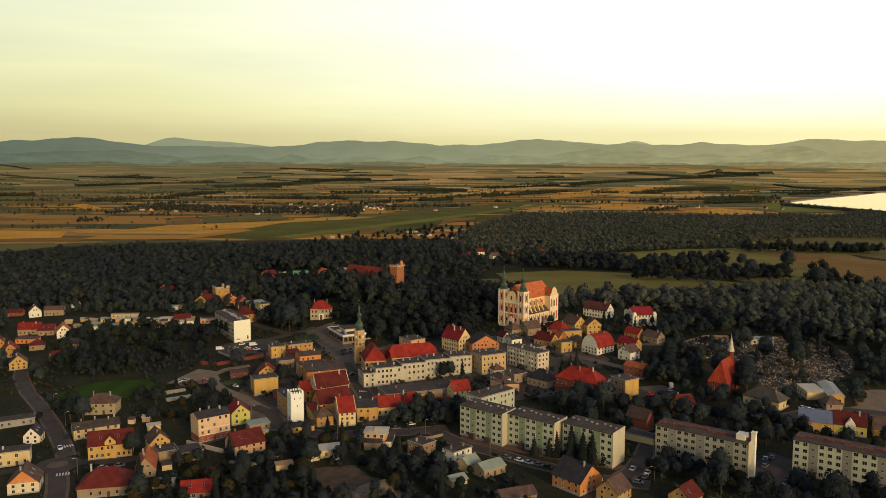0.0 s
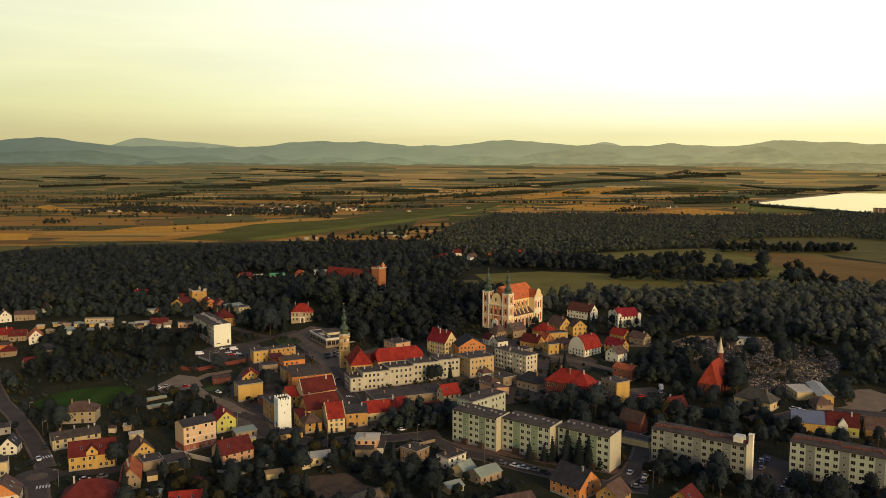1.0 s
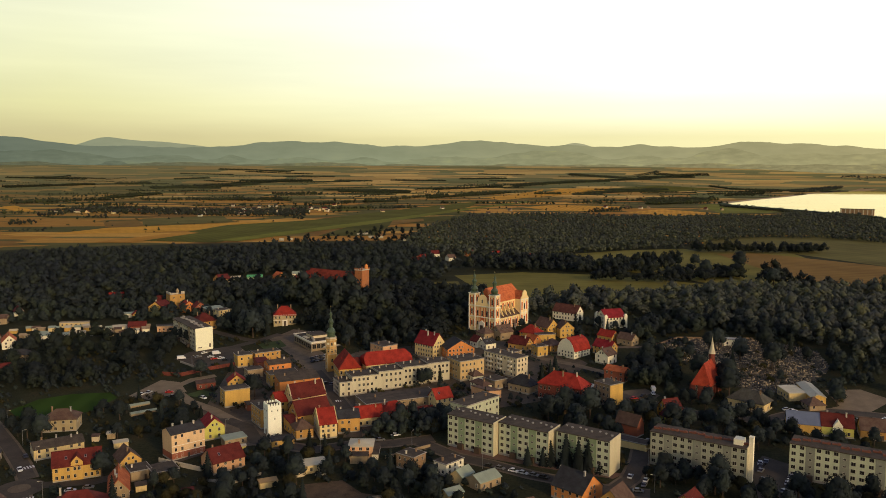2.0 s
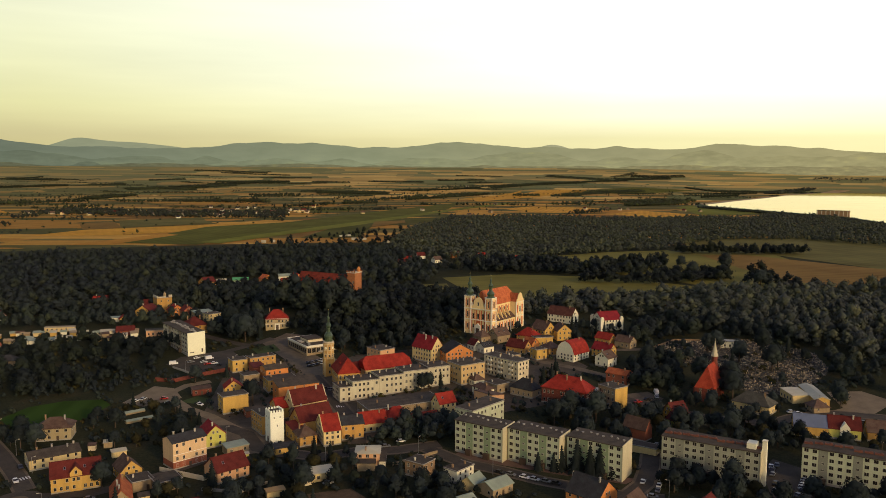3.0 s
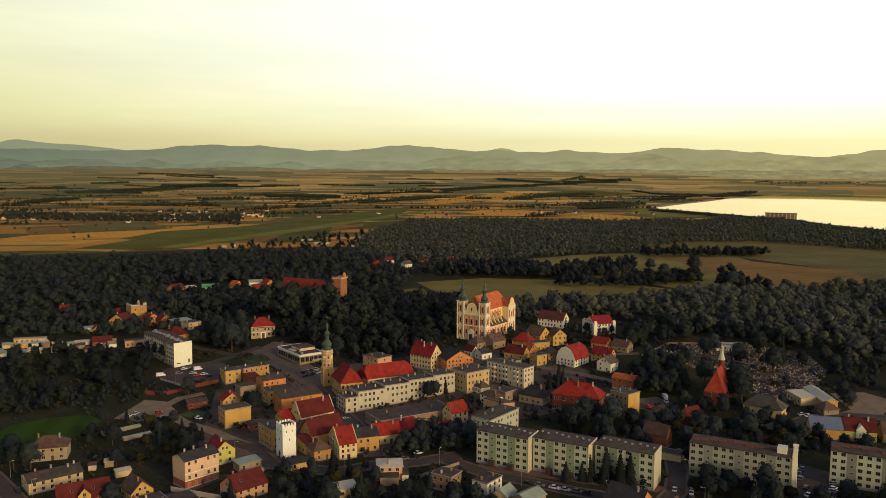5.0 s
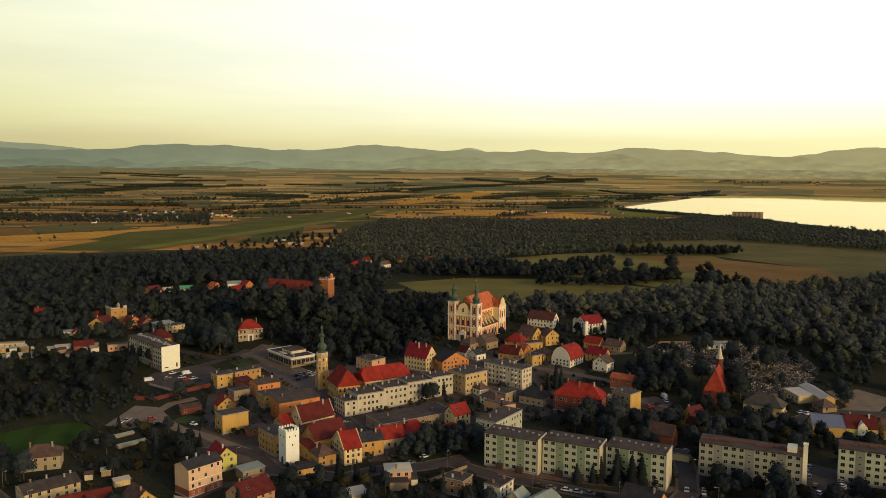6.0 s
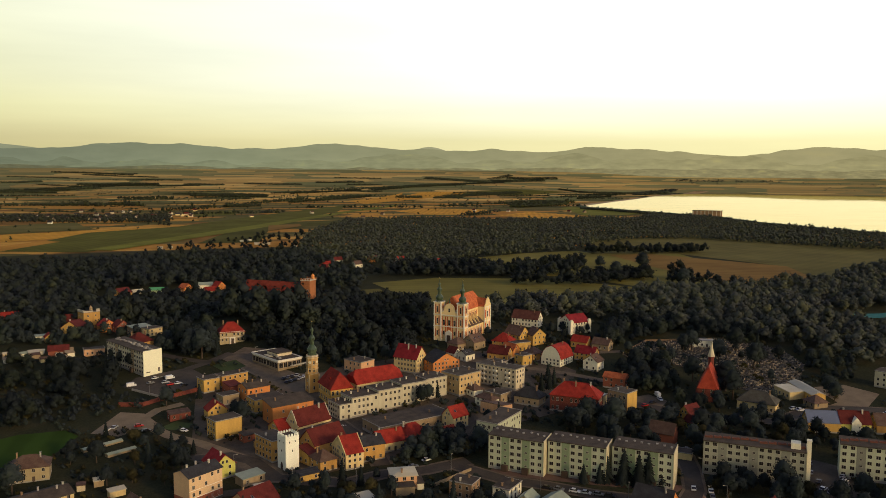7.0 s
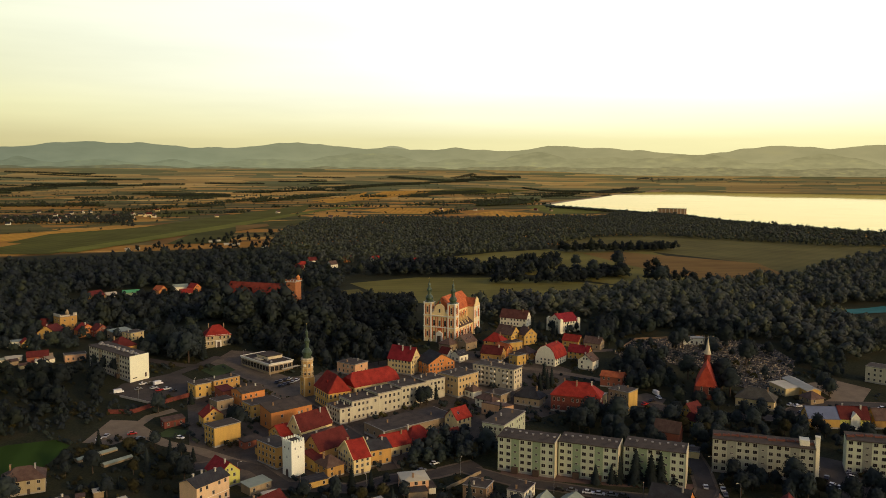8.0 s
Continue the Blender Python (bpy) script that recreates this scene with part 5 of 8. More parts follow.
flats(-149.5, 560, 48, 11, 13.6, 31, 16, (4, 11), "long grey apartment slab with one cream painted gable", 16, GREY, TAUPE, BILLWHITE, True, BILLWHITE)
# dark corner of lettering too small to read and a dark emblem on the painted gable
slab = [o for o in scene.objects if o.get("label", "").startswith("long grey apartment slab")][0]
part("emblem", Geo().box(3.1, 4.0, -24.72, -24.5, 1.2, 3.6), DOORWOOD, slab, "small dark emblem")
part("writing_bar", Geo().box(-4.2, -1.8, -24.72, -24.5, 1.3, 1.8), DOORWOOD, slab, "short dark bar of unreadable writing")

# ---- the twin-towered baroque church ----
def church():
    ob = base("church", 61.5, 571, 46, z=float(lie(56, 556)), label="cream baroque church with twin green onion-domed towers and orange tile roof", category="church")
    FOOT.append((61.5, 571, 42, 24, 46))
    stucco = plaster("church_stucco", (0.80, 0.60, 0.28), 0.10)
    panel = plaster("church_salmon_panel", (0.50, 0.12, 0.035), 0.15)
    L, W = 40.0, 22.0
    x0 = -L / 2
    # nave, aisles, roof
    part("nave", Geo().box(x0 + 5, 19, -7, 7, -4, 20), stucco, ob)
    part("aisle", Geo().box(x0 + 5, 15, -11, -7, -4, 9.5), stucco, ob)
    part("aisle", Geo().box(x0 + 5, 15, 7, 11, -4, 9.5), stucco, ob)
    for s in (-1, 1):
        part("aisle_roof", Geo().along_x([(s * 11.4, 9.3), (s * 6.9, 13.0), (s * 6.9, 13.3), (s * 11.4, 9.7)] if s < 0 else [(6.9, 13.0), (11.4, 9.3), (11.4, 9.7), (6.9, 13.3)], x0 + 5, 9.8), BROWN, ob)
    part("roof", Geo().add([(x0 + 4, -7.6, 19.8), (19.6, -7.6, 19.8), (19.6, 7.6, 19.8), (x0 + 4, 7.6, 19.8), (x0 + 4, 0, 29.6), (15.5, 0, 29.6)],
                           [(0, 1, 5, 4), (2, 3, 4, 5), (1, 2, 5), (3, 0, 4), (3, 2, 1, 0)]), ORANGETILE, ob)
    # transept with curved gable
    g = Geo().along_x([(-12.0, -4), (-6.0, -4), (-6.0, 20), (-12.0, 20)], 9.8, 19.3)
    part("transept", g, stucco, ob)
    prof = [(9.6, 19.8), (19.5, 19.8), (18.9, 21.2), (17.5, 22.0), (17.2, 24.0), (15.9, 25.3), (14.55, 26.2), (13.2, 25.3), (11.9, 24.0), (11.6, 22.0), (10.2, 21.2)]
    part("gable", Geo().along_y(prof, -12.35, -11.8), stucco, ob)
    part("transept_roof", Geo().along_y([(9.6, 19.9), (19.5, 19.9), (14.55, 25.4)], -11.7, -1), ORANGETILE, ob)
    for zz, hh in ((3, 5.5), (12, 5.5)):
        for xx in (11.6, 17.5):
            part("wall_panel", Geo().box(xx - 0.75, xx + 0.75, -12.08, -11.9, zz, zz + hh), panel, ob)
        f = Matrix.Translation((14.55, -12.02, 0))
        window(ob, f, 0, zz + 0.4, 1.5, 4.0)
    part("cornice", Geo().box(9.5, 19.6, -12.4, -11.9, 19.4, 19.9).box(9.6, 19.5, -12.25, -11.9, 9.6, 10.1), TRIM, ob)
    for xx in (10.0, 13.3, 15.8, 19.1):
        part("pilaster", Geo().box(xx - 0.35, xx + 0.35, -12.25, -11.9, -1, 19.4), TRIM, ob)
    # side bays with sloping buttress roofs
    for i in range(5):
        xx = x0 + 8.2 + i * 4.5
        part("buttress", Geo().along_x([(-11.2, 9.3), (-7.2, 9.3), (-7.2, 16.5), (-7.9, 16.5)], xx - 2.1, xx - 1.5), stucco, ob)
        f = Matrix.Translation((xx, -11.0, 0))
        window(ob, f, 0.3, 3.2, 1.3, 3.4)
        part("wall_panel", Geo().box(xx - 1.5, xx - 0.75, -11.08, -10.9, 1, 8), panel, ob)
        part("wall_panel", Geo().box(xx + 1.25, xx + 2.0, -11.08, -10.9, 1, 8), panel, ob)
        part("pilaster", Geo().box(xx - 2.2, xx - 1.6, -11.25, -10.9, -2, 9.3), TRIM, ob)
        window(ob, Matrix.Translation((xx, -7.0, 0)), 0.3, 14.6, 1.2, 2.6)
        part("wall_panel", Geo().box(xx - 1.6, xx - 0.7, -7.08, -6.9, 13.8, 18.4), panel, ob)
        part("wall_panel", Geo().box(xx + 1.3, xx + 2.1, -7.08, -6.9, 13.8, 18.4), panel, ob)
    # west front
    fx = x0 + 0.6
    part("front", Geo().box(fx, fx + 5.5, -6.2, 6.2, -4, 17.5), stucco, ob)
    prof = [(-6.2, 17.4), (6.2, 17.4), (5.8, 19.0), (4.0, 20.3), (3.6, 23.0), (2.2, 24.6), (0, 25.6), (-2.2, 24.6), (-3.6, 23.0), (-4.0, 20.3), (-5.8, 19.0)]
    part("front_gable", Geo().along_x([(y, z) for y, z in prof], fx, fx + 0.9), stucco, ob)
    ff = pose(fx, 0, 0, 0, 0, -90)
    for a in (-4.0, 0, 4.0):
        window(ob, ff, a, 10.6, 1.4, 3.6)
        window(ob, ff, a, 4.2, 1.2, 2.6) if a else None
        for o in (-1.3, 1.3):
            part("wall_panel", Geo().box(a + o - 0.34, a + o + 0.34, -0.09, 0.02, 1.5, 16.5), panel, ob, at=ff)
    part("portal", Geo().box(-2.4, 2.4, -0.9, 0.02, -3, 5.8).along_y([(-2.7, 5.8), (2.7, 5.8), (0, 7.4)], -1.0, 0.02), TRIM, ob, at=ff)
    part("portal_door", Geo().box(-1.3, 1.3, -0.98, -0.85, -3, 4.2), DOORWOOD, ob, at=ff)
    part("round_panel", Geo().lathe([(1.3, -0.12), (1.3, 0.1)], 20), panel, ob, at=ff @ pose(0, 0, 8.9, 90))
    for zz in (9.6, 17.2):
        part("cornice", Geo().box(-11.4, 11.4, -0.75, 0.02, zz, zz + 0.45), TRIM, ob, at=ff)
    window(ob, ff, 0, 19.6, 1.1, 2.4)
    for s in (-1, 1):
        part("urn", Geo().lathe([(0.3, 19.0), (0.55, 19.8), (0.2, 20.6), (0.35, 21.2), (0.02, 21.9)], 8), TRIM, ob, at=ff @ Matrix.Translation((s * 5.0, 0.4, 0)))
    part("finial", Geo().lathe([(0.5, 25.5), (0.8, 26.2), (0.3, 27.0), (0.35, 27.6), (0.02, 29.0)], 8), COPPER, ob, at=ff @ Matrix.Translation((0, 0.4, 0)))
    for s in (-1, 1):
        cy = s * 8.7
        tw = part("tower", Geo().box(fx - 0.4, fx + 5.0, cy - 2.7, cy + 2.7, -4, 26.0), stucco, ob)
        for zz in (9.6, 17.2, 25.6):
            part("cornice", Geo().box(fx - 0.75, fx + 5.35, cy - 3.05, cy + 3.05, zz, zz + 0.5), TRIM, tw)
        tf = pose(fx - 0.4, cy, 0, 0, 0, -90)
        sf = Matrix.Translation((fx + 2.3, cy - 2.7, 0))
        for fce in (tf, sf):
            for zz, hh in ((3.6, 3.0), (11.4, 3.6), (19.2, 4.0)):
                window(tw, fce, 0, zz, 1.1, hh)
                for o in (-1.25, 1.25):
                    part("wall_panel", Geo().box(o - 0.36, o + 0.36, -0.1, 0.02, zz - 1.0, zz + hh + 1.2), panel, tw, at=fce)
            for o in (-2.35, 2.35):
                part("pilaster", Geo().box(o - 0.33, o + 0.33, -0.25, 0.02, -2, 25.6), TRIM, tw, at=fce)
        cx = fx + 2.3
        part("spire", Geo().lathe([(3.2, 26.0), (3.0, 26.5), (2.1, 27.1), (2.55, 28.0), (2.6, 28.8), (2.0, 29.9), (1.3, 30.6), (1.15, 31.0), (1.1, 33.0), (1.55, 33.2), (1.7, 34.2), (1.25, 35.1), (0.7, 35.7), (0.6, 37.0), (0.9, 37.4), (0.75, 38.1), (0.3, 38.8), (0.14, 40.0), (0.1, 41.8)], 12, cx, cy), COPPER, tw, "green copper onion spire", smooth=False)
        part("cross", Geo().box(cx - 0.06, cx + 0.06, cy - 0.55, cy + 0.55, 41.2, 41.4).box(cx - 0.06, cx + 0.06, cy - 0.08, cy + 0.08, 40.4, 42.2), GILT, tw)
    return ob


church()

# ---- town hall with its tower ----
def town_hall():
    ob = base("town_hall", -41, 462, 13, label="yellow town hall with steep red roof and slender green-capped tower", category="town hall")
    FOOT.append((-43, 468, 2 * 14, 2 * 14, 0))
    w, d, h = 12.0, 18.0, 9.0
    part("wall", Geo().box(-w / 2, w / 2, -d / 2, d / 2, -3, h), YELLOW, ob)
    part("roof", hip_roof(d, w, h, 7.5, 0.5, 2.4).mesh("roof", RED), None, ob, at=pose(0, 0, 0, 0, 0, 90))
    for key, (f, L) in faces(w, d).items():
        if outward(f, ob):
            n = int(L / 2.3)
            for r in range(2):
                for k in range(n):
                    window(ob, f, (k - (n - 1) / 2) * L / n, 1.2 + r * 4.1, 1.0, 2.0)
    part("dormer", Geo().along_x([(-1, 0), (1, 0), (1, 1.2), (0, 2.0), (-1, 1.2)], -1.5, 1.5), RED, ob, at=pose(-2.3, -1.5, 11.2, 0, 0, 0))
    part("wing", Geo().box(4.9, 12.0, 2, 9, -3, 7.0), YELLOW, ob)
    part("wing_roof", gable_roof(8, 7.5, 7, 4.0).mesh("wing_roof", DARKRED), None, ob, at=Matrix.Translation((8.6, 5.5, 0)))
    ox, oy = -5.5, 20.5
    tw = part("tower", Geo().box(ox - 2.9, ox + 2.9, oy - 2.9, oy + 2.9, -3, 10.5), OCHRE, ob)
    cr = plaster("tower_gold", (0.50, 0.30, 0.10), 0.5)
    band = plaster("tower_stone_band", (0.56, 0.42, 0.21), 0.3)
    part("shaft", Geo().lathe([(3.1, 10.5), (3.0, 19.0), (3.3, 19.2), (3.3, 19.7)], 8, ox, oy, math.pi / 8), cr, tw)
    for zz in (10.3, 12.9, 15.2, 18.8):
        part("cornice", Geo().lathe([(3.3, zz), (3.45, zz + 0.25), (3.3, zz + 0.5)], 8, ox, oy, math.pi / 8), band, tw)
    for k in range(8):
        a = math.pi / 8 + math.pi / 4 * k
        part("corner_strip", Geo().box(-0.2, 0.2, -0.12, 0.12, 10.6, 18.9), band, tw, at=pose(ox + 3.0 * math.cos(a), oy + 3.0 * math.sin(a), 0, 0, 0, math.degrees(a) + 90))
    for s in range(4):
        part("corner_strip", Geo().box(-0.3, 0.3, -0.3, 0.3, -2, 10.3), band, tw, at=Matrix.Translation((ox + (-2.75, 2.75)[s % 2], oy + (-2.75, 2.75)[s // 2], 0)))
    part("gallery", Geo().lathe([(3.3, 19.6), (3.3, 20.7), (3.15, 20.7), (3.15, 19.6)], 8, ox, oy, math.pi / 8), STONE, tw)
    part("spire", Geo().lathe([(2.3, 19.6), (2.2, 22.4), (2.7, 22.8), (2.65, 23.9), (1.8, 25.2), (1.1, 26.0), (1.0, 28.4), (1.5, 28.8), (1.55, 29.8), (1.0, 30.9), (0.6, 31.4), (0.55, 33.2), (0.9, 33.6), (0.8, 34.4), (0.35, 35.2), (0.14, 36.2), (0.1, 39.0)], 12, ox, oy), COPPER, tw, "green copper spire")
    part("ball", Geo().lathe([(0.02, 38.3), (0.32, 38.6), (0.32, 38.8), (0.02, 39.1)], 8, ox, oy), GILT, tw)
    for k in range(8):
        a = math.pi / 4 * k
        f = pose(ox + 2.82 * math.cos(a), oy + 2.82 * math.sin(a), 0, 0, 0, math.degrees(a) + 90)
        window(tw, f, 0, 11.8, 0.8, 1.8)
        if k % 2:
            part("clock", Geo().lathe([(0.8, -0.08), (0.8, 0.08)], 18), WHITE, tw, "round pale clock face", at=f @ pose(0, 0, 16.8, 90))
        else:
            window(tw, f, 0, 15.8, 0.8, 1.8)
    for key, (f, L) in faces(5.8, 5.8).items():
        for zz in (2, 6):
            window(tw, Matrix.Translation((ox, oy, 0)) @ f, 0, zz, 0.9, 1.8)


town_hall()

# ---- white gate tower with battlements ----
def gate_tower():
    ob = base("gate_tower", -72.0, 381.6, 27, label="white rendered medieval gate tower with battlements and pointed arch", category="tower")
    FOOT.append((-71, 381.6, 2 * 5, 2 * 5, 0))
    wt = plaster("limewash", (0.88, 0.87, 0.70), 0.04)
    w = 6.4
    part("wall", Geo().box(-w / 2, w / 2, -w / 2, w / 2, -3, 14.0), wt, ob)
    part("roof", Geo().box(-w / 2 + 0.4, w / 2 - 0.4, -w / 2 + 0.4, w / 2 - 0.4, 14.0, 14.15), BITUMEN, ob)
    for s in range(4):
        f = pose(0, 0, 0, 0, 0, 90 * s)
        for k in range(5):
            a = (k - 2) * 1.3
            part("merlon", Geo().along_y([(a - 0.38, 14.0), (a + 0.38, 14.0), (a + 0.38, 14.9), (a, 15.25), (a - 0.38, 14.9)], -w / 2, -w / 2 + 0.35), wt, ob, at=f)
        fr = f @ Matrix.Translation((0, -w / 2, 0))
        for a, z, hh in ((0, 7.5, 0.9), (-1.4, 11.3, 0.8), (1.4, 11.3, 0.8)):
            part("slit", Geo().box(a - 0.2, a + 0.2, -0.04, 0.02, z, z + hh), GLASS, ob, "dark slit window", at=fr)
    arch = [(-0.85, -0.5), (0.85, -0.5), (0.85, 1.9), (0.5, 2.7), (0, 3.2), (-0.5, 2.7), (-0.85, 1.9)]
    part("archway", Geo().along_y(arch, -0.06, 0.02), DOORWOOD, ob, "dark pointed archway", at=pose(-w / 2, 0, 0, 0, 0, -90))


gate_tower()

# ---- brick gothic chapel with a spire ----
def brick_chapel():
    ob = base("brick_chapel", 147, 409, 52, label="red brick gothic chapel with steep tile roof and pale spire", category="chapel")
    FOOT.append((147, 409, 24, 12, 52))
    L, W, h, rh = 22, 9.6, 7.0, 9.8
    part("wall", Geo().box(-L / 2, L / 2, -W / 2, W / 2, -3, h), BRICK, ob)
    part("gable_wall", Geo().along_x([(-W / 2, h), (W / 2, h), (0, h + rh - 0.3)], L / 2 - 0.5, L / 2), BRICK, ob)
    e, i = 0.4, 4.2
    part("roof", Geo().add([(-L / 2 - e, -W / 2 - e, h - 0.7), (L / 2, -W / 2 - e, h - 0.7), (L / 2, W / 2 + e, h - 0.7), (-L / 2 - e, W / 2 + e, h - 0.7), (-L / 2 + i, 0, h + rh), (L / 2, 0, h + rh)],
                           [(0, 1, 5, 4), (2, 3, 4, 5), (3, 0, 4), (1, 2, 5), (3, 2, 1, 0)]), tiled("chapel_tile", (0.36, 0.048, 0.020)), ob)
    tx = L / 2 - 3
    part("turret", Geo().lathe([(1.5, 11), (1.5, 18.5), (1.75, 18.7), (1.75, 19.2)], 8, tx, 0), BRICK, ob)
    part("spire", Geo().lathe([(1.9, 19.2), (1.1, 21.8), (0.08, 27.6), (0.04, 28.8)], 8, tx, 0), PALEROOF, ob, "pale sheet-metal spire")
    for s in (-1, 1):
        for k in range(4):
            xx = -L / 2 + 3.5 + k * 5.5
            part("buttress", Geo().box(xx - 2.9, xx - 2.3, s * (W / 2 + 0.5) - 0.5, s * (W / 2 + 0.5) + 0.5, -3, 6.0), BRICK, ob)
            window(ob, pose(xx, s * W / 2, 0, 0, 0, 0 if s < 0 else 180), 0, 2.4, 0.9, 4.0, STONE)
    for a, z, hh in ((-2, 2.4, 4), (2, 2.4, 4)):
        window(ob, pose(-L / 2, 0, 0, 0, 0, -90), a, z, 0.9, hh, STONE)


brick_chapel()

# ---- castle above the park ----
ORANGEBRICK = rough_mat("orange_brick", (0.34, 0.13, 0.05), 1.0, 0.65, 1.3)
CASTLERED = tiled("castle_red_tile", (0.18, 0.03, 0.016))


def castle():
    ob = base("castle", -57, 648, -35, z=float(lie(-57, 645)) + 5.5, label="old castle with long red tile roof and stone corner tower", category="castle")
    part("wall", Geo().box(-26, 22, -6, 6, -12, 9.5), OCHRE, ob)
    part("roof", gable_roof(48, 12, 9.5, 8.5).mesh("roof", CASTLERED), None, ob, at=Matrix.Translation((-2, 0, 0)))
    tw = part("tower", Geo().box(21.5, 28.5, -4.5, 4.5, -12, 20), ORANGEBRICK, ob)
    part("parapet", Geo().box(21.0, 29.0, -5.0, 5.0, 20, 20.6), STONE, tw)
    for k in range(4):
        for s in (-4.9, 4.5):
            part("merlon", Geo().box(21.1 + k * 2.2, 22.3 + k * 2.2, s, s + 0.4, 20.6, 21.8), ORANGEBRICK, tw)
    part("turret", Geo().lathe([(1.2, 20), (1.2, 22.6), (1.5, 22.8), (0.05, 24.6)], 8, 27.0, 3), ORANGE, tw)
    for zz in (6, 12):
        for yy in (-2.5, 2.0):
            window(tw, pose(25 + yy, -4.5, 0), 0, zz, 1.0, 1.8)
    for k in range(10):
        window(ob, pose(-23 + k * 4.6, -6, 0), 0, 5.2, 1.0, 1.6)


castle()

# ---- palace at the end of the square ----
pal = house(-92, 598, 16, 11.5, 7.2, 8, BUFF, RED, "hip", "w", 5.6, 2, "buff two-storey palace with red hipped roof behind the square", "palace", (1.0, 1.7), 2.3, 2, category="palace")
part("cornice", Geo().box(-8.3, 8.3, -6.05, -5.75, 6.6, 7.1).box(-8.2, 8.2, -5.95, -5.75, 3.2, 3.5), TRIM, pal)
part("portal", Geo().box(-1.8, 1.8, -6.8, -5.75, -1, 3.6), TRIM, pal)
part("archway", Geo().box(-0.9, 0.9, -6.86, -6.78, -1, 2.8), DOORWOOD, pal)

# ---- modern glass hall on the square ----
hall = base("market_hall", -66, 540, 27, label="flat-roofed modern glass and white hall on the square", category="hall")
FOOT.append((-66, 540, 17, 31, 27))
part("wall", Geo().box(-8, 8, -15, 15, -3, 4.4), TAUPE, hall)
part("fascia", Geo().box(-8.15, 8.15, -15.15, 15.15, 4.4, 5.2), TRIM, hall, "white fascia band")
part("roof", Geo().box(-7.9, 7.9, -14.9, 14.9, 5.2, 5.5), BITUMEN, hall)
for x0, x1, y0, y1 in ((-8.5, -7.9, -15.5, 15.5), (7.9, 8.5, -15.5, 15.5), (-7.9, 7.9, -15.5, -14.9), (-7.9, 7.9, 14.9, 15.5)):
    part("roof_rim", Geo().box(x0, x1, y0, y1, 5.2, 5.8), TRIM, hall)
part("skylight", Geo().box(-6.5, -4, -3, 4, 5.5, 5.9), PALEROOF, hall)
part("upper_block", Geo().box(-3, 7, -6, 6, 5.7, 7.4), OFFWHITE, hall)
part("upper_roof", Geo().box(-3.3, 7.3, -6.3, 6.3, 7.4, 7.8), BITUMEN, hall)
for k in range(9):
    window(hall, pose(-8, -13 + k * 3.2, 0, 0, 0, -90), 0, 1.0, 2.6, 2.8, METAL)
for k in range(5):
    window(hall, pose(-6 + k * 3.0, -15, 0), 0, 1.0, 2.4, 2.8, METAL)
    part("roof_vent", Geo().box(-0.7, 0.7, -0.7, 0.7, 0, 0.9), METAL, hall, at=Matrix.Translation((-5 + k * 1.3, -12 + k * 5.5, 5.7)))
for k in range(4):
    um = base("parasol", -57.5 + k * 2.6, 524.5 + k * 1.2, 10 * k, label="open cream cafe parasol outside the hall", category="parasol", group="cafe parasols")
    part("pole", Geo().lathe([(0.05, 0), (0.05, 2.5)], 6), METAL, um)
    part("canopy", Geo().add([(-1.5, -1.5, 2.3), (1.5, -1.5, 2.3), (1.5, 1.5, 2.3), (-1.5, 1.5, 2.3), (0, 0, 2.9), (0, 0, 2.75)], [(0, 1, 4), (1, 2, 4), (2, 3, 4), (3, 0, 4), (1, 0, 5), (2, 1, 5), (3, 2, 5), (0, 3, 5)]), PALEROOF, um)


# ---- town houses, street by street ----
# long stepped row on the high street
for i, (w, h) in enumerate(((7, 7.5), (15, 9.4), (14, 10.0), (15, 10.4), (13, 10.4))):
    s = (0, 7, 22, 36, 51)[i] + w / 2
    ca, sa = math.cos(radians(20)), math.sin(radians(20))
    house(-43.5 + s * ca - 6 * sa, 430 + s * sa + 6 * ca, w - 0.1, 12, h, 20, GREY, BITUMEN, "flat", floors=3, label="grey rendered three-storey flat-roofed terrace block", name="terrace_block", win=(1.1, 1.4), gap=2.2, chim=3, category="terrace")
house(26, 457, 16, 14, 10.5, 28, GOLDBUFF, BITUMEN, "flat", floors=3, label="golden buff corner building with flat bitumen roof", gap=2.3, chim=4, category="tenement")
house(-19, 470, 28, 13, 7.5, 20, CREAM, RED, "halfhip", "w", 6.0, 2, "long cream hall with bright red half-hipped roof", gap=2.6, chim=0)
house(-20, 512, 11, 14, 6.0, 35, PINK, BITUMEN, "flat", floors=2, label="pale pink flat-roofed house with white parapet", chim=2)
house(8.5, 502, 10.5, 16, 8.5, 42, CREAM, CRIMSON, "gable", "d", 6.5, 3, "cream tenement with steep crimson roof and tall chimneys", gap=2.0, chim=3, category="tenement")
house(25, 494, 17, 14, 7.5, 12, ORANGE, SLATE, "gable", "d", 4.8, 3, "bright orange gabled building with rows of dark windows", gap=2.2, chim=0, category="tenement")
house(30.8, 447.5, 6, 6.5, 4.0, 20, WHITE, BROWN, "hip", floors=1, label="small white house with low brown roof", chim=1)
house(31.5, 429, 6, 11, 5.0, 30, WHITE, BROWN, "hip", "d", 1.8, 2, "white house with low dark roof by the yard", chim=1)
house(40, 436, 9, 10, 4.6, 33, TAUPE, BITUMEN, "flat", floors=1, label="low taupe workshop with flat roof", chim=1)
house(33, 419, 9, 13, 4.2, 38, PINK, BROWN, "shed", "d", 1.4, 1, "long pinkish workshop with low pitched roof", chim=0)
wf = house(49.5, 460, 9, 26, 11, 37, OFFWHITE, BITUMEN, "flat", floors=4, label="whitish four-storey flats with balconies and flat roof", gap=2.4, chim=4, category="tenement", name="tenement")
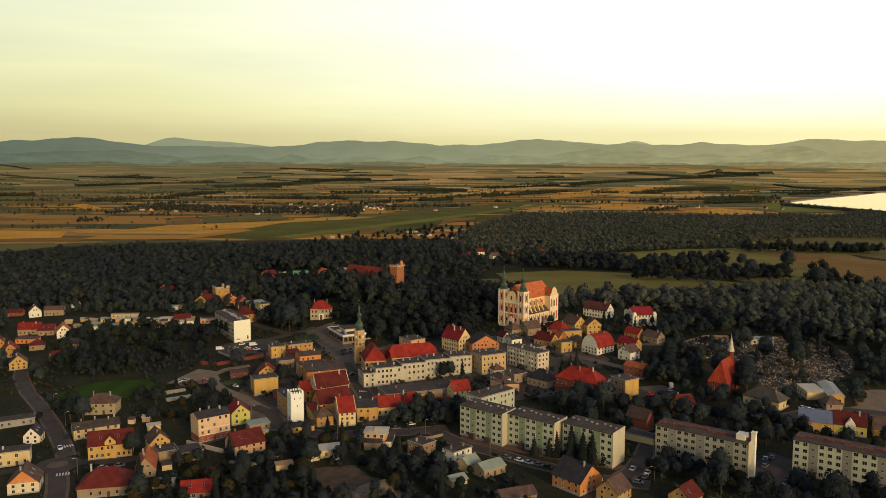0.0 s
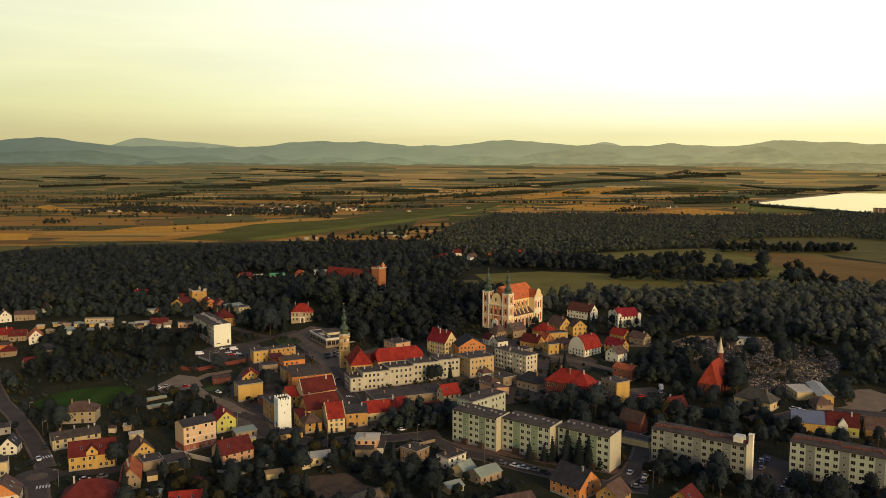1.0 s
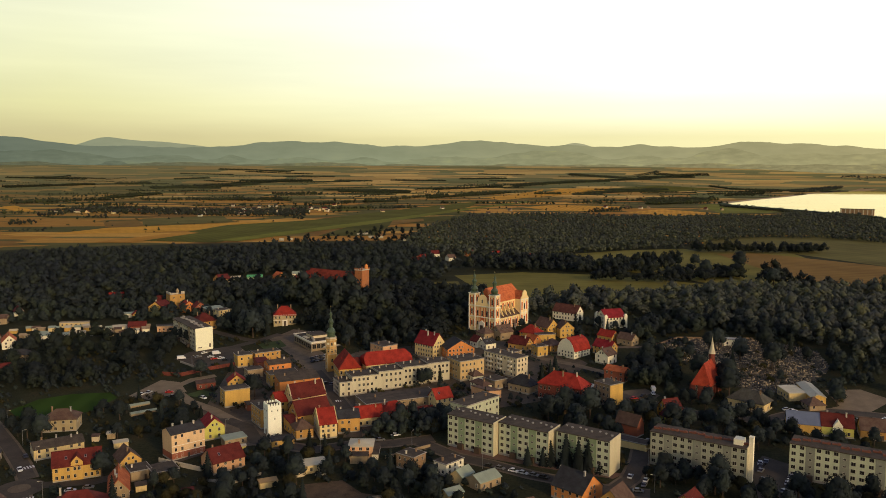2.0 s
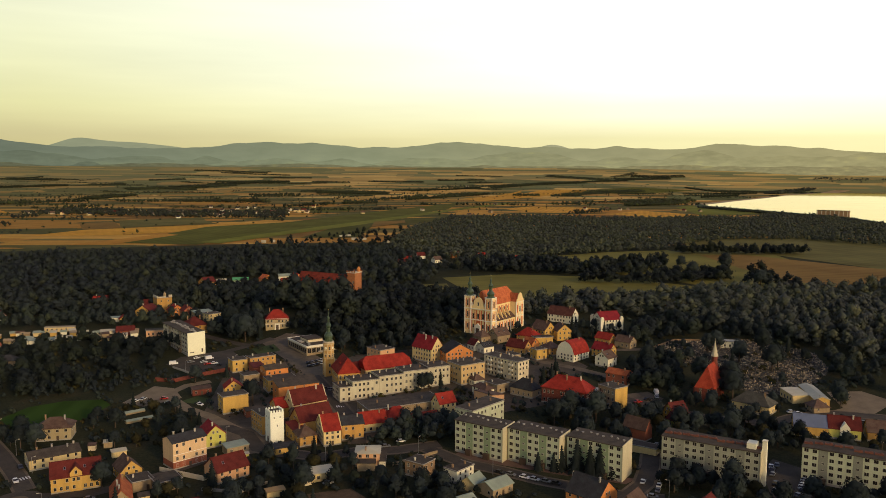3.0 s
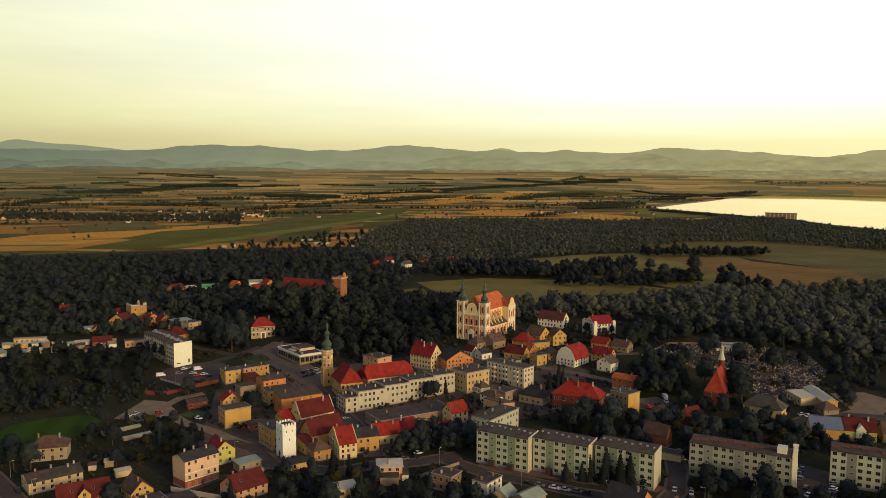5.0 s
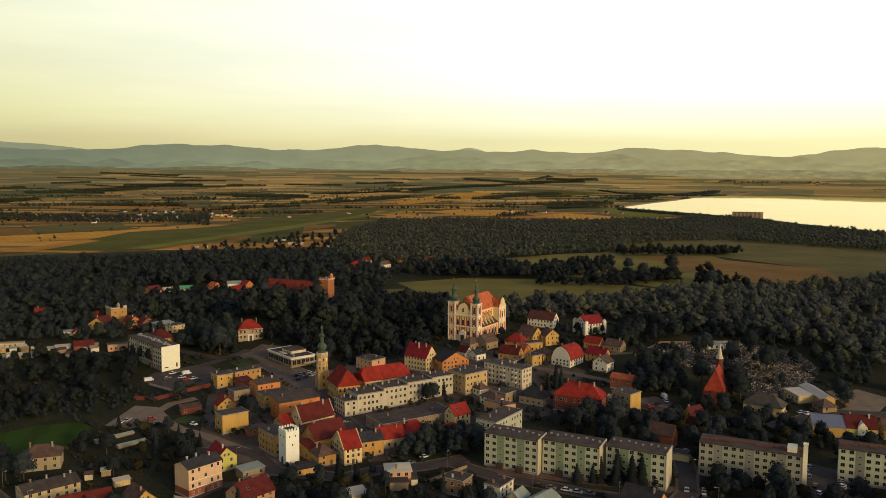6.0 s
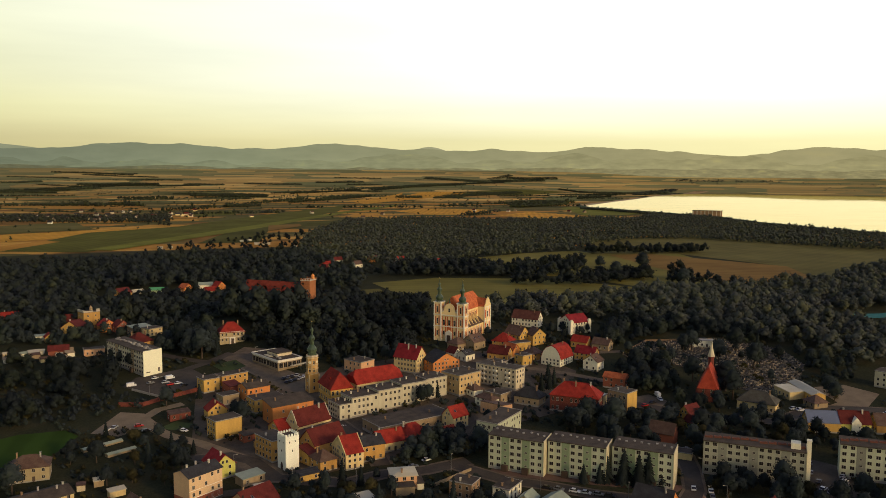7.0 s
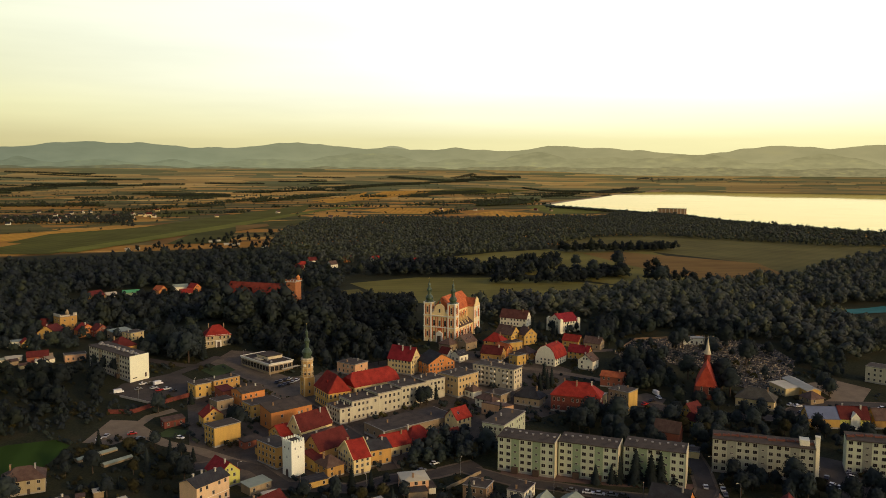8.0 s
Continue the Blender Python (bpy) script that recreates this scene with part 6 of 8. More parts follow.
house(54, 427, 9, 13.5, 4.6, 44, TAUPE, SLATE, "hip", "d", 4.2, 1, "house with steep dark slate hipped roof", chim=1)
house(72.5, 411, 12, 24, 8.5, 52, BRICK, RED, "hip", "d", 5.5, 2, "red brick school with bright red hipped roof", "school", (1.0, 1.6), 2.2, 3, category="school")
# the end wall's sunlight is put into its yellow, beside the duller taupe front
yb = house(93, 402, 9, 11, 10.5, 30, TAUPE, BITUMEN, "flat", floors=3, label="taupe block with blank end wall in sunlit bright yellow", gap=3.2, chim=2, name="tenement", category="tenement", lights=False)
part("end_wall", Geo().box(-4.52, 4.52, -5.58, -5.5, -2.5, 10.45), YELLOW, yb, "blank end wall in sunlit bright yellow")
for r in range(3):
    for k in range(4):
        window(yb, faces(9, 11)["-x"][0], -3.9 + k * 2.6, 1.0 + r * 3.3, 1.0, 1.5)
house(84, 416, 8, 12, 5.0, 40, CREAM, PALEROOF, "flat", floors=1, label="low annex with pale sheet roof", chim=0)
house(108, 437, 8, 12, 6.0, 45, RUST, ORANGETILE, "gable", "d", 2.0, 2, "rust-red house with orange roof", chim=1)
house(23.5, 388, 24, 10.5, 10.0, 43, PALEGREEN, BITUMEN, "flat", floors=3, label="pale three-storey flats with brown flat roof", gap=2.4, chim=3, name="tenement", category="tenement")
# quarter below the church
house(115, 586, 10, 20, 6.0, 46, WHITE, tiled("red_brown_tile", (0.115, 0.040, 0.026)), "gable", "d", 5.0, 2, "long white house with red-brown tile roof beside the church", gap=2.4, chim=1)
wr = house(139, 558, 15, 14, 8.0, 12, WHITE, CRIMSON, "gable", "w", 4.5, 3, "white villa with crimson roof and stepped corner turrets", "villa", gap=2.2, chim=1, category="villa")
for sx, sy in ((-7.5, -7), (7.5, -7), (-7.5, 6.4), (7.5, 6.4)):
    g = Geo().box(sx - 1.2, sx + 1.2, sy - 0.8, sy + 1.2, -2, 8.9).box(sx - 0.7, sx + 0.7, sy - 0.6, sy + 0.6, 8.9, 9.8)
    part("turret", g, WHITE, wr)
house(90, 541, 10, 13, 6.5, 30, YELLOW, BROWN, "gable", "d", 5.0, 2, "yellow gabled house with brown roof", chim=1)
house(101, 535, 10, 9, 6.5, 10, YELLOW, BROWN, "gable", "d", 4.2, 2, "ochre-yellow house with paired brown gables", chim=1)
house(78, 533, 10, 12, 5.0, 46, OCHRE, RED, "hip", "d", 4.4, 2, "house with orange-red hipped tile roof", chim=1)
house(66.5, 508, 9, 13, 4.2, 48, OCHRE, DARKRED, "gable", "d", 4.0, 1, "low house with dark red roof", chim=1)
house(75, 512, 6, 9, 5.0, 30, ORANGE, ORANGETILE, "gable", "d", 3.0, 1, "small orange gabled house", chim=0)
house(85, 523, 12, 7, 5.2, 12, YELLOW, BITUMEN, "flat", floors=1, label="yellow flat-roofed annex behind the cottages", chim=0)
house(75.5, 492, 7.5, 7, 6.0, 22, YELLOW, BITUMEN, "flat", floors=2, label="small yellow cube house with flat roof", chim=1)
house(85, 500, 9, 9, 5.0, 22, OCHRE, BROWN, "hip", floors=2, label="ochre house with brown hipped roof", chim=1)
house(96, 489, 15, 13, 4.2, 37, WHITE, RED, "gambrel", "w", 7.4, 2, "white house with rounded gable and bright red roof", gap=2.4, chim=2)
house(116, 490, 8, 12.5, 4.8, 42, YELLOW, CRIMSON, "gable", "d", 3.6, 2, "yellow house with crimson roof", chim=1)
house(111, 470.5, 9, 9, 5.5, 39, WHITE, BROWN, "gable", "w", 3.4, 2, "white gabled cottage with brown roof", chim=1)
house(126, 519, 8, 11, 4.0, 40, OCHRE, RED, "gable", "d", 3.2, 1, "low house with red roof", chim=0)
house(136, 509, 8, 11, 4.0, 40, TAUPE, BROWN, "gable", "d", 3.2, 1, "low house with brown roof", chim=1)
house(59, 537, 11, 10, 5.0, 31, TAUPE, BROWN, "gable", "w", 4.0, 1, "grey-brown cottage below the church", chim=1)
house(48, 538, 9, 9, 4.5, 31, TAUPE, BROWN, "hip", floors=1, label="old grey cottage with brown roof below the church", chim=0)
house(40, 519, 6, 7, 4.0, 30, WHITE, DARKRED, "gable", "d", 3.0, 1, "small white gabled cottage with dark red roof", chim=0)
house(46, 512, 8, 7, 4.2, 30, WHITE, SLATE, "gable", "w", 2.2, 1, "small white house with slate roof", chim=1)
house(57, 487, 9, 9, 5.0, 34, TAUPE, BITUMEN, "flat", floors=2, label="grey-brown rear building with flat roof", chim=1)
# quarter round the gate tower
house(-77.5, 396, 9, 14, 9.0, 28, OCHRE, BITUMEN, "flat", floors=3, label="ochre tenement joined to the white gate tower", gap=2.2, chim=2, name="tenement", category="tenement")
house(-73, 415, 6, 11, 6.0, 24, YELLOW, RED, "gable", "w", 3.6, 2, "narrow yellow house with red roof", chim=0)
ga = house(-60, 415, 18, 9.5, 8.0, 30, CREAM, DARKRED, "gable", "w", 6.0, 2, "cream house with stepped gable and long dark red roof", gap=2.3, chim=3)
house(-58, 404, 18, 6, 6.5, 30, TAUPE, BROWN, "gable", "w", 2.2, 2, "narrow house with brown roof", chim=0)
house(-56, 394, 17, 11, 6.5, 30, OCHRE, DARKRED, "gable", "w", 5.5, 2, "ochre house with broad dark red roof", chim=1)
house(-63, 385, 6, 8, 4.5, 30, YELLOW, DARKRED, "shed", "w", 2.0, 1, "small yellow lean-to house with red roof", chim=0)
house(-58, 377, 8, 9, 5.0, 22, OCHRE, BROWN, "hip", floors=2, label="ochre house with brown hipped roof", chim=1)
gc = house(-47.5, 378.5, 8, 14, 7.0, 16, CREAM, RED, "gable", "w", 5.5, 3, "cream gabled house with bright red roof", gap=2.0, chim=1)
house(-37.5, 384, 10, 12, 7.0, 10, OCHRE, SLATE, "gable", "w", 2.4, 2, "ochre-brown house with low grey roof", chim=2)
house(-66, 367.5, 10, 5, 2.6, 18, YELLOW, SLATE, "shed", "w", 0.6, 1, "low kiosk with curved dark roof", name="kiosk", chim=0, category="kiosk")
house(-67, 443, 22, 11, 8.0, 22, ORANGE, BITUMEN, "shed", "w", 2.0, 2, "large orange rendered warehouse with blank walls and lean-to roof", chim=1, gap=8.0, category="warehouse")
house(-77, 460, 16, 10, 6.5, 22, YELLOW, BITUMEN, "flat", floors=2, label="yellow two-storey building with flat roof", chim=1)
house(-82, 478, 13, 11, 7.5, 25, ORANGE, BITUMEN, "gable", "w", 1.6, 2, "orange house with dark roof and white vents", chim=3)
house(-105.5, 500, 9, 9, 7.0, 25, YELLOW, BITUMEN, "flat", floors=2, label="yellow rendered flat-roofed house", chim=1)
house(-93, 508, 16, 8, 6.0, 28, OCHRE, BITUMEN, "flat", floors=2, label="ochre row with flat roof beside the square", chim=2)
house(-93, 490, 7, 9, 5.0, 25, RUST, DARKRED, "shed", "w", 1.0, 1, "low rust-red rear building in a courtyard", chim=0)
house(-95.5, 476, 9, 8, 4.6, 25, TAUPE, BITUMEN, "flat", floors=1, label="low rear building with white gable", chim=0)
house(-101.5, 454, 9.5, 8, 5.0, 15, YELLOW, RED, "gable", "d", 3.6, 2, "yellow gabled house with red roof", chim=1)
yh = house(-97.5, 428, 13, 9, 8.5, 26, YELLOW, BITUMEN, "flat", floors=3, label="bright yellow rendered house with blank front and flat roof", gap=2.8, chim=0, lights=False)
for r in range(3):
    for k in range(3):
        window(yh, faces(13, 9)["-x"][0], -2.8 + k * 2.8, 1.0 + r * 2.7, 1.0, 1.4)
house(-86, 419, 9, 5, 3.0, 26, RUST, BITUMEN, "shed", "w", 0.5, 1, "low dark red shed behind the yellow house", name="shed", chim=0, category="shed")
house(-81.5, 408, 6, 4, 2.8, 26, OCHRE, BROWN, "shed", "w", 0.5, 0, "low brick garage with brown roof", name="garage", chim=0, category="garage")
house(-119, 458, 10, 5, 3.0, 20, BRICK, BROWN, "shed", "w", 0.8, 1, "low brick shed beside the lane", name="shed", chim=0, category="shed")
gable_coping(ga, 18, 9.5, 8.0, 6.0, OFFWHITE)
gable_coping(gc, 8, 14, 7.0, 5.5, CREAM)
# yard south of the high street
house(-13, 415, 40, 17, 4.5, 20, TAUPE, BITUMEN, "flat", floors=1, label="wide low hall with dark flat roof", name="workshop_hall", chim=2, gap=5, category="hall")
house(8.3, 407.5, 9.5, 8, 6.0, 26, CREAM, RED, "gable", "w", 4.2, 2, "cream gabled house with red roof", chim=0)
house(-28, 390, 13, 9, 4.6, 16, CREAM, RED, "gable", "w", 4.2, 1, "low house with weathered red roof", chim=2)
house(-16, 395, 13, 9, 4.6, 20, RUST, RED, "hip", "w", 4.2, 1, "low rust-red house with red hipped roof", chim=1)
house(-3.5, 391, 14, 6.5, 3.6, 20, CREAM, DARKRED, "gable", "w", 3.0, 1, "long cream outbuilding with dark red roof", chim=0)
wv = house(-30, 351, 10, 9.5, 5.6, -4, PINK, PALEROOF, "hip", "d", 1.2, 2, "villa with pale low hipped roof and balconies", "villa", (1.2, 1.3), 2.6, 1, category="villa")
for a, b in ((-10, -4.9), (4.9, 11)):
    part("wing", Geo().box(a, b, -3.3, 4, -2, 3.0), TAUPE, wv)
    part("wing_roof", Geo().box(a - 0.2, b + 0.2, -3.6, 4.3, 3.0, 3.25), BITUMEN, wv)
part("porch", Geo().box(-6, 7, -7.5, -4.9, -2, 2.4), WHITE, wv)
part("porch_roof", Geo().box(-6.3, 7.3, -7.8, -4.8, 2.4, 2.6), BITUMEN, wv)
for k in range(6):
    window(wv, pose(-5 + k * 2.2, -7.5, 0), 0, 0.5, 1.4, 1.4)
house(-9.2, 335.2, 7.8, 9.3, 6.0, 48, BROWNBRICK, BITUMEN, "flat", floors=2, label="brown brick cube house with flat roof", chim=2)
house(6, 329.5, 10.5, 7, 4.8, 43, WHITE, BITUMEN, "flat", floors=2, label="white house with flat dark roof and satellite dishes", chim=2)
house(10.5, 319.5, 7.5, 6, 3.4, 46, CREAM, GREENROOF, "gable", "w", 2.2, 1, "small house with grey-green sheet roof", chim=0)
house(18.5, 314.5, 11, 8, 3.6, 36, TAUPE, GREENROOF, "gable", "w", 2.0, 1, "workshop with pale green sheet roof", name="workshop", chim=0, category="workshop")
house(5, 305, 7, 6, 2.6, 30, CREAM, GREENROOF, "gable", "w", 1.4, 0, "garden shed with pale green roof", name="shed", chim=0, category="shed")
house(-49, 336.5, 9, 6, 3.2, 18, CREAM, PALEROOF, "shed", "w", 0.8, 1, "low garage with pale curved roof", name="garage", chim=0, category="garage")
pk = house(-107.5, 360.5, 15, 9.5, 11.5, 38, plaster("pale_pink_plaster", (0.68, 0.46, 0.25), 0.2), SLATE, "gable", "w", 2.0, 4, "pale pink four-storey tenement with red ground floor", gap=2.4, chim=3, attic=False, name="tenement", category="tenement", blind=("-x",))
house(-100, 382, 9, 11, 6.0, 26, LIME, CRIMSON, "gable", "d", 4.0, 2, "lime-yellow gabled house with crimson roof", chim=1)
house(-87.5, 344, 14, 11.5, 4.8, 36, PINK, DARKRED, "gable", "w", 4.4, 2, "pink house with dark red tile roof", chim=1)
house(-88, 371, 10, 6, 3.0, 30, TAUPE, GREENROOF, "shed", "w", 0.6, 1, "market stall hut with pale sheet roof", name="hut", chim=0, category="hut")
house(-84, 361, 6, 2.6, 2.5, 12, LIME, PALEROOF, "flat", floors=0, label="small pale yellow kiosk beside the street", name="kiosk", chim=0, category="kiosk")
# western quarter
hv = house(-174, 400, 15, 10, 6.2, 6, BUFF, BROWN, "hip", "w", 3.6, 2, "greyish buff villa with brown hipped roof and red chimneys", "villa", (1.1, 1.2), 3.2, 2, category="villa")
house(-164, 368, 20, 12, 4.8, 30, CREAM, BITUMEN, "gable", "w", 1.8, 2, "long cream house with dark low-pitched roof and chimneys", chim=4)
yg = house(-145.5, 341, 18, 11, 6.3, 19, YELLOW, DARKRED, "gable", "w", 4.6, 2, "yellow house with central gable and dark red roof", gap=2.0, chim=0)
part("cross_gable", Geo().along_y([(-2.2, -2), (2.2, -2), (2.2, 7.6), (0, 10.0), (-2.2, 7.6)], -5.8, 0), YELLOW, yg)
part("cross_roof", Geo().along_y([(-2.7, 7.0), (0, 10.0), (2.7, 7.0), (2.7, 7.3), (0, 10.4), (-2.7, 7.3)], -6.1, 0), DARKRED, yg)
for a, z in ((-0.8, 1.2), (0.8, 4.2), (-0.8, 4.2), (0, 7.0)):
    window(yg, pose(a, -5.8, 0), 0, z, 0.9, 1.3)
house(-128, 349, 8.5, 11, 4.2, 31, YELLOW, BROWN, "gable", "d", 4.0, 2, "yellow gabled cottage with brown roof", chim=1)
house(-123, 322, 7.5, 17, 4.0, 17, TAUPE, ORANGETILE, "gable", "d", 4.4, 1, "long low house with bright orange tile roof", chim=3)
house(-120, 337, 8, 9, 3.8, 30, TAUPE, BITUMEN, "flat", floors=1, label="low outbuilding with dark flat roof", chim=1)
house(-110, 336, 10, 10, 3.8, 30, TAUPE, BITUMEN, "flat", floors=1, label="walled yard building with dark flat roof", chim=0)
house(-183, 331, 13, 8, 6.0, 22, CREAM, BITUMEN, "flat", floors=2, label="pale cream two-storey building with flat roof", chim=1)
house(-188, 358, 7, 8.5, 4.0, 12, WHITE, SLATE, "gable", "d", 3.6, 2, "small white gabled house with dark roof", chim=0)
og = house(-164, 304, 11, 11, 4.4, 18, OFFWHITE, BROWN, "gable", "d", 5.0, 2, "cream house with orange gable trim and brown roof", chim=1)
part("gable_cladding", Geo().along_x([(-5.45, 4.4), (5.45, 4.4), (0, 9.2)], -5.56, -5.49), ORANGE, og, "orange painted upper gable")
house(-131, 302, 19.5, 13, 4.4, 12, TAUPE, DARKRED, "hip", "w", 5.2, 1, "large house with broad deep red hipped roof", chim=1)
house(-94, 297, 12, 9, 3.2, 12, TAUPE, RED, "gable", "w", 3.0, 1, "low house with orange-red roof among trees", chim=0)
house(-258, 425, 14, 10, 5.0, 10, YELLOW, DARKRED, "gable", "w", 4.0, 1, "yellow house with brown-red roof beside the road", chim=1)
house(-209, 382, 16, 9, 3.0, 30, CONCRETE, BITUMEN, "flat", floors=1, label="low grey commercial shed with flat roof", name="shed", chim=0, category="shed")
house(-213, 352, 14, 8, 3.4, 20, TAUPE, SLATE, "gable", "w", 1.8, 1, "low grey building with dark roof", chim=0)
part("ground_floor", Geo().box(-7.54, 7.54, -4.79, 4.79, -2, 3.1), RUST, pk, "red painted ground floor")
part("string_course", Geo().box(-7.6, 7.6, -4.85, -4.7, 3.1, 3.35).box(-7.6, 7.6, -4.85, -4.7, 6.0, 6.15), TRIM, pk)
for r in range(3):
    for k in range(3):
        bal = part("balcony", Geo().box(-1.3, 1.3, -1.1, 0.02, 0, 0.15), CONCRETE, wf, at=pose(-4.5, -8 + k * 8, 2.9 + r * 2.7, 0, 0, -90))
        part("railing", Geo().box(-1.3, 1.3, -1.1, -1.04, 0.15, 1.1).box(-1.3, -1.24, -1.1, 0, 0.15, 1.1).box(1.24, 1.3, -1.1, 0, 0.15, 1.1), TRIM, bal)


# ---- houses at the town's western and northern edge ----
house(-331, 642, 9, 12, 5.0, 30, WHITE, BROWN, "gable", "d", 4.5, 1, "white gabled farmhouse with brown roof", chim=1)
house(-316, 645, 15, 8, 5.0, 10, TAUPE, BROWN, "gable", "w", 2.4, 1, "long greyish farm building with brown roof", chim=0)
house(-351, 646, 16, 7, 3.4, 8, RUST, DARKRED, "gable", "w", 2.2, 1, "low reddish barn with dark roof", name="barn", chim=0, category="barn")
house(-303, 580, 15, 9, 4.4, 12, TAUPE, RED, "gable", "w", 4.0, 1, "farmhouse with orange-red tile roof", chim=2)
house(-289, 577, 11, 9, 4.0, 12, TAUPE, DARKRED, "gable", "w", 3.6, 1, "barn with dark red tile roof", name="barn", chim=0, category="barn")
house(-274, 570, 9, 14, 5.0, 26, WHITE, ORANGETILE, "gable", "d", 4.4, 2, "white gabled house with orange roof", chim=1)
house(-291, 553, 15, 6, 3.0, 6, ORANGE, BROWN, "shed", "w", 0.8, 1, "low orange outbuilding with lean-to roof", chim=0)
house(-263, 487, 10, 11, 4.6, 28, YELLOW, BROWN, "gable", "d", 4.4, 2, "yellow gabled house with brown roof by the road", chim=1)
house(-285, 519, 10, 14, 4.4, 28, OCHRE, RED, "gable", "d", 4.6, 1, "house with orange-red roof behind trees", chim=1)
house(-301, 536, 9, 13, 4.4, 28, OCHRE, DARKRED, "gable", "d", 4.4, 1, "house with dark red roof behind trees", chim=1)
house(-275, 534, 9, 8, 4.0, 20, TAUPE, DARKRED, "hip", floors=1, label="small house with dark red hipped roof", chim=0)
house(-246, 501, 7, 10, 4.0, 40, TAUPE, DARKRED, "gable", "w", 3.0, 1, "small red-roofed house among trees", chim=0)
house(-252, 535, 14, 8, 4.2, 8, TAUPE, SLATE, "hip", floors=1, label="house with wide dark roof among trees", chim=1)
house(-314, 677, 7, 9, 4.0, 30, WHITE, DARKRED, "gable", "d", 3.6, 1, "white gabled cottage at the wood's edge", chim=0)
ot = house(-193, 690, 12, 11, 12.0, 30, OCHRE, BITUMEN, "flat", floors=3, label="old ochre stone tower with crumbling top", name="old_tower", gap=4, chim=0, category="tower")
part("turret", Geo().lathe([(1.3, 12.0), (1.3, 14.0), (0.05, 16.0)], 8, 2.5, 2.5), TAUPE, ot)
part("broken_wall", Geo().box(-6.0, -5.3, -5.5, 5.5, 12.3, 13.8).box(-6.0, 1.0, -5.5, -4.9, 12.3, 13.2).box(3.4, 6.0, -5.5, -4.9, 12.3, 14.2), STONE, ot)
house(-199, 666, 12, 14, 5.5, 66, YELLOW, DARKRED, "gable", "w", 4.6, 2, "yellow gabled house with dark red roof below the old tower", chim=1)
house(-203, 702, 16, 10, 5.0, 20, OCHRE, DARKRED, "gable", "w", 4.4, 1, "long house with brownish red roof", chim=0)
house(-178, 668, 11, 9, 5.0, 30, ORANGE, RED, "gable", "d", 4.0, 2, "orange house with red roof", chim=1)
house(-168, 663, 9, 9, 5.0, 30, RUST, DARKRED, "gable", "d", 3.6, 2, "rust-red gabled house with dark roof", chim=1)
house(-150, 598, 14, 12, 7.0, 36, OCHRE, DARKRED, "hip", "w", 5.0, 2, "large ochre house with dark red hipped roof behind the slab", chim=2)
house(-154, 652, 14, 10, 4.0, 36, TAUPE, GREENROOF, "shed", "w", 1.2, 1, "workshop with grey-green striped roof", chim=0, name="workshop", category="workshop")
house(-145, 640, 10, 10, 5.0, 36, CREAM, BITUMEN, "flat", floors=2, label="cream building with flat roof behind trees", chim=1)
house(-259, 746, 12, 9, 4.0, 8, OCHRE, RED, "gable", "w", 3.6, 1, "cottage with red roof in the woods", chim=1)
house(-217, 652, 16, 5, 3.0, 12, WHITE, GREENROOF, "shed", "w", 0.5, 0, "pale shed with corrugated roof", name="shed", chim=0, category="shed")
house(-212, 646, 6, 6, 3.4, 20, YELLOW, RED, "gable", "d", 2.6, 1, "tiny yellow gabled cottage with red roof", chim=0)
house(-177, 598, 12, 7, 4.0, 14, PINK, BITUMEN, "flat", floors=1, label="low pink outbuilding with flat roof", chim=0)
house(-199, 605, 12, 8, 3.6, 10, RUST, DARKRED, "gable", "w", 2.6, 1, "rust-red garage hall with dark roof", chim=0, name="garage", category="garage")
house(-251, 625, 20, 5, 3.2, 6, CREAM, TAUPE, "flat", floors=1, label="long cream wall-like shed at the allotments", name="shed", chim=0, category="shed")
house(-189, 864, 13, 12, 5.0, 45, OCHRE, DARKRED, "gable", "w", 4.5, 1, "house with brown-red roof at the wood's edge", chim=0)
house(-176, 872, 10, 8, 4.0, 30, WHITE, PALEROOF, "gable", "w", 2.4, 1, "white house with pale roof", chim=0)
house(-158, 884, 16, 8, 4.0, 6, SAGE, plain("green_sheet", (0.08, 0.30, 0.10), 0.5), "gable", "w", 2.0, 0, "shed with bright green sheet roof", name="shed", chim=0, category="shed")
house(-132, 884, 10, 10, 5.0, 40, ORANGE, ORANGETILE, "gable", "d", 4.0, 1, "bright orange gabled house", chim=0)
house(-113, 902, 14, 9, 5.0, 8, WHITE, GREENROOF, "gable", "w", 2.2, 1, "white hall with pale green roof", chim=0, name="hall", category="hall")
house(-100, 890, 10, 9, 5.0, 40, ORANGE, RED, "gable", "d", 4.2, 1, "orange house with red roof near the castle", chim=0)
house(-108, 866, 12, 9, 4.0, 20, TAUPE, RED, "gable", "w", 3.4, 1, "low house with red roof below the castle", chim=0)
far_rng = random.Random(8)
far_shed_rng = random.Random(9)
for x, y in ((22, 1020), (51, 1100), (98, 1104), (133, 1090), (174, 1052), (0, 1096), (68, 1050), (30, 1055)):
    house(x, y, 11, 9, 4.5, far_rng.uniform(0, 60), far_rng.choice((WHITE, CREAM, ORANGE)), far_rng.choice((DARKRED, RED, BROWN)), "gable", "w", 4.0, 1, "outlying gabled house among the trees beyond the park", chim=0)
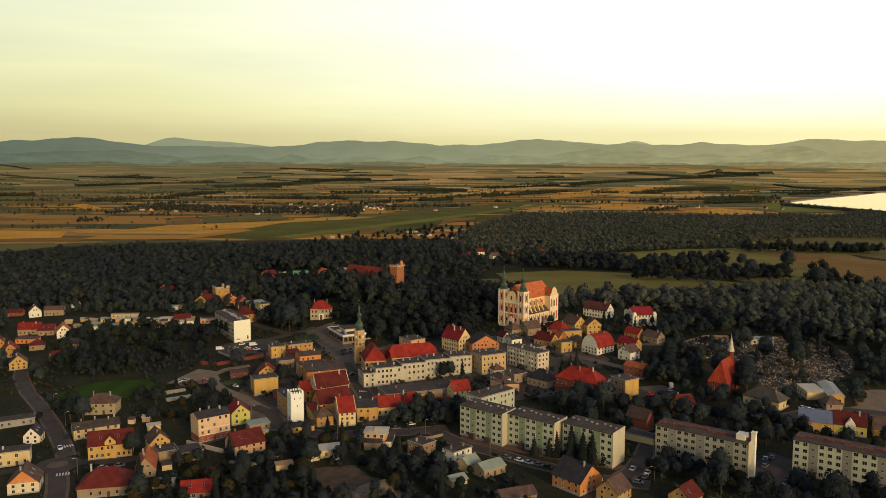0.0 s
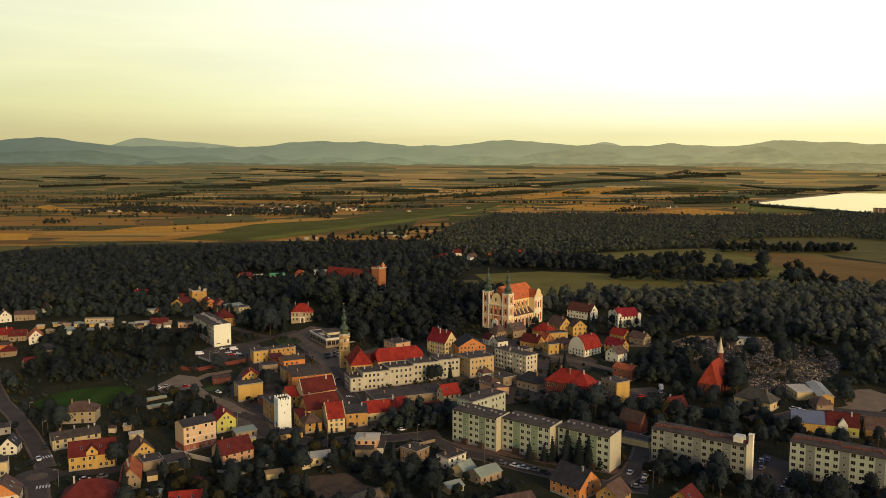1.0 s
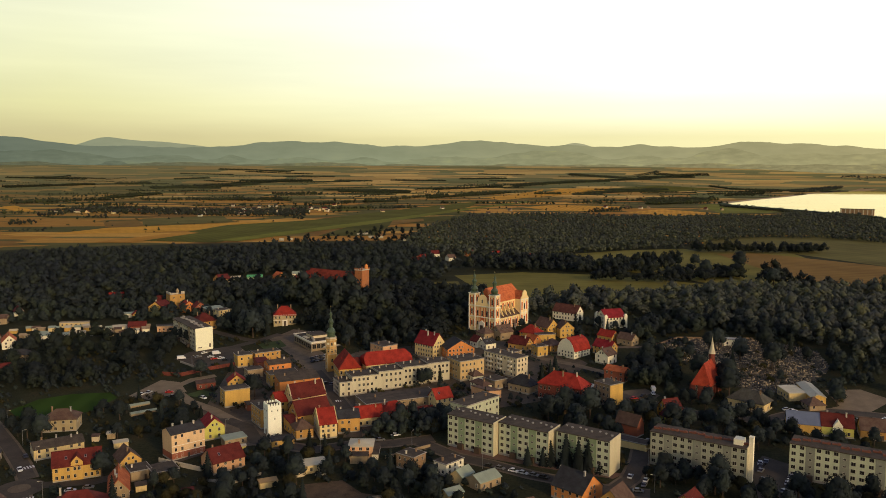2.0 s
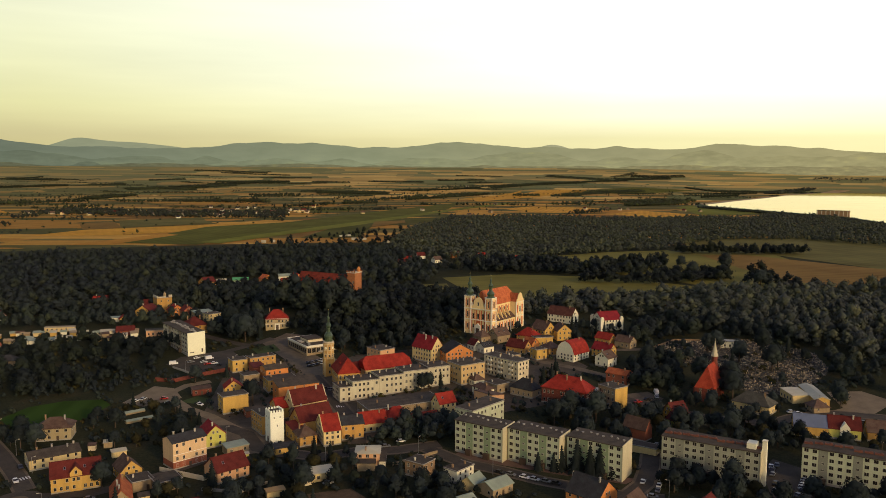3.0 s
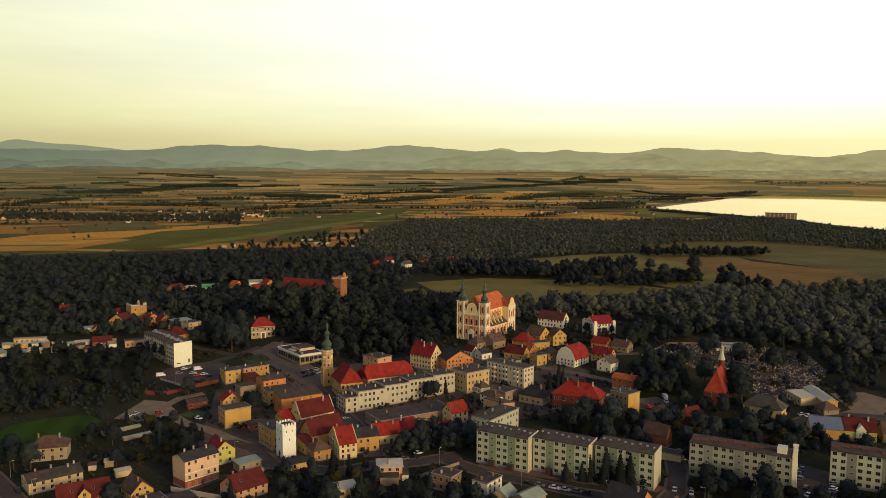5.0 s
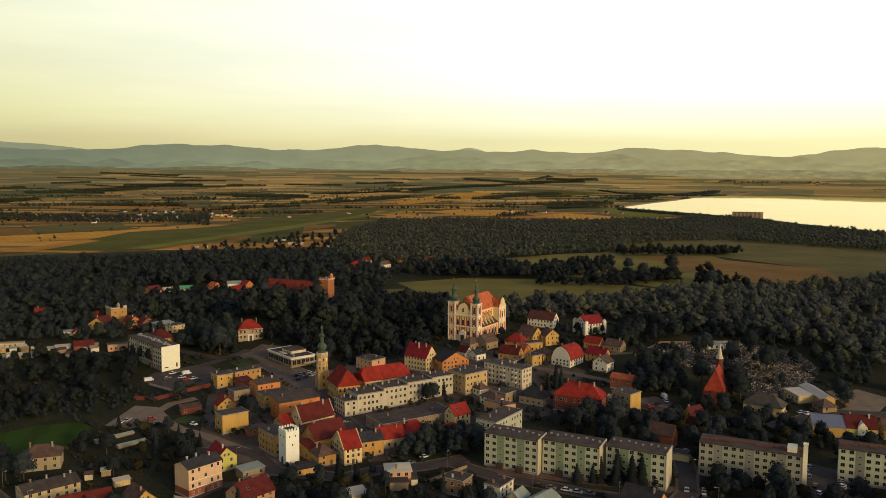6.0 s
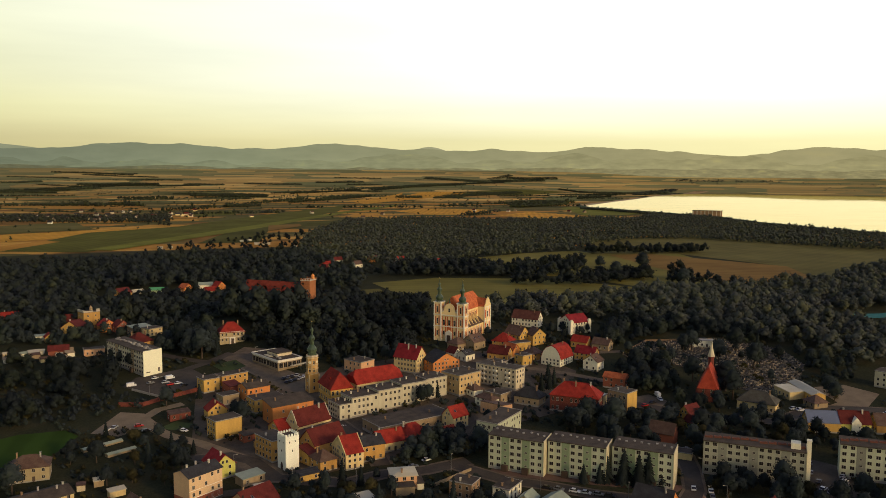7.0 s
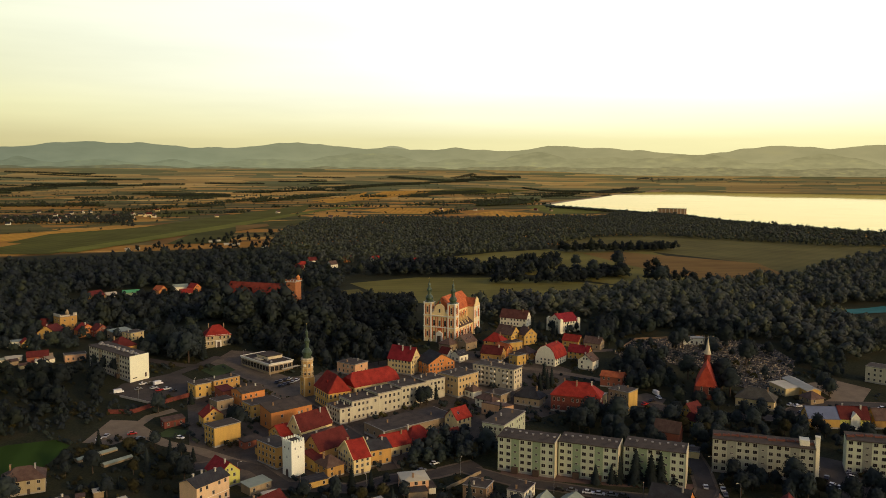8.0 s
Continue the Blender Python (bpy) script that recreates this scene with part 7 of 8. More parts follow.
# garden sheds in the western gardens
for x, y, w, d, rz, roof in ((-146, 384, 3.6, 3, 12, PALEROOF), (-152, 381, 3, 2.5, 5, BROWN), (-110, 305, 8, 3.5, 4, GREENROOF), (-95, 315, 4, 4, 20, DARKRED), (-115, 323, 4, 3, 20, BITUMEN), (-138, 372, 6, 3, 24, PALEROOF), (-56, 331, 6, 3.5, 25, BROWN), (-66, 322, 7, 3, 22, SAND)):
    house(x, y, w, d, 2.3, rz, far_shed_rng.choice((CREAM, TAUPE, OFFWHITE)), roof, "shed", "w", 0.5, 0, "small garden shed among bushes", "shed", chim=0, category="shed")
# allotment huts and garages
for i in range(34):
    x, y = -288 + (i % 17) * 6.0 + far_rng.uniform(-2, 2), 594 + (i // 17) * 17 + far_rng.uniform(-5, 6)
    house(x, y, far_rng.uniform(3.5, 6), far_rng.uniform(3, 5), 2.4, far_rng.uniform(0, 30), far_rng.choice((CREAM, WHITE, YELLOW, TAUPE)), far_rng.choice((PALEROOF, PALEROOF, GREENROOF, BROWN, TAUPE)), far_rng.choice(("shed", "gable")), "w", 0.9, 0,
          "small allotment hut with pale sheet roof", "hut", chim=0, category="hut", group="allotment huts")
# village out on the plain
for cx, cy, sx, sy, count in ((-335, 2160, 75, 75, 30), (-560, 2230, 110, 45, 12), (-790, 2220, 70, 50, 12), (-185, 2290, 45, 90, 8), (-420, 2420, 60, 40, 6)):
    for i in range(count):
        x, y = far_rng.gauss(cx, sx), far_rng.gauss(cy, sy)
        if inside(np.array([x]), np.array([y]), AIRFIELD)[0]:
            continue
        house(x, y, far_rng.uniform(7, 13), 7.5, 4.2, far_rng.uniform(0, 180), far_rng.choice((WHITE, CREAM, OFFWHITE, OFFWHITE, GREY)), far_rng.choice((DARKRED, BROWN, BROWN, SLATE, SLATE, BROWN)), "gable", "w", 3.6, 0,
              "distant village house out on the plain", chim=0, group="village houses", deep=1.0)
for x, y, w, rz in ((-26, 1384, 13, 8), (-40, 1388, 8, 2), (-60, 1440, 11, 5), (-50, 1452, 7, 40), (14, 1328, 9, 12), (26, 1330, 6, 30), (34, 1322, 7, 2), (-186, 1346, 7, 0), (-172, 1352, 6, 20)):
    house(x, y, w, 5, 2.6, rz, GREY, PALEROOF, "gable", "w", 1.2, 0, "low pale shed at the edge of the airfield", "airfield_shed", chim=0, category="shed", deep=1.0)
for x, y in ((860, 2850), (900, 2820), (1010, 2720), (1040, 2730), (990, 2800), (440, 4050), (520, 4060), (700, 2330), (730, 2300), (760, 2320), (640, 2350), (900, 2240), (930, 2200), (420, 2640), (470, 2620), (150, 2300), (250, 2050), (-20, 2150), (330, 2200)):
    house(x, y, 10, 8, 4.0, far_rng.uniform(0, 180), far_rng.choice((OFFWHITE, CREAM, TAUPE)), far_rng.choice((DARKRED, BROWN, BROWN)), "gable", "w", 3.8, 0, "distant farmhouse out on the plain", chim=0, deep=1.0)

# ---- eastern quarter by the cemetery ----
house(158.6, 384.5, 10.5, 18, 4.8, 42, CREAM, tiled("weathered_grey_tile", (0.105, 0.092, 0.066)), "hip", "d", 4.4, 1, "house with wide grey hipped roof by the cemetery", chim=1)
house(186, 396, 9, 12, 3.6, 0, CREAM, PALEROOF, "shed", "w", 0.8, 1, "pale low pavilion with flat roof", name="pavilion", chim=0, category="pavilion")
house(195, 394, 7, 26, 4.0, -14, YELLOW, PALEROOF, "gable", "d", 1.2, 1, "long yellow building with pale sheet roof", chim=0)
house(188, 379, 8, 8, 3.0, 0, TAUPE, BROWN, "hip", floors=1, label="small annex with brown roof", chim=0)
house(168.5, 352.5, 14, 10, 4.8, -24, YELLOW, BLUEROOF, "gable", "w", 4.0, 1, "house with blue-grey sheet roof", chim=0)
rh = house(181, 347, 13, 10, 4.8, -24, LIME, DARKRED, "gable", "w", 4.4, 1, "house with dark red roof and small front gable", chim=2)
part("front_gable", Geo().along_y([(-2, -2), (2, -2), (2, 5), (0, 7.5), (-2, 5)], -5.6, 0), WHITE, rh)
house(196, 341, 14, 10, 4.2, -24, OCHRE, BROWN, "gable", "w", 4.0, 1, "house with dark brown roof and skylights", chim=0)
house(116, 378, 8.5, 8, 5.0, 18, YELLOW, DARKRED, "gable", "w", 4.0, 2, "yellow house with dark red roof", chim=1)
house(113, 372, 5, 5, 3.4, 18, LIME, DARKRED, "gable", "d", 2.4, 1, "small lime-yellow gabled porch house", chim=0)
house(91, 360, 6, 11, 5.5, 40, RUST, BROWN, "gable", "d", 4.0, 0, "red brick barn with brown roof", name="barn", chim=0, category="barn")
house(88, 345, 6, 14, 2.8, 50, CREAM, BITUMEN, "flat", floors=0, label="row of low garages with dark roof", name="garage_row", chim=0, category="garage")
house(201, 496, 13, 6, 4.0, -20, WHITE, STONE, "flat", floors=1, label="white flat-roofed cemetery chapel", name="cemetery_chapel", chim=0, category="chapel")
house(248, 390, 10, 18, 8.5, 30, GREY, BITUMEN, "flat", floors=3, label="pale grey block with flat roof at the wood's edge", chim=0)
nh = house(52, 300, 13, 14, 5.0, 40, ORANGE, SLATE, "gable", "d", 5.5, 2, "orange house with large dark blue-grey roof", chim=1)
house(64, 289.5, 10, 9, 4.2, 48, OCHRE, BROWN, "gable", "w", 4.2, 2, "ochre gabled house with brown roof", chim=0)
house(89, 283.5, 9, 9, 3.8, 46, OCHRE, DARKRED, "gable", "w", 4.0, 1, "gabled house with reddish roof", chim=0)
house(27, 289, 14, 8, 3.2, 20, TAUPE, BROWN, "gable", "w", 2.0, 1, "low outbuilding with dark brown roof", chim=0)

# ---- streets, yards and lawns ----
ROADS = []


def road(name, pts, wide, label, mat=None, lift=0.06, walk_side=0.0):
    poly = strip(pts, wide)
    ROADS.append((pts, wide))
    if walk_side:
        sheet("pavement", strip(pts, wide + 2 * walk_side), PAVING, "paved footway beside the street", "pavement", lift=lift + 0.04, cell=12)
        lift += 0.09
    return sheet(name, poly, mat or ASPHALT, label, "road", lift=lift, cell=12)


road("road", [(-262, 490), (-252, 468), (-230, 434), (-210, 408), (-189, 378), (-174, 355), (-164, 338)], 6.4, "asphalt road leading to the roundabout", walk_side=1.1)
road("road", [(-160, 321), (-152, 305), (-140, 275)], 6.6, "asphalt road south of the roundabout", walk_side=1.2, lift=0.10)
road("road", [(-157, 331), (-136, 333), (-118, 345), (-100, 362), (-88, 362)], 6.5, "asphalt street past the yellow house", lift=0.14)
road("road", [(-170, 326), (-195, 315), (-230, 305)], 6.5, "asphalt street west of the roundabout", lift=0.13)
ring = [(-163 + 9.5 * math.cos(a), 328 + 9.5 * math.sin(a)) for a in np.linspace(0, 2 * math.pi, 28, endpoint=False)]
sheet("roundabout", ring, ASPHALT, "asphalt roundabout carriageway", "road", lift=0.2, cell=12)
isle = [(-163 + 4.2 * math.cos(a), 328 + 4.2 * math.sin(a)) for a in np.linspace(0, 2 * math.pi, 24, endpoint=False)]
sheet("roundabout_island", isle, PAVING, "round paved island of the roundabout", "traffic island", lift=0.34, cell=12)
ROADS.append(([(-163, 327.9), (-163, 328.1)], 20))
road("lane", [(-91, 398), (-108, 420), (-122, 434), (-131, 448), (-136, 462), (-130, 474), (-118, 480)], 6, "narrow dusty lane winding to the car park", LANEDUST, lift=0.14)
sheet("yard", [(-158, 448), (-145, 440), (-128, 452), (-136, 470), (-148, 476)], LANEDUST, "worn parking yard beside the lane", "yard", lift=0.12, cell=12)
ROADS.append(([(-150, 458), (-135, 460)], 20))
road("road", [(-110, 402), (-96, 402), (-86, 392), (-78, 372), (-66, 366), (-51, 359), (-36, 363), (-18, 362), (2, 366)], 7, "asphalt street past the white gate tower", lift=0.09, walk_side=1.5)
sheet("yard", [(-98, 402), (-84, 402), (-76, 388), (-74, 368), (-88, 366), (-96, 380)], PAVING, "paved forecourt before the gate tower", "yard", lift=0.05, cell=12)
ROADS.append(([(-90, 398), (-84, 370)], 16))
road("high_street", [(-60, 480), (-52, 455), (-47, 436), (-40, 412), (-34, 395), (-34, 372)], 7, "asphalt high street between the houses", lift=0.10, walk_side=1.4)
sheet("town_square", [(-98, 560), (-84, 582), (-70, 574), (-72, 545), (-56, 515), (-38, 512), (-44, 488), (-58, 472), (-66, 478), (-78, 515)], PAVING, "paved town square with scattered parking", "square", lift=0.07, cell=12)
ROADS.append(([(-90, 570), (-75, 540), (-58, 500), (-52, 480)], 22))
sheet("car_park", [(-152, 520), (-146, 536), (-117, 548), (-104, 520), (-106, 504), (-126, 494)], ASPHALT, "asphalt car park before the painted gable", "car park", lift=0.06, cell=12)
ROADS.append(([(-140, 522), (-112, 525)], 34))
road("road", [(-118, 545), (-104, 558), (-92, 572)], 7, "asphalt street to the square", lift=0.08)
road("road", [(-152, 600), (-128, 575), (-112, 560), (-104, 556)], 6, "asphalt street beside the park", lift=0.05)
road("road", [(-4, 362), (10, 344), (24, 334), (38, 322), (52, 313), (66, 304), (80, 299)], 6.5, "asphalt access road before the flats", lift=0.07, walk_side=1.2)
sheet("yard", [(6, 352), (24, 340), (46, 327), (70, 314), (76, 318), (68, 322), (44, 336), (24, 349), (10, 357)], rough_mat("brick_paving", (0.13, 0.075, 0.05), 0.2, 0.7, 1.3), "reddish paved forecourt of the flats", "yard", lift=0.04, cell=12)
ROADS.append(([(8, 352), (72, 317)], 8))
road("road", [(92, 345), (86, 330), (77, 313), (66, 302), (52, 290)], 7, "asphalt street between the apartment blocks", lift=0.11, walk_side=1.2)
road("road", [(235, 352), (210, 366), (191, 375), (172, 372), (156, 366), (130, 380), (118, 392), (105, 408), (92, 424), (66, 442), (50, 444), (36, 436)], 6.5, "asphalt street past the cemetery", lift=0.08, walk_side=1.2)
sheet("yard", [(118, 290), (128, 318), (138, 328), (146, 316), (140, 296), (130, 284)], ASPHALT, "asphalt car park between apartment blocks", "car park", lift=0.06, cell=12)
ROADS.append(([(124, 295), (138, 320)], 20))
sheet("yard", [(180, 372), (206, 366), (232, 384), (226, 402), (208, 404), (202, 380)], LANEDUST, "earthen yard beside the pale buildings", "yard", lift=0.05, cell=12)
ROADS.append(([(205, 372), (225, 395)], 16))
sheet("yard", [(100, 405), (112, 398), (122, 408), (118, 420), (104, 418)], PAVING, "parking yard behind the yellow block", "yard", lift=0.05, cell=12)
ROADS.append(([(104, 408), (118, 412)], 14))
road("road", [(44, 515), (62, 496), (80, 480), (92, 468), (104, 452), (112, 440)], 5.5, "paved lane between old houses", PAVING, lift=0.07)
road("road", [(95, 512), (120, 503), (146, 500)], 5.5, "paved lane past the villa", PAVING, lift=0.06)
road("road", [(36, 512), (20, 478), (36, 466), (44, 442)], 6, "paved lane behind the high street", PAVING, lift=0.05)
sheet("courtyards", [(-112, 402), (-112, 512), (-96, 528), (-50, 500), (-36, 520), (40, 535), (86, 520), (100, 470), (64, 410), (30, 400), (-4, 386), (-60, 370), (-92, 378)], rough_mat("trodden_yard", (0.088, 0.066, 0.040), 0.09, 0.4, 1.6), "worn paving and trodden earth of the old town yards", "yard", lift=0.03, cell=12)
LAWN_W = [(-212, 430), (-205, 448), (-190, 456), (-170, 456), (-163, 446), (-170, 424), (-196, 410)]
sheet("lawn", LAWN_W, crop("mown_grass", (0.040, 0.072, 0.012), 0.3), "mown bright green playing field", "lawn", lift=0.05, cell=12)
sheet("lawn", [(-104, 548), (-90, 556), (-84, 540), (-96, 530)], LAWN, "small lawn on the square", "lawn", lift=0.09, cell=12)
sheet("lawn", [(-128, 446), (-118, 440), (-110, 446), (-120, 454)], LAWN, "lawn beside the lane", "lawn", lift=0.07, cell=12)
BARE = [(-54, 322), (-37, 325), (-29, 312), (-22, 309), (-18, 294), (-34, 288), (-48, 300)]
sheet("bare_plot", BARE, DIRT, "bare earth building plot among gardens", "plot", lift=0.05, cell=12)
sheet("sports_court", [(391, 601), (492, 618), (486, 594), (388, 582)], rough_mat("turquoise_court", (0.020, 0.130, 0.112), 0.1, 0.7, 1.3), "turquoise sports court in the woods", "court", lift=0.5, cell=20)
mound = Geo()
for i in range(7):
    for k in range(20):
        a, r = 2 * math.pi * k / 20, 10.0 * i / 6
        mound.v.append((r * math.cos(a) * 1.3, r * math.sin(a), 4.2 * (1 - (i / 6) ** 1.5) + 0.7 * noise.noise((r * math.cos(a) * 0.6, r * math.sin(a) * 0.6, 4)) - 0.3))
mound.f = [(i * 20 + k, (i + 1) * 20 + k, (i + 1) * 20 + (k + 1) % 20, i * 20 + (k + 1) % 20) for i in range(6) for k in range(20)]
mo = base("earth_mound", -23, 299, 20, label="heap of pale earth and rubble on the plot", category="mound")
part("heap", mound, rough_mat("rubble", (0.20, 0.145, 0.075), 0.9, 0.35, 1.6, bump=0.8), mo)


def crossing(x, y, rz, n=5, z=0.27):
    ob = base("zebra_crossing", x, y, rz, label="white zebra crossing painted on the asphalt", category="road marking", kind="structure")
    for k in range(n):
        part("stripe", Geo().box(-0.3 + k * 1.1, 0.3 + k * 1.1, -1.6, 1.6, z, z + 0.012), MARKING, ob)


crossing(-171, 349, 36)
crossing(-158, 317, 20)
crossing(-45, 424, 12)


# ---- graves ----
CEMETERY = [(140, 474), (142, 494), (172, 516), (222, 506), (243, 474), (232, 440), (211, 418), (190, 404), (176, 402), (166, 416), (172, 440), (160, 462)]
sheet("cemetery_ground", CEMETERY, rough_mat("trodden_gravel", (0.095, 0.075, 0.042), 0.15, 0.6, 1.4), "gravelled ground of the cemetery", "cemetery", lift=0.05, cell=12)
gr = np.random.default_rng(4)
vs, fs, k = [], [], 0
BOXF = np.array([(0, 3, 2), (0, 2, 1), (4, 5, 6), (4, 6, 7), (0, 1, 5), (0, 5, 4), (1, 2, 6), (1, 6, 5), (2, 3, 7), (2, 7, 6), (3, 0, 4), (3, 4, 7)])
gx, gy = np.meshgrid(np.arange(140, 246, 1.7), np.arange(400, 520, 2.5))
ca, sa = math.cos(0.65), math.sin(0.65)
for px, py in zip(gx.ravel(), gy.ravel()):
    x, y = 195 + (px - 195) * ca - (py - 460) * sa * 1.0, 460 + (px - 195) * sa + (py - 460) * ca
    if not inside(np.array([x]), np.array([y]), CEMETERY)[0] or gr.random() < 0.12:
        continue
    x, y, z = x + gr.normal() * 0.2, y + gr.normal() * 0.25, float(lie(x, y))
    for (w, d, h, o) in ((gr.uniform(0.4, 0.55), gr.uniform(0.7, 0.95), gr.uniform(0.2, 0.45), 0.0), (gr.uniform(0.25, 0.5), 0.12, gr.uniform(0.7, 1.4), 0.9)):
        c = np.array([(-w, o - d, 0), (w, o - d, 0), (w, o + d, 0), (-w, o + d, 0), (-w, o - d, h), (w, o - d, h), (w, o + d, h), (-w, o + d, h)])
        vs.append(np.column_stack([x + c[:, 0] * ca - c[:, 1] * sa, y + c[:, 0] * sa + c[:, 1] * ca, z + c[:, 2]]))
        fs.append(BOXF + k)
        k += 8
gm2, n, l, b = material("grave_stone", 0.5)
isl = n.new("ShaderNodeNewGeometry")
l.new(ramp(n, l, isl.outputs["Random Per Island"], [(0.0, (0.016, 0.013, 0.010)), (0.55, (0.055, 0.042, 0.026)), (0.80, (0.27, 0.20, 0.105)), (1.0, (0.58, 0.44, 0.24))]), b.inputs["Base Color"])
soup("gravestones", np.vstack(vs), np.vstack(fs), gm2, "dense rows of grey and pale stone graves", "graves", "stuff")


# ---- cars ----
CAR_COLOURS = {"white": (0.72, 0.70, 0.64), "silver": (0.40, 0.40, 0.38), "black": (0.02, 0.02, 0.022), "red": (0.45, 0.02, 0.015), "blue": (0.03, 0.06, 0.16), "grey": (0.14, 0.14, 0.14)}
CAR_PAINT = {k: plain(k + "_car_paint", c, 0.3) for k, c in CAR_COLOURS.items()}
CAR_MESH = {}


def car_meshes(kind):
    if kind not in CAR_MESH:
        L, W = (5.2, 1.95) if kind == "van" else (4.2, 1.75)
        if kind == "van":
            prof = [(-L / 2, 0.35), (L / 2, 0.35), (L / 2, 1.0), (L / 2 - 0.5, 1.25), (L / 2 - 1.1, 2.2), (-L / 2, 2.25)]
            cab = [(L / 2 - 1.15, 1.25), (L / 2 - 0.55, 1.28), (L / 2 - 1.1, 2.1), (L / 2 - 1.2, 2.1)]
        else:
            prof = [(-L / 2, 0.3), (L / 2, 0.3), (L / 2, 0.72), (L / 2 - 0.9, 0.88), (L / 2 - 1.6, 0.92), (-L / 2 + 0.5, 0.92), (-L / 2, 0.8)]
            cab = [(L / 2 - 1.0, 0.9), (L / 2 - 1.75, 1.42), (-L / 2 + 0.9, 1.42), (-L / 2 + 0.3, 0.9)][::-1]
        body = Geo().along_y(prof, -W / 2, W / 2)
        cabin = Geo().along_y(cab, -W / 2 + 0.06 if kind != "van" else -W / 2 - 0.01, W / 2 - 0.06 if kind != "van" else W / 2 + 0.01)
        roof = Geo().along_y([(L / 2 - 1.72, 1.42), (-L / 2 + 0.95, 1.42), (-L / 2 + 1.0, 1.47), (L / 2 - 1.8, 1.47)][::-1], -W / 2 + 0.1, W / 2 - 0.1)
        wheel = Geo().lathe([(0.31, -0.1), (0.31, 0.1)], 12).mesh("wheel", RUBBER)
        CAR_MESH[kind] = (body, cabin.mesh("cabin_glass", GLASS), roof, wheel, L, W)
    return CAR_MESH[kind]


BODY_CACHE = {}
car_rng = random.Random(31)


def car(x, y, rz, colour="", kind="car", lift=0.2):
    colour = colour or car_rng.choice(("white", "silver", "black", "grey", "grey", "black", "blue", "silver"))
    body, cab, roof, wheel, L, W = car_meshes(kind)
    if (kind, colour) not in BODY_CACHE:
        BODY_CACHE[kind, colour] = (body.mesh("body", CAR_PAINT[colour]), roof.mesh("car_roof", CAR_PAINT[colour]))
    ob = base(kind, x, y, rz, z=float(lie(x, y)) + lift - 0.02, label="parked %s %s on the asphalt" % (colour, "delivery van" if kind == "van" else "car"), category=kind, group="parked vehicles")
    part("body", BODY_CACHE[kind, colour][0], None, ob)
    part("cabin_glass", cab, None, ob)
    if kind == "car":
        part("car_roof", BODY_CACHE[kind, colour][1], None, ob)
    for sx in (-1, 1):
        for sy in (-1, 1):
            part("wheel", wheel, None, ob, at=pose(sx * L * 0.31, sy * (W / 2 - 0.1), 0.31, 90))
    return ob


WEST_CARS = [(-135, 530, 30, "white"), (-131, 529, 30, "black"), (-126, 515, 30, "red"), (-122, 516, 30, "white"), (-129, 520, 30, "silver"), (-119, 511, 40, "black"), (-137, 521, 30, "grey"), (-148, 452, 70, "silver"), (-137, 451, 10, "red"),
    (-133, 443, 20, "black"), (-116, 438, -40, "white"), (-151, 449, 70, "white"), (-171, 347, -58, "white"), (-142, 323.5, 10, "white"), (-136, 326, 10, "grey"), (-175, 362, -58, "black"), (-192, 405, 20, "silver"), (-188, 331, 20, "black"),
    (-63, 499, 60, "black"), (-60.5, 500.5, 60, "grey"), (-64, 506, 60, "black"), (-61.5, 507.5, 60, "grey")]
MIDDLE_CARS = [(23, 331, -38, "black"), (27, 328.5, -38, "grey"), (32, 325, -38, "white"), (35.5, 322.5, -38, "silver"), (39.5, 320, -38, "grey"), (43, 317.5, -38, "black"), (77, 314, 60, "silver"), (76, 301, -20, "grey"), (94, 346, 50, "black"),
    (96, 349, 50, "grey"), (-52, 454, 20, "black"), (-48.5, 452, 60, "grey"), (-58, 502, 60, "black"), (-55.5, 503.5, 60, "silver"), (-53, 506, 60, "white"), (-59, 509, 60, "black"), (-56.5, 510, 60, "silver"), (85, 315, 60, "silver"),
    (82, 310, 60, "white"), (80, 306, 60, "grey"), (70, 560, 40, "white"), (-46, 330, 30, "silver"), (-15, 371, 20, "white"), (-22, 366, 10, "grey")]
EAST_CARS = [(107, 404, 20, "red"), (119, 410, 80, "white"), (113, 407, 30, "black"), (107, 374, 60, "white"), (133, 320, 60, "white"), (136, 321, 60, "grey"), (124, 299, 30, "white"), (125, 296, 30, "silver"), (127, 305, 40, "black"),
    (130, 313, 50, "grey"), (132, 317, 50, "black"), (135, 300, 30, "silver"), (136.5, 302, 30, "white"), (138, 304, 30, "grey"), (139.5, 306, 30, "silver"), (134, 297.5, 30, "black"), (130, 294, 30, "grey"), (176, 375, 0, "white"),
    (171, 367, 10, "black"), (174, 377.5, 0, "silver"), (199, 359, -20, "black"), (212, 358, -20, "white")]
for x, y, rz, c in WEST_CARS + MIDDLE_CARS + EAST_CARS:
    car(x, y, rz, c)
for x, y, rz in ((-127, 527, 30), (-147, 519, 20), (60, 304, -30), (121, 416, 80)):
    car(x, y, rz, "white", "van")


# ---- street lamps, garden walls, fences ----
def lamp_post(x, y, rz, h=7.0):
    ob = base("street_lamp", x, y, rz, label="slim grey metal street lamp beside the road", category="street lamp", group="street lamps")
    part("post", Geo().lathe([(0.11, -0.3), (0.07, h)], 8), METAL, ob)
    part("arm", Geo().box(-0.04, 1.3, -0.04, 0.04, h - 0.1, h), METAL, ob)
    part("head", Geo().box(0.9, 1.7, -0.15, 0.15, h - 0.05, h + 0.12), PALEROOF, ob)


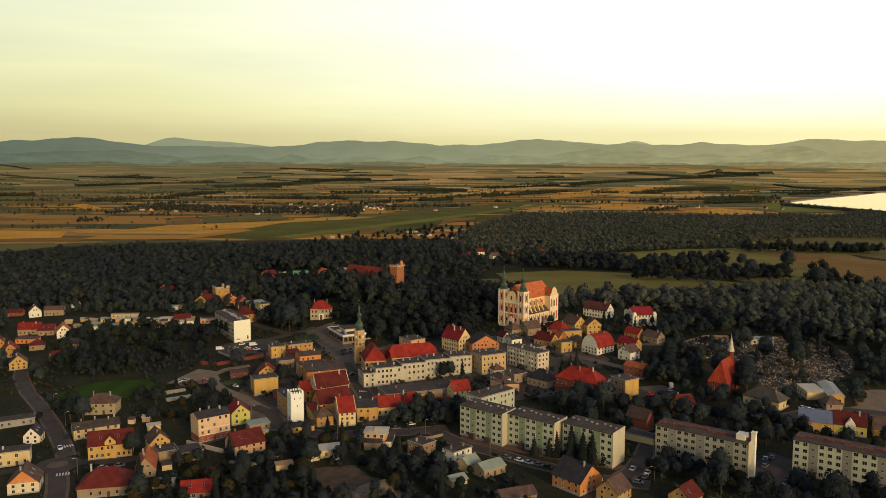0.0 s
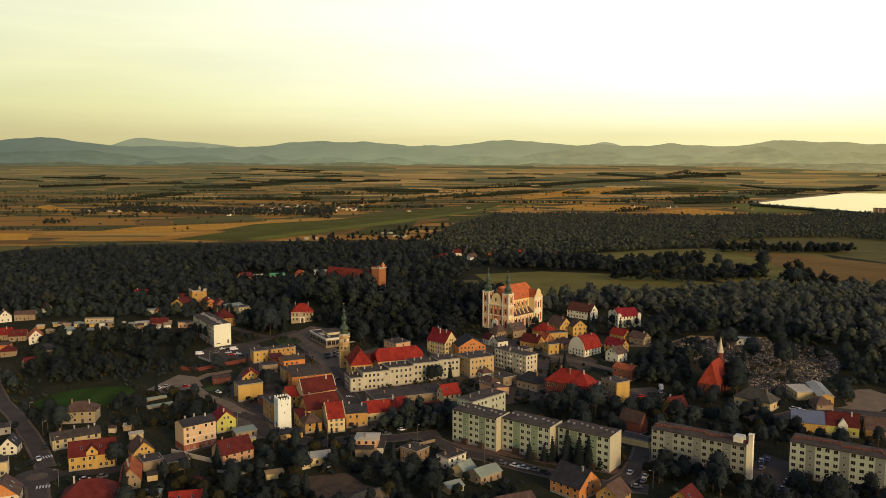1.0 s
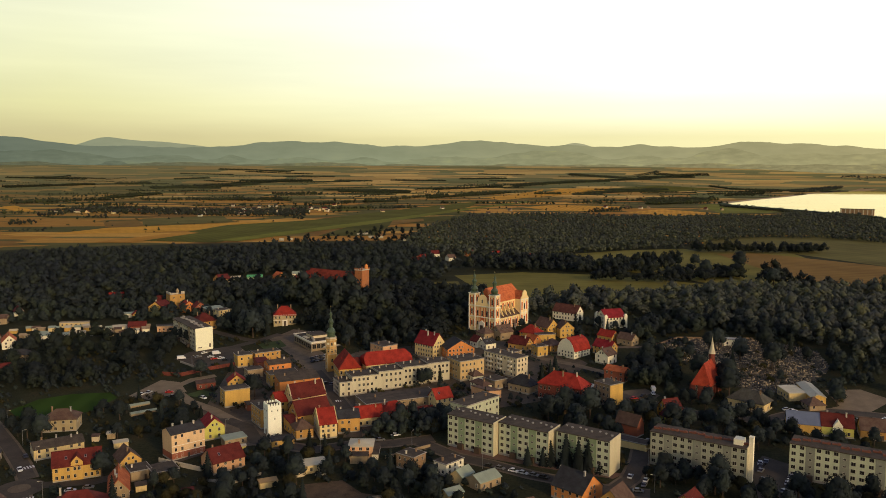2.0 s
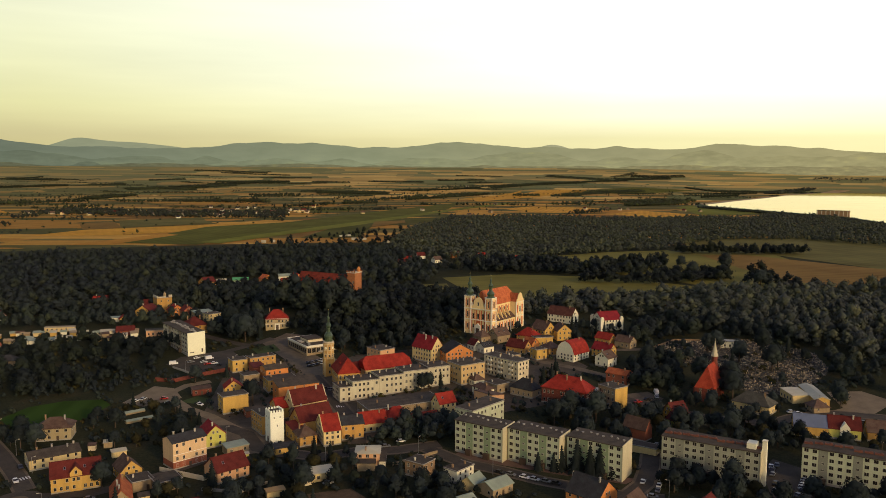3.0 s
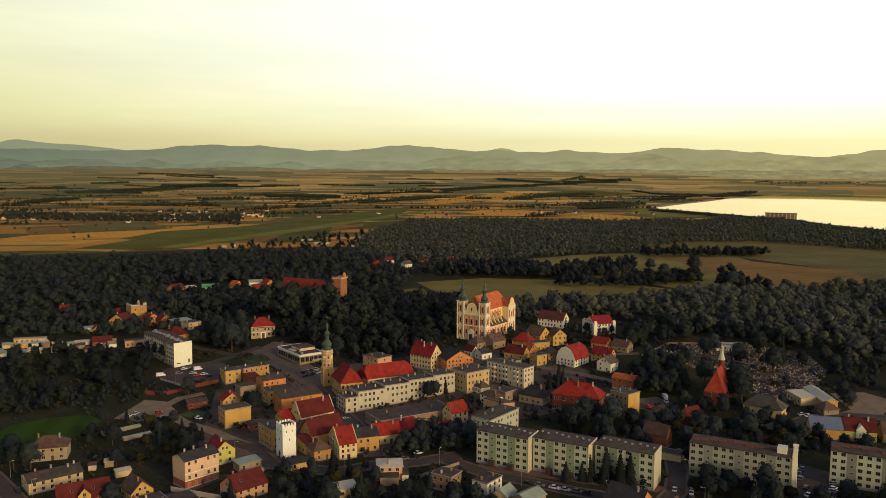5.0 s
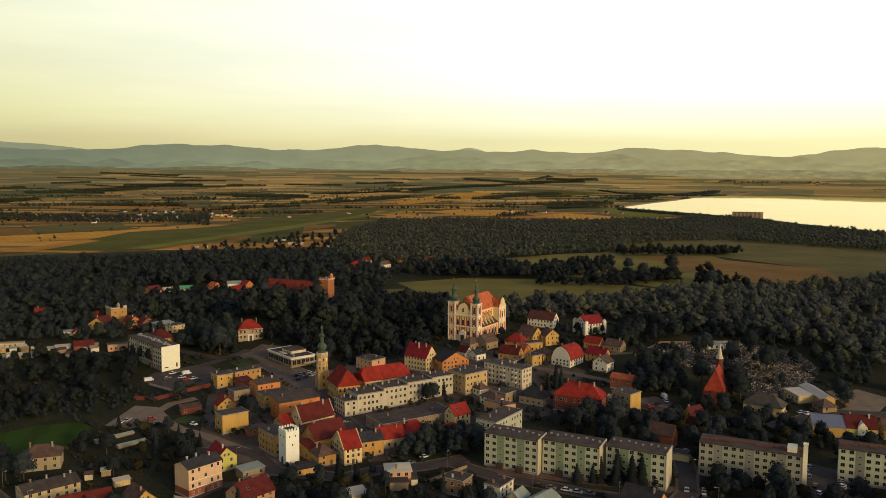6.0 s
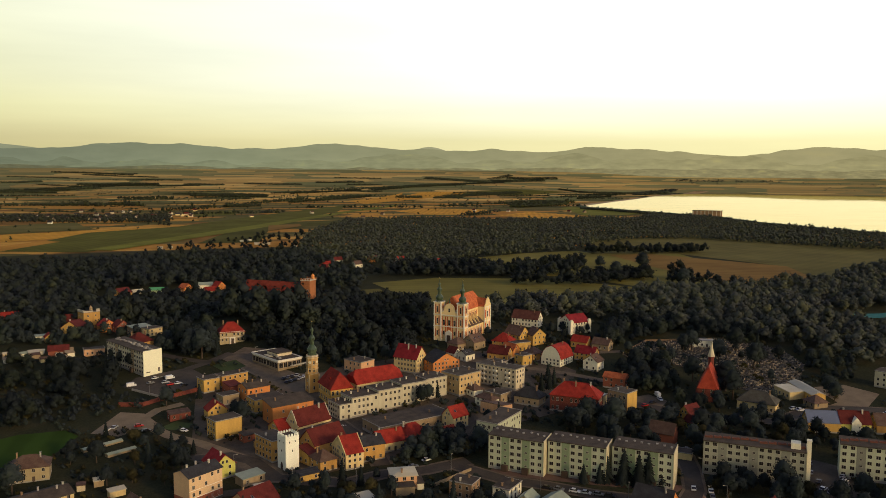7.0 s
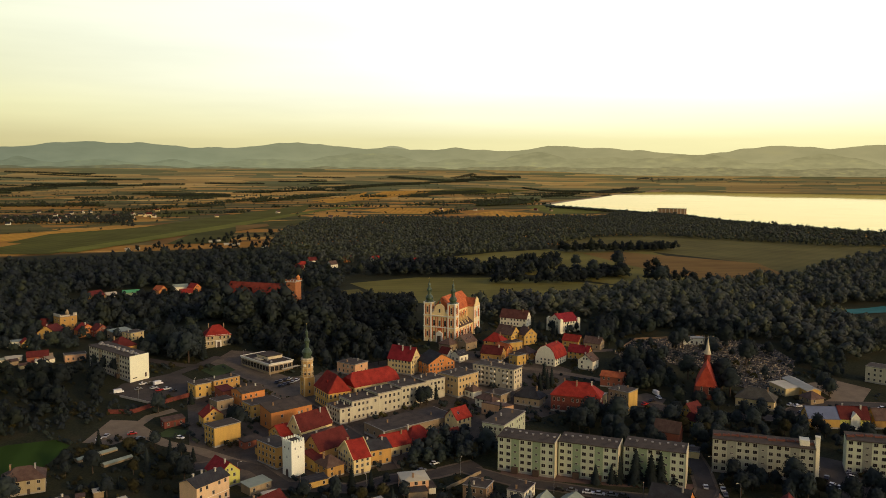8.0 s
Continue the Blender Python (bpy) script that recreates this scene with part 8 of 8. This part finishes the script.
for x, y, rz in ((-203, 408, 30), (-183, 378, 30), (-168, 356, 30), (-152, 338, 200), (-150, 318, 200), (-94, 384, 0), (-72, 362, 90), (-48, 354, 90), (-8, 358, 60), (20, 330, 60), (48, 312, 60), (88, 325, 160), (82, 300, 160), (150, 372, 300), (190, 381, 280), (-108, 508, 60), (-136, 500, 60), (-78, 556, 20), (-66, 520, 20)):
    lamp_post(x, y, rz)


def garden_wall(pts, h, mat, label, t=0.3, name="wall"):
    g = Geo()
    for (ax, ay), (bx, by) in zip(pts, pts[1:]):
        n = max(1, int(math.hypot(bx - ax, by - ay) / 4))
        for i in range(n):
            p, q = Vector((ax + (bx - ax) * i / n, ay + (by - ay) * i / n)), Vector((ax + (bx - ax) * (i + 1) / n, ay + (by - ay) * (i + 1) / n))
            s = (q - p).normalized().orthogonal() * t / 2
            z = float(lie(*(p + q) / 2))
            g.add([(p.x - s.x, p.y - s.y, z - 1), (q.x - s.x, q.y - s.y, z - 1), (q.x + s.x, q.y + s.y, z - 1), (p.x + s.x, p.y + s.y, z - 1),
                   (p.x - s.x, p.y - s.y, z + h), (q.x - s.x, q.y - s.y, z + h), (q.x + s.x, q.y + s.y, z + h), (p.x + s.x, p.y + s.y, z + h)],
                  [(0, 3, 2, 1), (4, 5, 6, 7), (0, 1, 5, 4), (1, 2, 6, 5), (2, 3, 7, 6), (3, 0, 4, 7)])
    ob = part(name, g, mat)
    return tagged(ob, label, "wall", "", "structure")


garden_wall([(-150, 486), (-138, 482), (-128, 490), (-106, 502)], 2.2, BRICK, "old red brick retaining wall below the car park")
garden_wall([(146, 470), (150, 500), (172, 518), (224, 508)], 1.2, BROWNBRICK, "weathered brown cemetery wall")
garden_wall([(-146, 512), (-128, 492)], 1.2, CONCRETE, "low concrete wall of the car park")
garden_wall([(-95, 330), (-80, 326), (-70, 334)], 1.2, CONCRETE, "low concrete garden wall")
garden_wall([(-20, 345), (0, 356)], 1.4, TAUPE, "low garden wall by the flats")
garden_wall([(-116, 352), (-96, 340), (-92, 346)], 2.0, STONE, "pale capped yard wall")
# greenhouses among the gardens
for x, y, w in ((-150.5, 429, 18), (-141.5, 418.5, 13)):
    ob = base("greenhouse", x, y, 33, label="long low greenhouse with pale translucent roof", category="greenhouse")
    FOOT.append((x, y, w, 7, 33))
    part("wall", Geo().box(-w / 2, w / 2, -1.5, 1.5, -1, 1.1), TAUPE, ob)
    part("roof", gable_roof(w, 3, 1.1, 0.6, 0.1), GREENROOF, ob)

# ---- trees and gardens in the town ----
FOOT_A = np.array(FOOT)


def free(x, y, margin):
    dx, dy = x - FOOT_A[:, 0], y - FOOT_A[:, 1]
    c, s = np.cos(np.radians(FOOT_A[:, 4])), np.sin(np.radians(FOOT_A[:, 4]))
    u, v = dx * c + dy * s, -dx * s + dy * c
    if np.any((np.abs(u) < FOOT_A[:, 2] / 2 + margin) & (np.abs(v) < FOOT_A[:, 3] / 2 + margin)):
        return False
    for pts, wide in ROADS:
        for (ax, ay), (bx, by) in zip(pts, pts[1:]):
            L = (bx - ax) ** 2 + (by - ay) ** 2
            t = 0 if L == 0 else max(0, min(1, ((x - ax) * (bx - ax) + (y - ay) * (by - ay)) / L))
            if math.hypot(x - ax - t * (bx - ax), y - ay - t * (by - ay)) < wide / 2 + margin * 0.6:
                return False
    return True


def grove(poly, step, kinds, sizes, seed, margin=2.0, holes=(), one=""):
    """Trees over an area; one: a label, where they stand too close to tell apart."""
    rg, spots = random.Random(seed), []
    xs, ys = [p[0] for p in poly], [p[1] for p in poly]
    y = min(ys)
    while y < max(ys):
        x = min(xs)
        while x < max(xs):
            px, py = x + rg.uniform(-0.45, 0.45) * step, y + rg.uniform(-0.45, 0.45) * step
            kind, size = rg.choice(kinds), rg.uniform(*sizes)
            ok = inside(np.array([px]), np.array([py]), poly)[0] and not any(inside(np.array([px]), np.array([py]), h)[0] for h in holes)
            if ok and free(px, py, margin * size if kind != "shrub" else 0.8):
                if one:
                    spots.append((px, py, kind, size))
                else:
                    tree(px, py, kind, size if kind != "shrub" else size * 1.3)
            x += step
        y += step
    if one:
        joined("grove", spots, one)


L3 = ("leafy", "leafy", "leafy", "leafy", "warm")
MIX = ("leafy", "leafy", "shrub", "shrub", "warm", "leafy", "conifer")
grove([(-247, 505), (-268, 560), (-245, 590), (-190, 580), (-160, 556), (-150, 510), (-152, 482), (-172, 470), (-200, 458), (-228, 460)], 11.8, L3, (0.7, 1.2), 1, 2.0, [LAWN_W, [(-192, 468), (-170, 498), (-152, 500), (-158, 474)], [(-225, 512), (-205, 530), (-190, 520), (-205, 505)]], "thick dark grove west of the car park")
grove([(-345, 640), (-330, 590), (-280, 515), (-240, 470), (-226, 452), (-256, 460), (-330, 520), (-380, 620)], 10.5, L3, (0.7, 1.1), 2, one="garden trees among the western farmhouses")
grove([(-150, 445), (-120, 432), (-104, 398), (-112, 376), (-140, 378), (-168, 400), (-166, 420)], 8.4, MIX, (0.5, 0.85), 3, 1.2)
grove([(-128, 322), (-100, 330), (-60, 350), (-42, 346), (-22, 332), (0, 316), (0, 286), (-40, 276), (-118, 284)], 7.8, MIX, (0.55, 1.0), 4, 1.2, [BARE])
grove([(36, 402), (60, 396), (62, 360), (78, 352), (104, 362), (108, 380), (84, 392), (70, 396)], 8.5, L3, (0.8, 1.15), 5, 1.5)
grove([(92, 340), (120, 333), (150, 330), (166, 345), (158, 366), (128, 374), (100, 362)], 7.5, L3, (0.65, 1.0), 6, 1.5)
grove([(108, 396), (124, 398), (140, 420), (150, 450), (146, 470), (124, 462), (112, 424)], 8, L3, (0.75, 1.1), 7, 1.5, one="thick trees between the chapel and the houses")
grove([(84, 306), (94, 316), (116, 300), (140, 286), (160, 280), (182, 262), (172, 258), (120, 278), (96, 292)], 6.6, ("leafy", "leafy", "leafy", "leafy", "leafy", "warm"), (0.8, 1.1), 8, 1.0)
grove([(-136, 606), (-104, 626), (-102, 560), (-118, 566), (-140, 584)], 8, ("leafy", "leafy", "conifer"), (0.95, 1.3), 9, 1.5, one="tall dark trees beside the palace")
for x, y, k, s in ((-110, 566, "leafy3", 1.35), (-117, 574, "leafy3", 1.45), (-108, 580, "leafy1", 1.5), (-122, 586, "leafy3", 1.4), (-101, 572, "conifer2", 0.95), (-114, 590, "leafy1", 1.4)):
    tree(x, y, k, s, "tall broad dark tree between the palace and the slab")
grove([(-240, 660), (-120, 690), (-110, 640), (-150, 610), (-180, 615), (-230, 630)], 15, L3, (0.35, 0.6), 10, 1.5, one="trees among the houses below the old tower")
grove([(0, 402), (4, 384), (14, 372), (4, 360), (-12, 380)], 7, L3, (0.8, 1.1), 12, 1.0)
grove([(150, 372), (172, 366), (178, 388), (168, 398), (146, 392)], 8, L3, (0.6, 0.9), 13, 1.2)
grove(CEMETERY, 24, ("leafy", "leafy", "conifer"), (0.6, 1.0), 14, 1.0)
for x, y, s in ((189, 462, 1.1), (159, 412, 1.25), (180, 486, 1.0), (186, 486, 1.15), (212, 478, 1.1), (198, 441, 1.2), (204, 446, 1.0), (132, 458, 1.1), (152, 432, 1.1)):
    tree(x, y, "leafy3", s, "tall broad dark green tree among the graves")
grove([(136, 508), (140, 530), (160, 548), (176, 572), (218, 576), (250, 525), (252, 478), (244, 486), (224, 512), (196, 530), (168, 522), (150, 506)], 8.5, L3, (0.65, 1.1), 31, 1.2, one="thick trees between the cemetery wall and the wood")
grove([(-60, 372), (-40, 366), (-20, 352), (-44, 340), (-70, 352), (-84, 352)], 7.5, MIX, (0.5, 0.8), 15, 1.2)
grove([(-210, 420), (-214, 404), (-188, 366), (-176, 384), (-196, 412)], 9, L3, (0.7, 1.0), 16, 1.5)
grove([(20, 410), (46, 416), (50, 404), (34, 398)], 8, MIX, (0.5, 0.8), 17, 1.0)
grove([(80, 450), (104, 478), (92, 470), (70, 458), (66, 474)], 8, ("conifer", "leafy", "shrub"), (0.6, 0.9), 18, 0.8)
grove([(88, 520), (150, 530), (160, 560), (126, 570), (104, 556), (80, 556)], 8.5, ("leafy", "leafy", "conifer", "shrub"), (0.5, 0.85), 19, 1.2)
grove([(30, 540), (44, 548), (60, 546), (84, 560), (92, 580), (76, 592), (70, 560), (50, 546), (36, 556)], 7, ("leafy", "shrub", "conifer"), (0.45, 0.75), 20, 1.0)
grove([(-60, 545), (-40, 520), (0, 512), (20, 534), (-20, 540)], 9, ("leafy", "leafy", "conifer"), (0.7, 1.0), 21, 1.2)
grove([(-260, 430), (-240, 420), (-210, 380), (-240, 360), (-270, 400)], 13, MIX, (0.5, 0.9), 22, 1.5, one="garden trees beside the western road")
grove([(150, 322), (200, 322), (205, 335), (160, 338)], 7.5, L3, (0.6, 0.9), 23, 1.2)
grove([(205, 372), (206, 392), (202, 396), (198, 378)], 7, L3, (0.7, 0.9), 24, 0.5)
for x, y, s in ((54, 327, 1.15), (48, 330, 0.85), (58, 322.5, 1.15), (62, 322, 1.0), (39, 332, 0.6), (45, 330, 0.6), (67, 320, 1.0)):
    sp = tree(x, y, "conifer0", s, "tall dark spruce before the flats")
    sp.scale = (sp.scale[0] * 1.3, sp.scale[1] * 1.3, sp.scale[2])
for x, y, k, s in ((67, 443, "conifer0", 0.85), (72, 444, "conifer2", 0.8), (76, 447, "conifer0", 0.75), (118, 562, "conifer1", 0.9), (125, 567, "conifer1", 0.8), (60, 392, "leafy3", 0.8), (67, 387, "leafy3", 0.8), (74, 390, "leafy1", 0.8), (58, 381, "leafy3", 0.9), (102, 374, "leafy3", 0.9), (112, 363, "leafy1", 1.1), (155, 400, "leafy3", 1.15), (152, 407, "leafy1", 0.9), (4, 443, "leafy3", 0.85), (0, 441, "leafy1", 0.8), (11, 450, "conifer2", 0.6), (-126, 478, "leafy3", 0.9), (-110, 487, "conifer1", 1.0), (-89, 438, "leafy3", 0.9), (-92, 444, "leafy1", 1.0),
                  (-53, 358, "conifer0", 0.9), (-135, 338, "leafy3", 0.8), (-150, 552, "leafy1", 1.0), (-157, 562, "leafy0", 1.0), (-163, 572, "leafy1", 0.9), (382, 806, "leafy3", 1.7), (402, 930, "leafy3", 1.9), (340, 880, "leafy3", 1.8), (360, 960, "leafy3", 1.5)):
    tree(x, y, k, s)

grove([(-430, 655), (-360, 655), (-342, 662), (-322, 655), (-300, 640), (-235, 634), (-190, 622), (-120, 655), (-110, 700), (-230, 712), (-300, 705), (-430, 705)], 10, L3, (0.6, 0.95), 25, 1.5, one="dark trees between the western houses and the wood")
grove([(214, 404), (222, 424), (236, 446), (246, 470), (250, 430), (244, 410), (230, 404)], 8.0, L3, (0.55, 0.95), 32, 1.2, one="thick trees between the cemetery and the grey block")
grove([(-112, 286), (-84, 322), (-60, 340), (-22, 334), (4, 322), (30, 300), (46, 282), (20, 268), (-60, 262), (-100, 266)], 7.0, L3, (0.3, 0.65), 33, 1.5, [BARE], "dense shrubby garden growth round the bare plot")
grove([(-250, 300), (-222, 345), (-205, 345), (-196, 322), (-178, 312), (-182, 292), (-220, 285)], 8.5, L3, (0.5, 0.9), 36, 1.2, one="garden trees west of the roundabout")
grove([(-226, 464), (-196, 462), (-160, 470), (-150, 480), (-134, 486), (-150, 502), (-172, 500), (-192, 508), (-222, 490)], 6.5, L3, (0.25, 0.55), 37, 1.0, [LAWN_W], "low scrub and young trees below the grove")
grove([(66, 316), (90, 344), (100, 336), (92, 312), (84, 300)], 6.5, L3, (0.5, 0.85), 34, 1.0)
grove([(-60, 372), (-36, 372), (-10, 384), (6, 402), (18, 372), (8, 366), (-20, 368)], 6.0, L3, (0.6, 0.9), 35, 0.8, one="dark trees along the street below the red roofs")
grove([(134, 380), (146, 392), (140, 402), (126, 392)], 7, L3, (0.7, 0.95), 26, 0.8)

# hedges, bushes and garden growth between the houses
brush_rng = random.Random(77)
BRUSH = [crown(1.5, -0.3, 1.9, 2, 16, 0.4, rng), crown(2.1, -0.3, 2.7, 2, 18, 0.5, rng), crown(1.1, -0.2, 1.3, 1, 16, 0.32, rng)]
for tone, low, label in ((LEAVES_WARM, 0.08, "low browning garden bushes and scrub between the houses"), (GARDENLEAVES, -0.12, "low green garden bushes and hedges between the houses")):
    vs, fs, ns, k = [], [], [], 0
    for i in range(3400):
        x, y = brush_rng.uniform(-300, 240), brush_rng.uniform(268, 600)
        if noise.noise((x * 0.035, y * 0.035, 2)) < low or inside(np.array([x]), np.array([y]), LAWN_W)[0] or inside(np.array([x]), np.array([y]), BARE)[0] or not free(x, y, 1.2):
            continue
        V, F, N = BRUSH[brush_rng.randrange(3)]
        ns.append(N)
        s = brush_rng.uniform(0.6, 1.4)
        vs.append(V * s + np.array([x, y, float(lie(x, y))]))
        fs.append(F + k)
        k += len(V)
    soup("bushes", np.vstack(vs), np.vstack(fs), tone, label, "bushes", "stuff", normals=np.vstack(ns))
